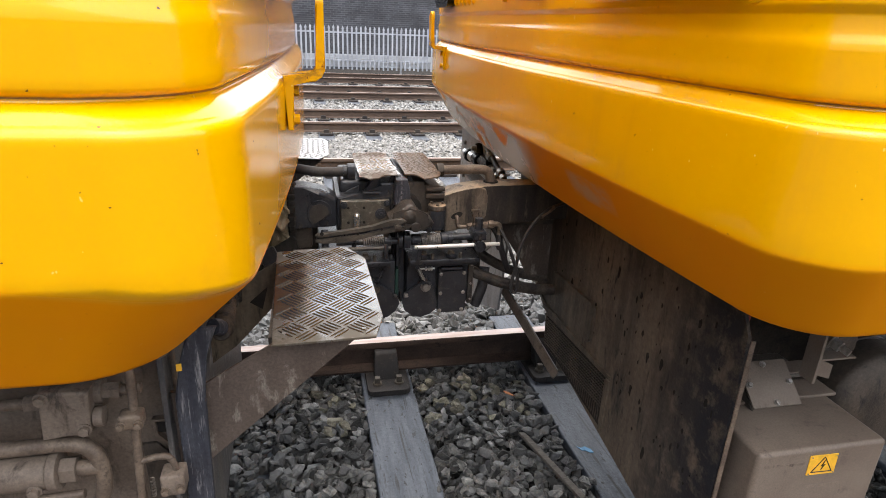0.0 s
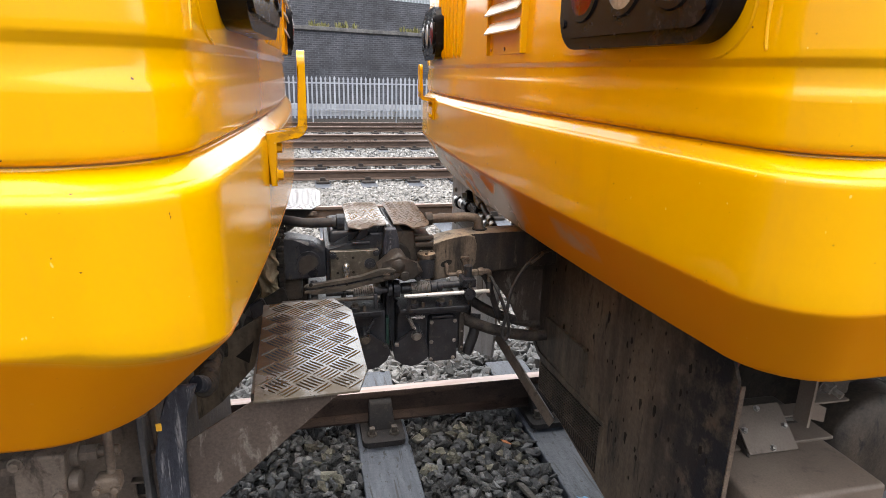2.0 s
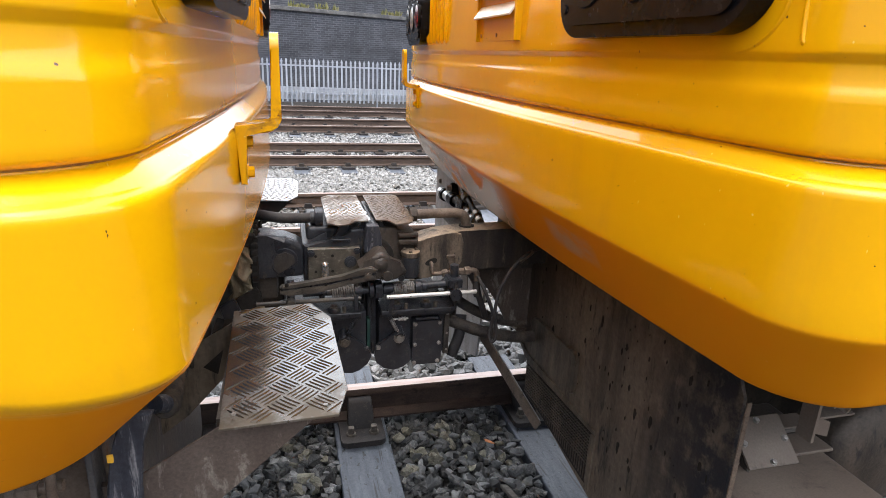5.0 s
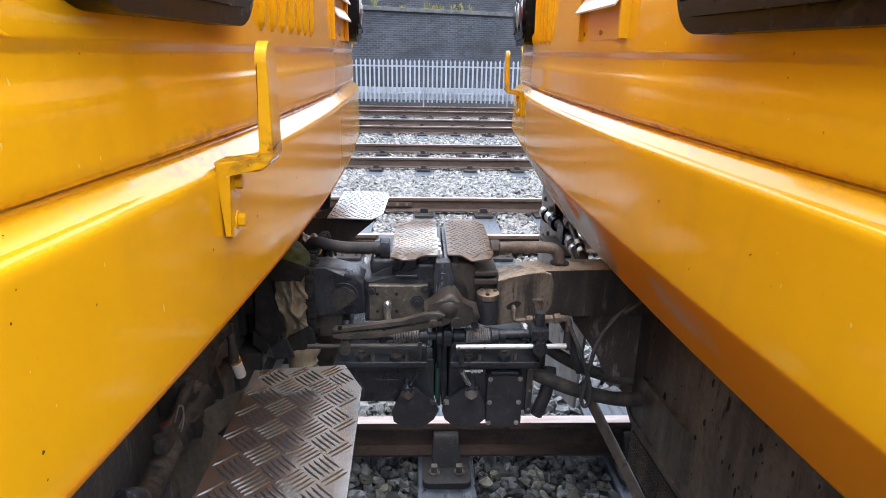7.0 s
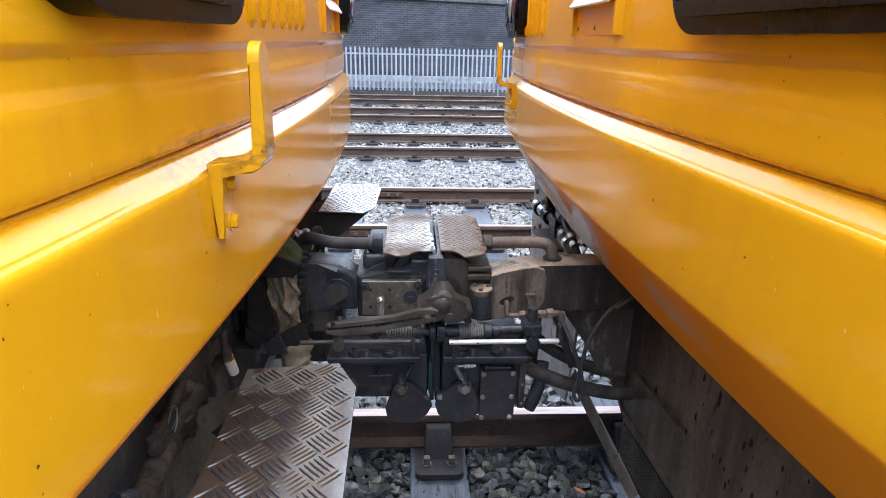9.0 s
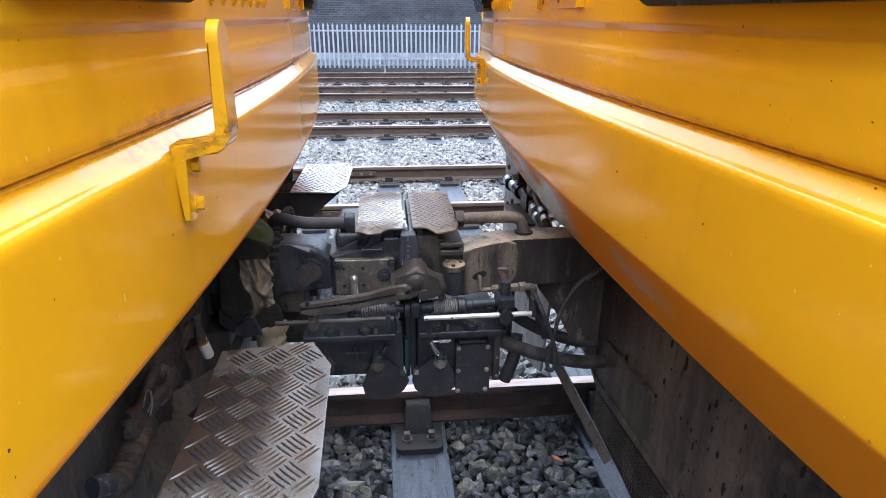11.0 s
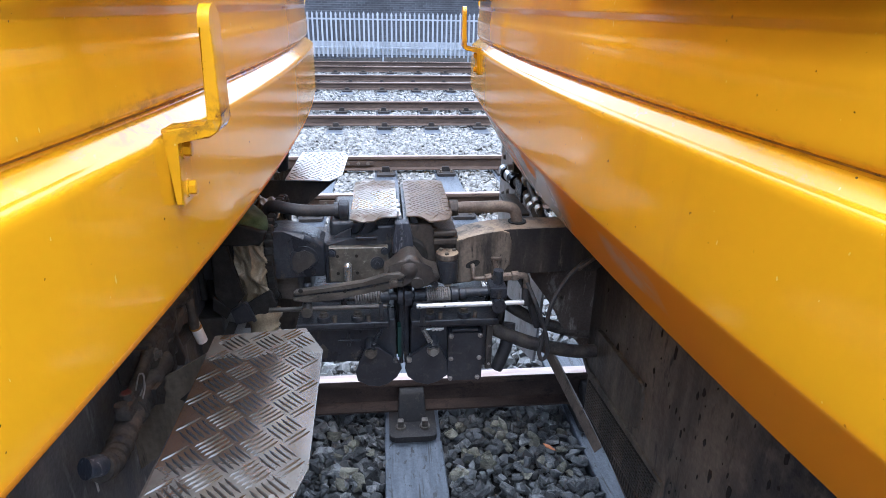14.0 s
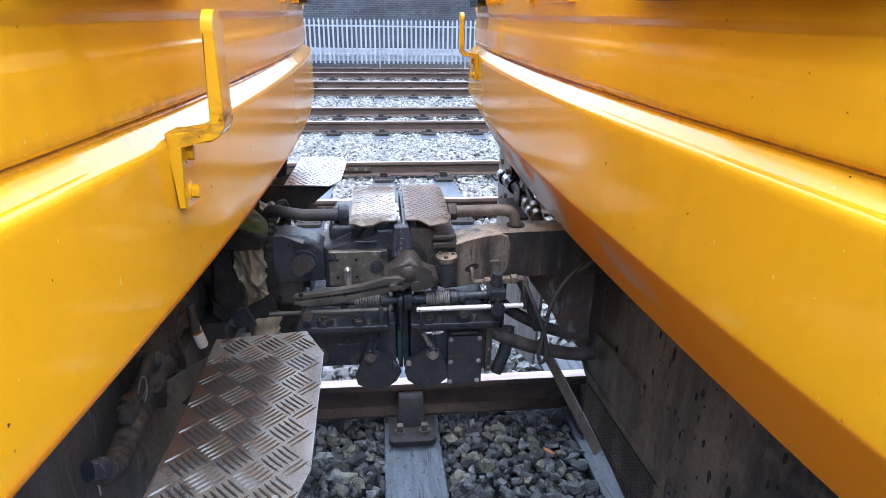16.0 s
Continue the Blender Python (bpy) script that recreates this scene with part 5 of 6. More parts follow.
# canister
can = put("canister", rod((0.137, -0.18, 0.945), (0.137, -0.18, 1.012), 0.0285, 0.030, 28, bevel=0.003), M_COUPLER, cr, "oily black round filter canister")
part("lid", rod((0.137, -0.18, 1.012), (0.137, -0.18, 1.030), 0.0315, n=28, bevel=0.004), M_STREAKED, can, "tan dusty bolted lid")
for a in (20, 140, 260):
    part("bolt", hexbolt((0.137 + 0.021 * math.cos(radians(a)), -0.18 + 0.021 * math.sin(radians(a)), 1.030), (0, 0, 1), 0.006, 0.005, washer=False), M_DARKBOLT, can)
part("drain_plug", hexbolt((0.137, -0.207, 0.944), (0, 0, -1), 0.007, 0.008), M_DARKBOLT, can)

# air pipes on top
pipe = put("air_pipe", tube([(-0.135, -0.08, 1.120), (-0.24, -0.08, 1.120), (-0.29, -0.078, 1.126), (-0.33, -0.06, 1.128), (-0.352, -0.045, 1.115), (-0.362, -0.03, 1.06)], 0.0165, 14), M_RUBBER, cl, "black air pipe")
part("flange_nut", rod((-0.155, -0.08, 1.120), (-0.128, -0.08, 1.120), 0.029, n=8, bevel=0.003), M_COUPLER, pipe)
part("flange_nut", rod((-0.168, -0.08, 1.120), (-0.155, -0.08, 1.120), 0.022, n=16), M_COUPLER, pipe)
pipe = put("air_pipe", tube([(0.155, -0.08, 1.122), (0.25, -0.08, 1.124), (0.310, -0.082, 1.124), (0.336, -0.088, 1.114), (0.345, -0.092, 1.080)], 0.0165, 14), M_PIPE, cr, "dusty brown air pipe")
part("flange_nut", rod((0.15, -0.08, 1.122), (0.175, -0.08, 1.122), 0.024, n=8, bevel=0.003), M_RUSTCAST, pipe)

# tread covers over the two heads
def cover(parent, x0, x1, mat, lab, seed):
    """A tread plate beaten down over the coupler head: its front and its outer edge curl over."""
    left = x0 < 0
    xs = (x0, x0 + 0.028, x0 + 0.062, x0 + 0.088, x1) if left else (x0, x0 + 0.034, x0 + 0.062, x1 - 0.012, x1)
    front = (-0.166, -0.182, -0.180, -0.166, -0.166) if left else (-0.164, -0.164, -0.184, -0.178, -0.140)

    def bend(x, y):
        d, e = max(0.0, -0.150 - y), max(0.0, x0 + 0.030 - x) if left else max(0.0, x - x1 + 0.028)
        return -9.0 * d * d - 0.06 * d - 7.0 * e * e + 0.0035 * noise.noise(Vector((x * 17, y * 17, seed))) * (0.3 + 14 * d)

    nx, ny = 12, 34
    v, f = [], []
    for z in (1.1325, 1.1285):
        for j in range(ny + 1):
            for i in range(nx + 1):
                x = x0 + (x1 - x0) * i / nx
                y = 0.172 + (float(np.interp(x, xs, front)) - 0.172) * (j / ny) ** 0.8
                v.append((x, y, z + bend(x, y)))
    w, n = nx + 1, (nx + 1) * (ny + 1)
    for j in range(ny):
        for i in range(nx):
            q = (j * w + i, j * w + w + i, j * w + w + i + 1, j * w + i + 1)
            f += [q, tuple(n + k for k in q[::-1])]
    rim = [i for i in range(w)] + [j * w + nx for j in range(1, ny + 1)] + [ny * w + i for i in range(nx - 1, -1, -1)] + [j * w for j in range(ny - 1, 0, -1)]
    f += [(a, b, n + b, n + a) for a, b in zip(rim, rim[1:] + rim[:1])]
    ob = new("cover_plate", mesh_from("cover_plate", v, f, mat, 50))
    ob["label"] = lab
    under(ob, parent)
    out = list(zip(xs, front)) + [(x1, 0.17), (x0, 0.17)]
    v, f = tread(out, 1.1325, 0.026, 2, 1.05, 0.0014, radians(45), 0.075)
    v = [(x, y, z + bend(x, y)) for x, y, z in v]
    t = new("tread_relief", mesh_from("tread_relief", v, f, mat, 30))
    t.parent = ob
    tagged(t, "raised herringbone tread bars", kind="stuff")
    return ob


lc = cover(cl, -0.121, 0.004, M_ALU, "bright scuffed aluminium tread cover", 1.0)
for x, y, a in ((0.004, -0.02, 0.4), (0.008, -0.06, -0.3), (0.006, -0.105, 0.2), (0.010, -0.14, -0.5)):
    part("torn_edge", box((x - 0.004, y - 0.016, 1.117), (x + 0.006, y + 0.014, 1.128), 0.002, turn=Matrix.Rotation(a, 4, "Y")), M_ALUCLEAN, lc, "bright torn aluminium edge")
cover(cr, 0.028, 0.153, M_RUSTALU, "brown stained aluminium tread cover", 4.0)

# dark blocks added to close the bright gap behind the head
put("yoke", box((-0.365, 0.0, 0.70), (-0.255, 0.15, 0.93), 0.012), M_GRIME, cl)
put("yoke_arm", box((-0.36, -0.11, 0.86), (-0.275, 0.02, 0.95), 0.012), M_GRIME, cl)
# operating shaft, rods and springs
shaft = put("operating_shaft", rod((-0.20, -0.215, 0.918), (0.01, -0.215, 0.918), 0.011, n=16), M_COUPLER, cl)
part("spring", coil((-0.115, -0.215, 0.918), (-0.045, -0.215, 0.918), 0.0165, 0.0028, 10), M_SPRING, shaft, "dark return spring")
part("collar", rod((-0.045, -0.215, 0.918), (-0.022, -0.215, 0.918), 0.021, n=16, bevel=0.002), M_COUPLER, shaft)
part("nut", rod((-0.038, -0.218, 0.934), (-0.038, -0.218, 0.95), 0.010, n=6), M_DARKBOLT, shaft)
part("ear", box((-0.152, -0.225, 0.90), (-0.135, -0.205, 0.945), 0.003), M_COUPLER, shaft)
rshaft = put("operating_shaft", rod((0.02, -0.215, 0.920), (0.255, -0.215, 0.925), 0.012, n=16), M_COUPLER, cr)
for x0, x1, r in ((0.0, 0.015, 0.026), (0.018, 0.04, 0.031), (0.045, 0.075, 0.019), (0.145, 0.165, 0.022), (0.168, 0.185, 0.017)):
    part("collar", rod((x0, -0.215, 0.92), (x1, -0.215, 0.92), r, n=8 if r > 0.03 else 18, bevel=0.002), M_COUPLER, rshaft)
part("spring", coil((0.078, -0.215, 0.92), (0.143, -0.215, 0.921), 0.0185, 0.0028, 11), M_SPRING, rshaft, "dull return spring")
link = put("tie_rod", rod((-0.335, -0.25, 0.905), (-0.028, -0.25, 0.907), 0.0065, n=14), M_LEVER, cl, "greasy tie rod")
part("roller", rod((-0.236, -0.275, 0.905), (-0.236, -0.245, 0.905), 0.0145, n=22, bevel=0.002), M_LEVER, link)
part("roller_post", rod((-0.236, -0.24, 0.905), (-0.236, -0.21, 0.96), 0.012, n=14), M_COUPLER, link)
part("strap", box((-0.050, -0.262, 0.872), (-0.038, -0.254, 0.922), 0.002), M_COUPLER, link)
bright = put("handle_rod", rod((0.050, -0.256, 0.907), (0.340, -0.256, 0.909), 0.0068, n=18, bevel=0.001), M_SHINY, cr, "bright zinc plated handle rod")
for x in (0.058, 0.125):
    part("pin_hole", rod((x, -0.2635, 0.9075), (x, -0.2615, 0.9075), 0.0022, n=8), M_STRAP, bright)
part("strap", slab([(0.058, 0.852), (0.072, 0.852), (0.078, 0.918), (0.064, 0.918)], 0.004, "y", -0.251, 0.001), M_COUPLER, bright)
clamp = box((0.246, -0.262, 0.925), (0.292, -0.20, 0.955), 0.004)
rod((0.269, -0.275, 0.907), (0.269, -0.235, 0.907), 0.019, n=22, bm=clamp)
rod((0.272, -0.225, 0.90), (0.272, -0.225, 0.992), 0.014, n=16, bm=clamp)
part("clamp", clamp, M_COUPLER, bright)

# electric heads with their flaps
def ehead(parent, x0, x1, z0):
    hb = put("electric_head", box((x0, -0.195, z0), (x1, 0.19, 0.838), 0.006), M_COUPLER, parent, "dark electric coupler box")
    part("top_flange", box((x0 - 0.012 if x0 < 0 else x0, -0.245, 0.838), (x1 - 0.02 if x0 < 0 else x1 + 0.006, -0.10, 0.856), 0.004), M_COUPLER, hb)
    part("top_flange", box((x0, -0.232, 0.826), (x1 - 0.02 if x0 < 0 else x1, -0.12, 0.8385), 0.003), M_COUPLER, hb)
    for x in ((x0 + 0.06, x0 + 0.15) if x0 < 0 else (x0 + 0.05, x0 + 0.145)):
        part("roller", rod((x, -0.228, 0.856), (x, -0.228, 0.872), 0.019, n=20, bevel=0.003), M_COUPLER, hb)
        part("bolt", hexbolt((x, -0.228, 0.872), (0, 0, 1), 0.010, 0.008), M_DARKBOLT, hb)
        part("dowel", rod((x + 0.03, -0.236, 0.856), (x + 0.03, -0.236, 0.875), 0.006, n=10), M_DARKBOLT, hb)
    return hb


hl = ehead(cl, -0.258, -0.004, 0.702)
hr = ehead(cr, 0.036, 0.272, 0.672)


def flap(parent, cx, s, outline):
    ob = part("flap", slab(outline, 0.014, "y", -0.222, 0.003), M_BLUEBLK, parent, "black bell-shaped drop flap")
    part("bolt", hexbolt((cx, -0.222, 0.748), (0, -1, 0), 0.0135, 0.012), M_BOLT if s > 0 else M_DARKBOLT, ob)
    part("bush", rod((cx, -0.222, 0.752), (cx, -0.19, 0.77), 0.016, n=16), M_COUPLER, ob)
    part("lug", box((cx - s * 0.068 - 0.007, -0.232, 0.715), (cx - s * 0.068 + 0.007, -0.218, 0.728), 0.003), M_BOLT if s > 0 else M_COUPLER, ob)
    part("spring", coil((cx - s * 0.008, -0.225, 0.775), (cx - s * 0.030, -0.225, 0.822), 0.0058, 0.0016, 9), M_BOLT if s > 0 else M_COUPLER, ob, "small extension spring")
    part("spring_eye", rod((cx - s * 0.032, -0.235, 0.826), (cx - s * 0.032, -0.20, 0.826), 0.006, n=12), M_COUPLER, ob)
    return ob


flap(hr, 0.098, 1, [(0.070, 0.752), (0.082, 0.765), (0.115, 0.765), (0.124, 0.742), (0.146, 0.685), (0.143, 0.665), (0.115, 0.642), (0.083, 0.632), (0.050, 0.642), (0.026, 0.662), (0.018, 0.690), (0.024, 0.724)])
flap(hl, -0.076, -1, [(-0.098, 0.742), (-0.088, 0.765), (-0.058, 0.765), (-0.018, 0.735), (0.004, 0.708), (0.010, 0.690), (-0.004, 0.662), (-0.030, 0.641), (-0.055, 0.633), (-0.086, 0.637), (-0.116, 0.655), (-0.121, 0.685)])

vb = part("valve_cover", slab(rounded(0.140, 0.655, 0.236, 0.808, 0.004), 0.045, "y", -0.238, 0.003), M_BLUEBLK, hr, "black six-screw valve cover")
for x, z in ((0.147, 0.800), (0.228, 0.801), (0.147, 0.728), (0.227, 0.729), (0.146, 0.663), (0.224, 0.664)):
    part("screw", hexbolt((x, -0.238, z), (0, -1, 0), 0.0052, 0.004), M_BOLT, vb)
part("top_ledge", box((0.150, -0.236, 0.812), (0.222, -0.20, 0.820), 0.002), M_COUPLER, hr)
part("side_strip", box((0.252, -0.205, 0.668), (0.270, -0.192, 0.828), 0.002), M_GRIME, hr)
for z in (0.815, 0.745, 0.685):
    part("screw", rod((0.262, -0.208, z), (0.262, -0.204, z), 0.004, n=8), M_BOLT, hr)
stud = rod((0.078, -0.215, 0.812), (0.128, -0.215, 0.813), 0.0035, n=10)
for x in (0.096, 0.106, 0.115):
    rod((x, -0.215, 0.8125), (x + 0.006, -0.215, 0.8125), 0.0075, n=6, bm=stud)
part("adjuster_stud", stud, M_SHINY, hr, "bright threaded adjuster stud")
stud = rod((-0.165, -0.212, 0.783), (-0.105, -0.212, 0.783), 0.003, n=10)
rod((-0.142, -0.212, 0.783), (-0.130, -0.212, 0.783), 0.009, n=6, bm=stud)
rod((-0.136, -0.212, 0.765), (-0.136, -0.212, 0.805), 0.004, n=8, bm=stud)
part("adjuster_stud", stud, M_COUPLER, hl)
part("worn_patch", slab([(-0.235, 0.735), (-0.21, 0.765), (-0.195, 0.745), (-0.20, 0.72), (-0.228, 0.715)], 0.0012, "y", -0.1962), M_LEVER, hl)

# small pipework on the right drawbar
pw = put("copper_pipe", tube([(0.210, -0.145, 0.982), (0.213, -0.168, 0.970), (0.215, -0.175, 0.948), (0.245, -0.178, 0.947)], 0.007, 10), M_PIPE, cr, "bent small bore pipe")
for x0, x1, r in ((0.245, 0.262, 0.013), (0.266, 0.285, 0.010), (0.290, 0.318, 0.0125), (0.320, 0.338, 0.015)):
    part("union_nut", rod((x0, -0.178, 0.947 + (x0 - 0.245) * 0.06), (x1, -0.178, 0.948 + (x0 - 0.245) * 0.06), r, n=6, bevel=0.001), M_PIPE, pw)
part("elbow", tube([(0.338, -0.178, 0.953), (0.356, -0.178, 0.951), (0.363, -0.178, 0.938), (0.364, -0.178, 0.905)], 0.0095, 12), M_PIPE, pw)
part("hose_tail", tube([(0.364, -0.178, 0.915), (0.365, -0.178, 0.88), (0.37, -0.176, 0.862)], 0.0125, 12), M_RUBBER, pw)
part("clip", slab([(0.262, 1.0), (0.272, 1.005), (0.292, 0.955), (0.296, 0.93), (0.282, 0.93), (0.278, 0.955)], 0.012, "y", -0.165, 0.002), M_PIPE, pw)
part("clip", box((0.262, -0.165, 0.993), (0.292, -0.150, 1.003), 0.002), M_PIPE, pw)
put("post", rod((0.315, -0.07, 0.74), (0.320, -0.07, 0.96), 0.016, n=16), M_GRIME, cr)
put("chain_link_bar", tube([(0.29, -0.13, 0.95), (0.275, -0.13, 0.925), (0.288, -0.13, 0.90)], 0.006, 8), M_DARKBOLT, cr)

# hoses to the right carriage
def hose(label, pts, r, mat=M_RUBBER, collar=None):
    ob = thing("hose", label, "hose", "hoses", at=pts[0])
    put("hose_body", tube(pts, r, 14), mat, ob)
    if collar:
        put("end_fitting", rod(collar[0], collar[1], r * 1.35, n=16, bevel=0.002), M_PIPE, ob)
    return ob


M_DUSTYHOSE = material("dusty_rubber_hose", (0.040, 0.036, 0.034), 0.6, 0, (0.085, 0.072, 0.060), (0.026, 0.025, 0.026), 13, (1, 1, 1), 160, 0.6, 0.003, spec=0.2)
hose("thick black rubber brake hose under the coupler", [(0.265, -0.12, 0.770), (0.30, -0.14, 0.755), (0.40, -0.15, 0.715), (0.53, -0.15, 0.682), (0.63, -0.13, 0.668)], 0.0205, M_DUSTYHOSE)
hose("thick black rubber brake hose behind the coupler", [(0.30, -0.01, 0.86), (0.345, -0.02, 0.785), (0.45, -0.03, 0.722), (0.55, -0.04, 0.690), (0.63, -0.045, 0.678)], 0.0190, M_DUSTYHOSE)
hose("short drooping black hose end beneath the coupler", [(0.335, -0.12, 0.77), (0.326, -0.14, 0.71), (0.310, -0.148, 0.665), (0.297, -0.15, 0.632)], 0.0195)
hose("thin looped grey earthing cable between coupler and carriage", [(0.60, -0.17, 1.02), (0.53, -0.21, 1.015), (0.47, -0.23, 0.975), (0.425, -0.24, 0.90), (0.410, -0.245, 0.82), (0.398, -0.245, 0.745), (0.408, -0.25, 0.722),
      (0.420, -0.25, 0.745), (0.412, -0.25, 0.80), (0.385, -0.24, 0.88), (0.36, -0.20, 0.94)], 0.0058, M_RUBBER, ((0.545, -0.205, 1.018), (0.49, -0.225, 0.99)))
hose("black flexible conduit hanging beside the drawbar", [(0.33, -0.12, 0.955), (0.37, -0.13, 0.90), (0.395, -0.13, 0.83), (0.42, -0.13, 0.76)], 0.011)

# ---- canvas gaiter on the left drawbar ----
def gaiter():
    ob = thing("canvas_gaiter", "soiled khaki canvas gaiter strapped round the drawbar", "cover", at=(-0.40, 0, 0.8))
    rows, cols = 40, 170
    bm = bmesh.new()
    grid_v = []
    for i in range(rows):
        u = i / (rows - 1)
        x = -0.432 + 0.094 * u
        line = []
        for j in range(cols):
            a = 2 * math.pi * j / cols
            ca, sa = math.cos(a), math.sin(a)
            flare = 0.012 * math.sin(u * 3.1) - 0.012 * max(0, u - 0.85) / 0.15
            ridge = 1 - 2.6 * abs(noise.noise(Vector((x * 26 + sa * 1.1, sa * 1.8, ca * 2))))
            small = 1 - 2.6 * abs(noise.noise(Vector((x * 46 + sa * 2.5, sa * 4, ca * 4 + 5))))
            fold = 0.016 * ridge + 0.008 * small + 0.012 * noise.noise(Vector((x * 9, ca * 3, sa * 3)))
            k = 1.0 / max(abs(ca) ** 4 + abs(sa) ** 4, 1e-6) ** 0.25
            ry, rz = 0.152 + flare + fold, 0.100 + flare + fold
            line.append(bm.verts.new((x + 0.008 * math.sin(a * 9) * u, ry * ca * k, 0.980 + rz * sa * k)))
        grid_v.append(line)
    for a, b in zip(grid_v, grid_v[1:]):
        for j in range(cols):
            bm.faces.new((a[j], a[(j + 1) % cols], b[(j + 1) % cols], b[j]))
    put("canvas", bm, M_CANVAS, ob, smooth=75)
    for k in range(7):
        x = -0.56 + 0.021 * k
        put("sleeve_rib", box((x, -0.140 - 0.012 * (k % 2), 0.885), (x + 0.019, 0.140 + 0.012 * (k % 2), 1.09), 0.006), M_STRAP, ob, "black ribbed sleeve")
    put("collar_band", slab([(-0.450, 1.070), (-0.386, 1.080), (-0.352, 1.068), (-0.334, 1.090), (-0.330, 1.108), (-0.394, 1.128), (-0.452, 1.110)], 0.020, "y", -0.215, 0.008), M_STRAP, ob, "black rubber collar")
    put("side_band", slab([(-0.470, 1.085), (-0.430, 1.072), (-0.424, 1.00), (-0.402, 0.930), (-0.440, 0.880), (-0.480, 0.935)], 0.014, "y", -0.212, 0.005), M_STRAP, ob, "black webbing side band")
    gather = bmesh.new()
    for j in range(46):
        a = 2 * math.pi * j / 46
        ca, sa = math.cos(a), math.sin(a)
        k = 1.0 / max(abs(ca) ** 4 + abs(sa) ** 4, 1e-6) ** 0.25
        box((-0.350, -0.009, -0.013), (-0.326, 0.009, 0.010), 0.005, 1, bm=gather)
        for v in gather.verts[-24:]:
            v.co = Vector((v.co.x + rng.uniform(-0.001, 0.001), v.co.y * 1 + 0.166 * ca * k, v.co.z + 0.990 + 0.116 * sa * k))
    put("elastic_hem", gather, M_STRAP, ob, "gathered black elastic hem")["kind"] = "stuff"
    hang = bmesh.new()
    pts = [(-0.366, -0.18, 0.87), (-0.362, -0.19, 0.82), (-0.345, -0.19, 0.79), (-0.33, -0.18, 0.775)]
    tube(pts, 0.055, 12, 6, hang, lambda t: 0.05 - 0.03 * t + 0.004 * math.sin(t * 20), 0.8)
    put("loose_flap", hang, M_CANVAS, ob, smooth=60)
    return ob


gaiter()
strap = thing("strap_buckle", "black webbing strap with plastic buckles around the gaiter", "strap", at=(-0.40, -0.22, 0.9))
put("band", slab([(-0.398, 0.908), (-0.336, 0.946), (-0.328, 0.936), (-0.318, 0.900), (-0.330, 0.886), (-0.380, 0.862)], 0.012, "y", -0.218, 0.004), M_STRAP, strap)
put("buckle", slab([(-0.440, 0.890), (-0.402, 0.914), (-0.392, 0.908), (-0.378, 0.868), (-0.384, 0.860), (-0.430, 0.850)], 0.018, "y", -0.226, 0.004), M_BLUEBLK, strap, "black plastic buckle")
put("buckle_bar", slab([(-0.402, 0.918), (-0.394, 0.914), (-0.374, 0.864), (-0.382, 0.858)], 0.008, "y", -0.232, 0.002), M_BLUEBLK, strap)
put("side_strap", slab([(-0.484, 0.932), (-0.440, 0.888), (-0.456, 0.862), (-0.488, 0.892)], 0.008, "y", -0.214, 0.002), M_STRAP, strap)
put("loose_end", tube([(-0.44, -0.21, 0.85), (-0.455, -0.225, 0.81), (-0.45, -0.23, 0.77)], 0.013, 8, 6, None, None, 0.3), M_STRAP, strap)
cloth = thing("green_cloth", "bunched olive green cloth tucked behind the drawbar", "cloth", at=(-0.40, -0.12, 1.1))
bm = bmesh.new()
bmesh.ops.create_icosphere(bm, subdivisions=4, radius=1)
for v in bm.verts:
    q = v.co.copy()
    k = 1 + 0.22 * noise.noise(q * 1.7 + Vector((3, 1, 2))) + 0.08 * noise.noise(q * 5)
    v.co = Vector((-0.395 + 0.052 * q.x * k, -0.13 + 0.07 * q.y * k, 1.115 + 0.04 * q.z * k - 0.35 * 0.05 * q.x))
put("folds", bm, M_GREEN, cloth, smooth=60)

# dark backing gear behind the left gaiter
gear = thing("coupler_carrier", "black greasy coupler carrier frame under the carriage", "frame", "coupler carriers", at=(-0.6, 0, 0.6))
put("cross_beam", box((-0.70, -0.50, 0.66), (-0.60, 0.50, 1.18), 0.01), M_GRIME, gear)
put("side_arm", box((-0.66, -0.40, 0.74), (-0.575, -0.33, 1.12), 0.012), M_GRIME, gear)
put("side_arm", box((-0.66, 0.33, 0.74), (-0.575, 0.40, 1.12), 0.012), M_GRIME, gear)
copy_thing(gear, pose(0.02 + 0.65, 0, 0.6, 0, 0, 180))
# dark block added to hide the bright ballast behind the gaiter
put("back_frame", box((-0.62, 0.16, 0.62), (-0.385, 0.20, 1.06), 0.01), M_GRIME, gear)
put("hanger_arm", box((-0.60, -0.20, 0.70), (-0.47, 0.16, 0.86), 0.012), M_GRIME, gear)

# label tube and brake hose with its cock on the left carriage
lt = thing("drain_cock", "grimy drain cock with a pale plastic sleeve", "valve", at=(-0.47, -0.42, 0.93))
put("sleeve", rod((-0.464, -0.396, 0.905), (-0.471, -0.411, 0.960), 0.0125, n=16, bevel=0.002), M_WHITEPLATE, lt, "white plastic sleeve")
put("rust_ring", rod((-0.4695, -0.408, 0.948), (-0.4705, -0.410, 0.956), 0.0135, n=16), M_GROOVE, lt, "rusty ring round the sleeve")
put("nozzle", rod((-0.470, -0.410, 0.955), (-0.474, -0.424, 1.020), 0.010, 0.006, 14), M_BOLT, lt, "grey tapered nozzle")
put("cock_body", tube([(-0.468, -0.42, 0.955), (-0.470, -0.42, 1.0), (-0.474, -0.42, 1.045), (-0.50, -0.41, 1.07)], 0.0125, 12, 6, None, lambda t: 0.0105 + 0.0015 * math.sin(t * 14)), M_DARKBOLT, lt)
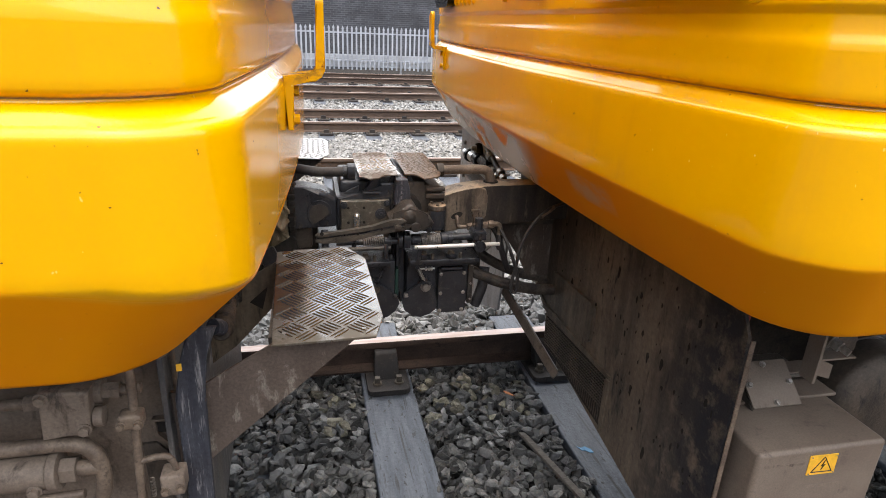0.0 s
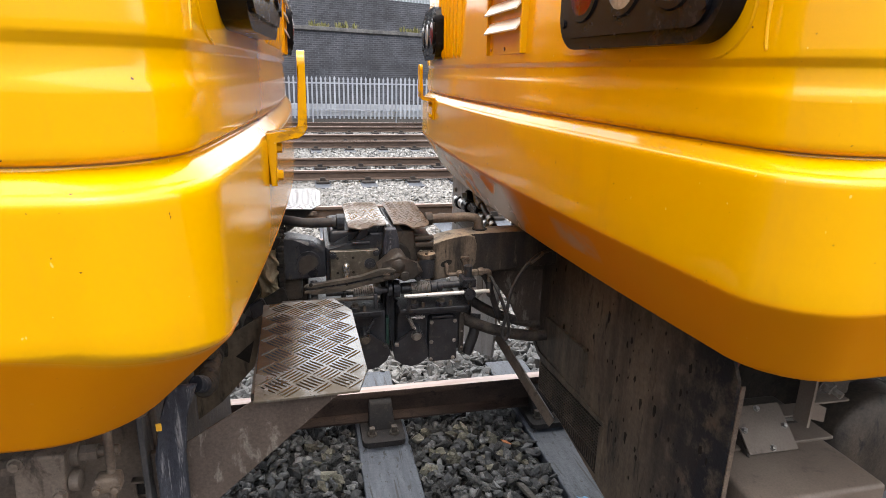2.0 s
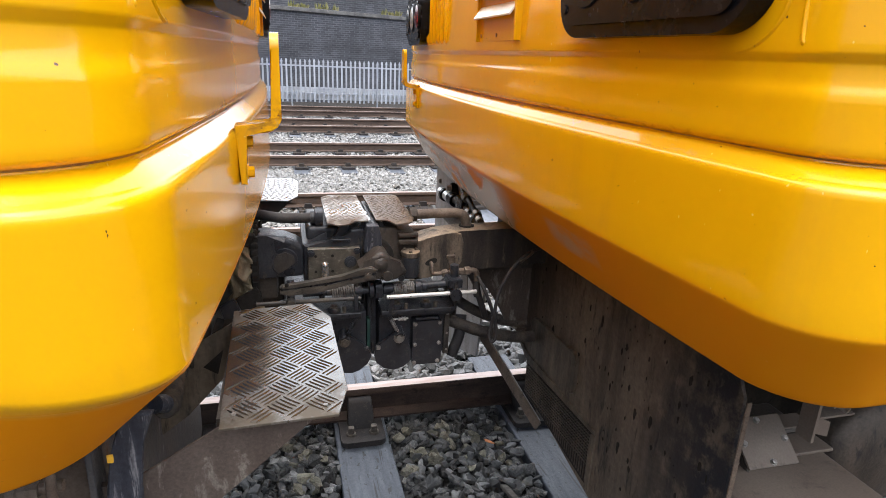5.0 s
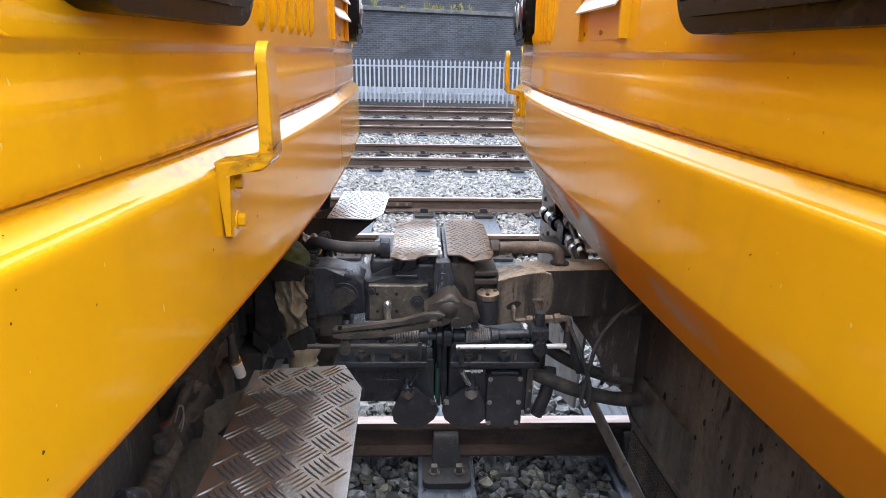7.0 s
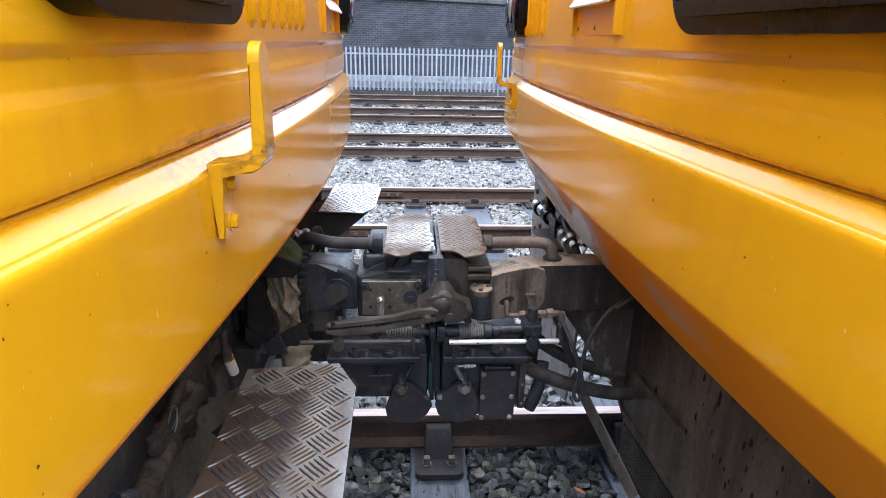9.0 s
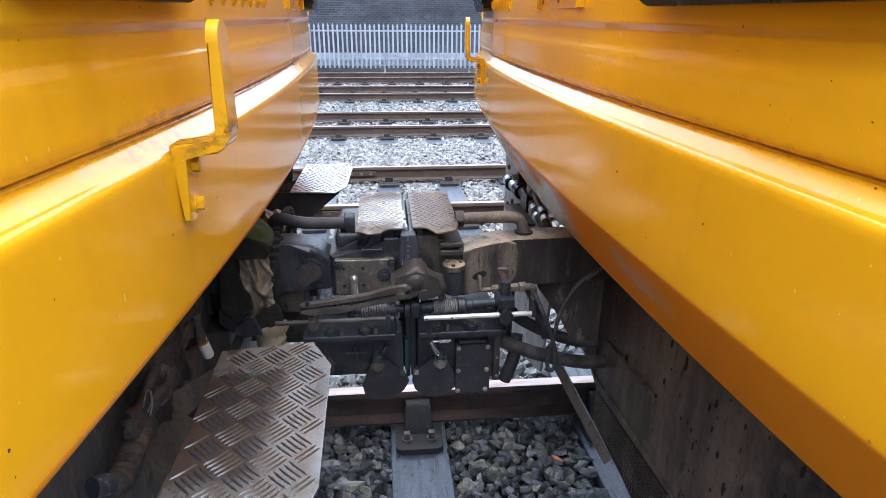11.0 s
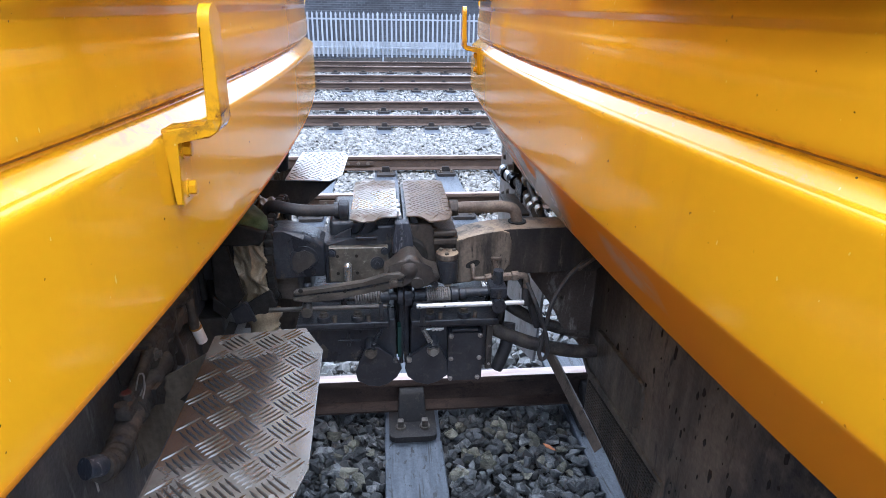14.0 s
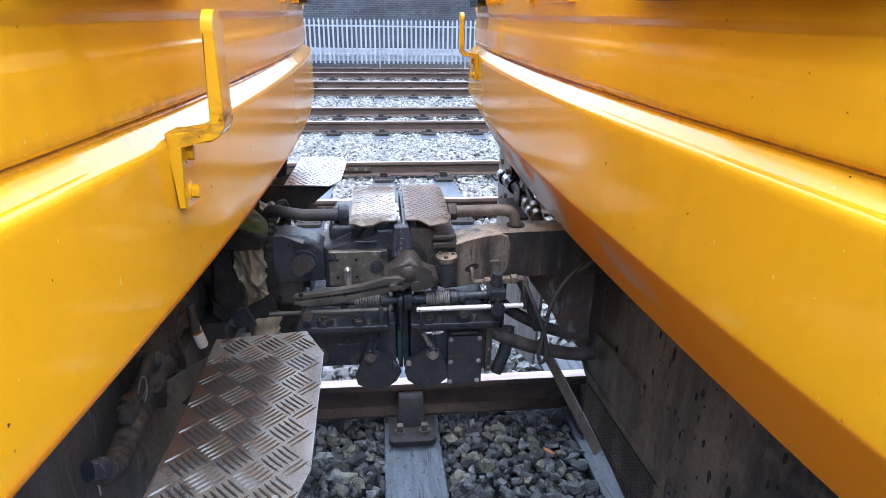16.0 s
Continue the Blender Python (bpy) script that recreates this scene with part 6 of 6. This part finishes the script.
put("handle", box((-0.515, -0.47, 0.985), (-0.492, -0.40, 0.999), 0.004), M_PIPE, lt)
M_HOSE = material("dusty_braided_hose", (0.042, 0.037, 0.033), 0.75, 0, (0.095, 0.075, 0.058), (0.026, 0.025, 0.028), 22, (1, 1, 1), 160, 0.6, 0.004, spec=0.15)
M_CASTING = pale_topped(material("caked_brake_casting", (0.026, 0.024, 0.023), 0.7, 0.05, (0.060, 0.052, 0.045), (0.016, 0.015, 0.016), 16, (1, 1, 1), 150, 0.8, 0.006, spec=0.2), (0.085, 0.073, 0.060))
bh = thing("brake_hose", "dusty brown brake hose with clipped metal cock", "hose", "hoses", at=(-0.5, -0.8, 0.95))
put("hose_body", tube([(-0.461, -0.918, 0.997), (-0.460, -0.895, 0.985), (-0.462, -0.862, 0.980), (-0.463, -0.828, 0.986), (-0.465, -0.79, 0.993), (-0.468, -0.755, 0.990)], 0.0205, 16, 8, None, lambda t: 0.0205 + 0.0016 * math.sin(t * 55)), M_HOSE, bh, "dusty rubber hose")
put("end_ring", tube([(-0.472, -0.936, 1.014), (-0.466, -0.926, 1.009), (-0.461, -0.910, 0.997)], 0.0165, 16, 6), M_FLANGE, bh, "dark blue end sleeve")
cock = put("cock", tube([(-0.466, -0.775, 0.992), (-0.468, -0.74, 0.984), (-0.470, -0.70, 0.984), (-0.470, -0.655, 0.990), (-0.474, -0.60, 0.990)], 0.021, 16, 6, None, lambda t: 0.021 + 0.0035 * math.sin(t * 23)), M_CASTING, bh, "corroded metal isolating cock")
part("collar", rod((-0.466, -0.782, 0.993), (-0.467, -0.768, 0.990), 0.026, n=18, bevel=0.003), M_CASTING, cock)
lug = box((-0.474, -0.826, 1.008), (-0.448, -0.786, 1.034), 0.006)
rod((-0.461, -0.822, 1.030), (-0.461, -0.822, 1.042), 0.010, n=12, bm=lug)
rod((-0.461, -0.796, 1.030), (-0.461, -0.796, 1.046), 0.011, n=6, bm=lug)
part("clamp_lug", lug, M_CASTING, cock, "dirty clamp lug")
part("red_seal", rod((-0.461, -0.796, 1.0455), (-0.461, -0.796, 1.0475), 0.0080, n=16, bevel=0.001), material("faded_red_paint", (0.090, 0.026, 0.022), 0.5), cock)
part("wire_clip", tube([(-0.458, -0.772, 1.030), (-0.452, -0.770, 1.050), (-0.452, -0.758, 1.056), (-0.452, -0.744, 1.046), (-0.452, -0.748, 1.030), (-0.458, -0.758, 1.012)], 0.0014, 6), M_BOLT, cock)
part("wire_clip", tube([(-0.452, -0.744, 1.046), (-0.450, -0.752, 1.026), (-0.452, -0.764, 1.010)], 0.0014, 6), M_BOLT, cock)
part("side_pipe", tube([(-0.466, -0.792, 1.020), (-0.464, -0.755, 1.030), (-0.467, -0.715, 1.034), (-0.472, -0.67, 1.040)], 0.0115, 12), M_CASTING, cock)
part("ear", slab([(-0.735, 0.975), (-0.705, 0.955), (-0.69, 0.972), (-0.70, 1.0), (-0.73, 1.005)], 0.010, "x", -0.452, 0.003), M_CASTING, cock)
block = put("elbow_block", box((-0.535, -0.672, 0.972), (-0.464, -0.580, 1.048), 0.008), M_CASTING, bh)
part("block_flange", box((-0.530, -0.592, 0.945), (-0.460, -0.568, 1.020), 0.006), M_CASTING, block)
part("block_lip", box((-0.520, -0.664, 1.044), (-0.468, -0.590, 1.056), 0.004), M_CASTING, block)
for y, z in ((-0.655, 1.032), (-0.615, 0.985)):
    part("bolt", hexbolt((-0.464, y, z), (1, 0, 0), 0.009, 0.008), M_DARKBOLT, block)
lump = bmesh.new()
bmesh.ops.create_icosphere(lump, subdivisions=4, radius=1)
for v in lump.verts:
    q = v.co.copy()
    k = 1 + 0.30 * noise.noise(q * 1.6 + Vector((1, 4, 2))) + 0.14 * noise.noise(q * 4.5)
    v.co = Vector((-0.498 + 0.034 * q.x * k, -0.555 + 0.062 * q.y * k, 1.022 + 0.042 * q.z * k))
put("caked_body", lump, M_CASTING, bh, "caked cast cock body", 60)
put("tee_arm", rod((-0.478, -0.655, 1.050), (-0.484, -0.575, 1.040), 0.013, 0.016, 14, bevel=0.003), M_CASTING, bh)
elbow = put("feed_elbow", tube([(-0.490, -0.545, 1.035), (-0.482, -0.500, 1.048), (-0.476, -0.465, 1.050), (-0.475, -0.432, 1.044), (-0.480, -0.415, 1.030)], 0.0135, 14, 6, None, lambda t: 0.0135 + 0.003 * math.sin(t * 17)), M_CASTING, bh)
part("elbow_nut", rod((-0.475, -0.436, 1.048), (-0.475, -0.418, 1.040), 0.019, n=6, bevel=0.003), M_CASTING, elbow)
put("feed_pipe", tube([(-0.500, -0.54, 0.99), (-0.505, -0.48, 1.01), (-0.53, -0.42, 1.03), (-0.60, -0.38, 1.04)], 0.022, 12), M_GRIME, bh)
put("shelf", slab([(-0.555, -0.632), (-0.487, -0.632), (-0.484, -0.53), (-0.555, -0.50)], 0.006, "z", 0.930, 0.001), M_PIPE, bh, "brown dusty bracket shelf")
put("bracket", slab([(-0.62, 0.90), (-0.475, 0.905), (-0.470, 0.925), (-0.49, 1.045), (-0.62, 1.06)], 0.010, "y", -0.50, 0.003), M_GRIME, bh)
put("branch_pipe", tube([(-0.505, -0.36, 0.92), (-0.495, -0.40, 0.93), (-0.49, -0.46, 0.945), (-0.50, -0.52, 0.95)], 0.014, 12), M_GRIME, bh)

# ---- valve gear at the left carriage side ----
vg = thing("valve_block", "dusty brown cast valve block with pipe unions", "valve", at=(-0.70, -1.12, 0.9))
blk = put("block", slab([(-0.712, 0.935), (-0.638, 0.943), (-0.632, 1.022), (-0.706, 1.026)], 0.10, "y", -1.15, 0.006), M_BROWN, vg)
for x, z in ((-0.700, 1.015), (-0.646, 0.952)):
    part("bolt", hexbolt((x, -1.15, z), (0, -1, 0), 0.0085, 0.008), M_BROWN, blk)
put("union", rod((-0.640, -1.11, 0.998), (-0.622, -1.11, 0.998), 0.020, n=18, bevel=0.002), M_BROWN, vg)
put("union", rod((-0.624, -1.11, 0.998), (-0.596, -1.11, 0.998), 0.014, n=6, bevel=0.002), M_BROWN, vg)
put("pipe", rod((-0.60, -1.11, 0.998), (-0.565, -1.11, 0.998), 0.009, n=12), M_PIPE, vg)
put("union", rod((-0.742, -1.11, 0.985), (-0.712, -1.11, 0.985), 0.015, n=6, bevel=0.002), M_BROWN, vg)
put("pipe", rod((-1.1, -1.11, 0.98), (-0.74, -1.11, 0.985), 0.010, n=12), M_PIPE, vg)
put("hub", rod((-0.636, -1.13, 0.962), (-0.620, -1.13, 0.962), 0.017, n=20, bevel=0.003), M_BROWN, vg)
vp = thing("brake_pipe", "dusty brown vertical brake pipe with a bolted clamp", "pipe", "brake pipes", at=(-0.575, -1.12, 0.6))
put("pipe_run", tube([(-0.572, -1.13, 1.14), (-0.574, -1.13, 1.0), (-0.582, -1.13, 0.85), (-0.590, -1.12, 0.70), (-0.60, -1.10, 0.5)], 0.0072, 14), M_PIPE, vp)
clampb = put("clamp", box((-0.598, -1.15, 0.940), (-0.559, -1.12, 0.970), 0.007), M_PIPE, vp)
for x in (-0.593, -0.566):
    part("bolt", hexbolt((x, -1.15, 0.952), (0, -1, 0), 0.0065, 0.006), M_PIPE, clampb)
up = thing("brake_pipe", "thick dusty brown u-bend pipe below the valve block", "pipe", "brake pipes", at=(-0.75, -1.1, 0.7))
put("pipe_run", tube([(-1.3, -1.12, 0.905), (-0.80, -1.12, 0.905), (-0.690, -1.12, 0.905), (-0.655, -1.12, 0.888), (-0.644, -1.12, 0.85), (-0.648, -1.12, 0.80), (-0.67, -1.12, 0.74)], 0.0135, 16), M_PIPE, up)
put("cylinder", rod((-0.95, -1.12, 0.853), (-0.722, -1.12, 0.853), 0.030, n=24, bevel=0.004), M_BROWN, up)
put("union", rod((-0.722, -1.12, 0.853), (-0.706, -1.12, 0.853), 0.034, n=24, bevel=0.003), M_BROWN, up)
put("union", rod((-0.706, -1.12, 0.853), (-0.680, -1.12, 0.853), 0.023, n=6, bevel=0.002), M_BROWN, up)
put("pipe_run", rod((-0.68, -1.12, 0.853), (-0.645, -1.12, 0.853), 0.014, n=16), M_PIPE, up)
put("drain_bolt", hexbolt((-0.74, -1.15, 0.838), (0, -1, 0), 0.009, 0.008), M_BROWN, up)
put("pipe_run", rod((-0.98, -1.14, 0.80), (-0.67, -1.14, 0.815), 0.008, n=12), M_PIPE, up)
bp = thing("brake_pipe", "small bent pipe with union block", "pipe", "brake pipes", at=(-0.56, -1.1, 0.8))
put("pipe_run", tube([(-0.586, -1.13, 0.86), (-0.55, -1.13, 0.868), (-0.53, -1.13, 0.862), (-0.522, -1.13, 0.83), (-0.522, -1.13, 0.80)], 0.006, 12), M_PIPE, bp)
blk = put("union_block", box((-0.548, -1.15, 0.795), (-0.508, -1.11, 0.838), 0.005), M_BROWN, bp)
for x, z in ((-0.540, 0.808), (-0.515, 0.812)):
    part("bolt", hexbolt((x, -1.15, z), (0, -1, 0), 0.006, 0.006), M_PIPE, blk)
put("chain", coil((-0.558, -1.15, 0.84), (-0.558, -1.15, 0.80), 0.003, 0.0014, 6), M_DARKBOLT, bp)
frame_l = thing("pipe_rack", "dusty brown steel rack behind the brake pipes", "rack", "pipe racks", at=(-0.9, -1.0, 0.4))
put("back_plate", box((-1.6, -1.03, 0.40), (-0.528, -1.01, 1.17), 0.004), M_BROWN, frame_l)
put("web_plate", slab([(-0.545, 0.95), (-0.50, 0.95), (-0.50, 0.87), (-0.52, 0.86), (-0.545, 0.90)], 0.012, "y", -1.06, 0.002), M_GRIME, frame_l)
# no recess here: black colour gives the opening its shade
put("slot", box((-0.573, -1.0345, 0.848), (-0.528, -1.029, 0.879), 0.001), M_STRAP, frame_l, "black bar standing in for the shade of an opening")
put("slot_lip", box((-0.578, -1.045, 0.879), (-0.524, -1.029, 0.884), 0.001), M_BROWN, frame_l)
put("stiffener", slab([(-0.576, 0.884), (-0.571, 0.884), (-0.571, 0.850), (-0.530, 0.800), (-0.530, 0.793), (-0.576, 0.846)], 0.012, "y", -1.042, 0.001), M_BROWN, frame_l)
put("strap_plate", slab([(-0.60, 0.66), (-0.535, 0.66), (-0.535, 0.78), (-0.575, 0.83), (-0.60, 0.83)], 0.008, "y", -1.042, 0.002), M_GRIME, frame_l)
put("bolt", hexbolt((-0.535, -1.08, 1.05), (0, -1, 0), 0.010, 0.010), M_BROWN, frame_l)

# ---- equipment box at the right carriage side ----
M_BOX = material("brown_box_paint", (0.135, 0.108, 0.088), 0.5, 0, (0.165, 0.135, 0.11), (0.100, 0.080, 0.066), 5, (1, 1, 1), 200, 0.2, 0.001, spec=0.22)
eb = thing("equipment_box", "brown painted electrical equipment box with warning plate", "box", at=(0.9, -1.0, 0.17))
cas = put("casing", box((0.737, -1.105, 0.17), (1.105, -0.90, 0.676), 0.012, 3), M_BOX, eb)
put("lid", box((0.745, -0.918, 0.674), (1.13, -0.84, 0.684), 0.003), M_BOX, eb)
put("rear_housing", box((0.80, -0.86, 0.40), (1.16, -0.66, 0.66), 0.006), M_GRIME, eb)
pl = slab(rounded(-0.073, -0.062, 0.073, 0.062, 0.003), 0.006, "z", 0, 0.001)
place = Matrix.Translation((0.906, -0.907, 0.728)) @ Matrix.Rotation(radians(41), 4, "X")
bmesh.ops.transform(pl, matrix=place, verts=pl.verts)
cvr = put("sloping_cover", pl, M_BOX, eb, "bolted sloping cover plate")
for x, y in ((0.0, 0.052), (-0.061, 0.0), (0.061, 0.0), (0.0, -0.052)):
    b = hexbolt((x, y, 0.006), (0, 0, 1), 0.0065, 0.005)
    bmesh.ops.transform(b, matrix=place, verts=b.verts)
    part("bolt", b, M_BOLT, cvr)
put("cover_cheek", slab([(-0.948, 0.676), (-0.86, 0.676), (-0.86, 0.762)], 0.004, "x", 0.838), M_GRIME, eb)
sign = put("warning_plate", slab([(0.885, 0.598), (0.966, 0.596), (0.964, 0.654), (0.883, 0.656)], 0.0015, "y", -1.1067), M_TAG, eb, "orange electrical warning plate")
tri = [(0.896, 0.606), (0.956, 0.604), (0.926, 0.649)]
for a, b in zip(tri, tri[1:] + tri[:1]):
    part("triangle_edge", tube([(a[0], -1.1073, a[1]), (b[0], -1.1073, b[1])], 0.0012, 6, 0), M_INK, sign)
part("flash_symbol", slab([(0.930, 0.640), (0.920, 0.622), (0.927, 0.623), (0.922, 0.609), (0.933, 0.627), (0.926, 0.626)], 0.0012, "y", -1.1081), M_INK, sign)
for x, z in ((0.889, 0.651), (0.960, 0.649), (0.890, 0.602), (0.961, 0.600)):
    part("rivet", rod((x, -1.1086, z), (x, -1.107, z), 0.0018, n=8), M_BOLT, sign)
for x0, x1, z in ((0.757, 0.812, 0.638), (0.82, 0.872, 0.635), (0.90, 0.922, 0.56), (0.935, 0.992, 0.559)):
    part("worn_print_bar", box((x0, -1.1057, z - 0.004), (x1, -1.1052, z + 0.004)), M_BROWN, cas)
res = thing("air_reservoir", "dark brown round air reservoir beside the equipment box", "reservoir", at=(1.45, -0.6, 0.52))
drum = bmesh.new()
profile = [(-0.838, 0.002), (-0.836, 0.06), (-0.828, 0.12), (-0.812, 0.165), (-0.795, 0.184), (-0.78, 0.188), (-0.20, 0.188), (-0.19, 0.002)]
rings = [[drum.verts.new((1.45 + r * math.cos(a), y, 0.52 + r * math.sin(a))) for a in (2 * math.pi * k / 40 for k in range(40))] for y, r in profile]
for a, b in zip(rings, rings[1:]):
    for k in range(40):
        drum.faces.new((a[k], a[(k + 1) % 40], b[(k + 1) % 40], b[k]))
put("drum", drum, M_RUSTCAST, res)
put("band", rod((1.45, -0.70, 0.52), (1.45, -0.66, 0.52), 0.194, n=40), M_GRIME, res, "dark clamping band")
brk = thing("hanger_bracket", "brown steel hanger bracket with a large bolt", "bracket", at=(1.0, -1.0, 0.9))
put("back", box((0.925, -0.985, 0.862), (1.06, -0.975, 0.948), 0.003), M_GRIME, brk)
put("cheek", slab([(0.920, 0.80), (0.928, 0.80), (0.928, 0.948), (0.920, 0.948)], 0.045, "y", -1.02, 0.001), M_BOX, brk)
put("top_shelf", box((0.920, -1.02, 0.940), (1.06, -0.975, 0.948), 0.002), M_BOX, brk)
put("bottom_shelf", box((0.925, -1.02, 0.862), (1.03, -0.975, 0.868), 0.002), M_BOX, brk)
put("gusset", slab([(0.93, 0.815), (0.99, 0.795), (0.99, 0.835), (0.93, 0.862)], 0.006, "y", -1.0, 0.001), M_BOX, brk)
put("bolt", hexbolt((0.965, -1.0, 0.905), (0.35, -1, -0.3), 0.016, 0.02), M_BOLT, brk)
put("bolt", hexbolt((0.965, -1.0, 0.905), (0.35, -1, -0.3), 0.010, 0.045, washer=False), M_BOLT, brk)
put("packing_strip", box((1.00, -0.875, 0.716), (1.085, -0.845, 0.728), 0.002), M_SPLINT, brk, "pale yellowish packing strip")
put("packing_cap", box((0.995, -0.875, 0.7282), (1.09, -0.82, 0.7345), 0.002), M_BOX, brk)
for pts, mat, lab in (([(0.70, -0.98, 1.16), (0.70, -0.98, 1.0), (0.705, -0.97, 0.90)], M_RUBBER, "black electric cable behind the deflector"),
                      ([(0.735, -0.98, 1.16), (0.732, -0.98, 1.03), (0.725, -0.97, 0.92)], material("red_cable_sheath", (0.220, 0.030, 0.030), 0.5), "thin red electric cable behind the deflector")):
    c = thing("cable", lab, "cable", "cables", at=pts[0])
    put("cable_run", tube(pts, 0.006, 10), mat, c)
# orange leaf on the stones
leaf = thing("leaf", "curled orange autumn leaf on the ballast", "leaf", at=(0.675, 0.40, -0.19))
put("blade", slab([(0.655, 0.43), (0.68, 0.415), (0.70, 0.38), (0.685, 0.385), (0.662, 0.405)], 0.003, "z", -0.168), material("orange_leaf", (0.450, 0.160, 0.050), 0.7), leaf)

# ---- single stones lying on top of the ballast, where the gap shows them best ----
rgs = np.random.default_rng(21)
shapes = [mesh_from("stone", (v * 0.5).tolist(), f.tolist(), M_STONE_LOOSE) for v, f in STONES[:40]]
mossy = [mesh_from("stone", (v * 0.5).tolist(), f.tolist(), M_STONE_MOSS) for v, f in STONES[40:52]]
floor_bed = bpy.data.objects["ground"]
laid = 0
while laid < 300:
    x, y = rgs.uniform(-0.30, 0.85), rgs.uniform(-0.75, 0.62)
    if not clear_of_sleepers(x, y, 0.02):
        continue
    green = y > 0.24 and rgs.random() < 0.45
    st = new("stone", mossy[laid % 12] if green else shapes[laid % 40])
    st.parent = floor_bed
    s = rgs.uniform(0.040, 0.070)
    st.scale = (s, s, s)
    st.location = (x, y, -0.203 + rgs.uniform(-0.014, 0.014))
    st.rotation_euler = (rgs.normal(0, 0.38), rgs.normal(0, 0.38), rgs.uniform(0, 6.3))
    laid += 1
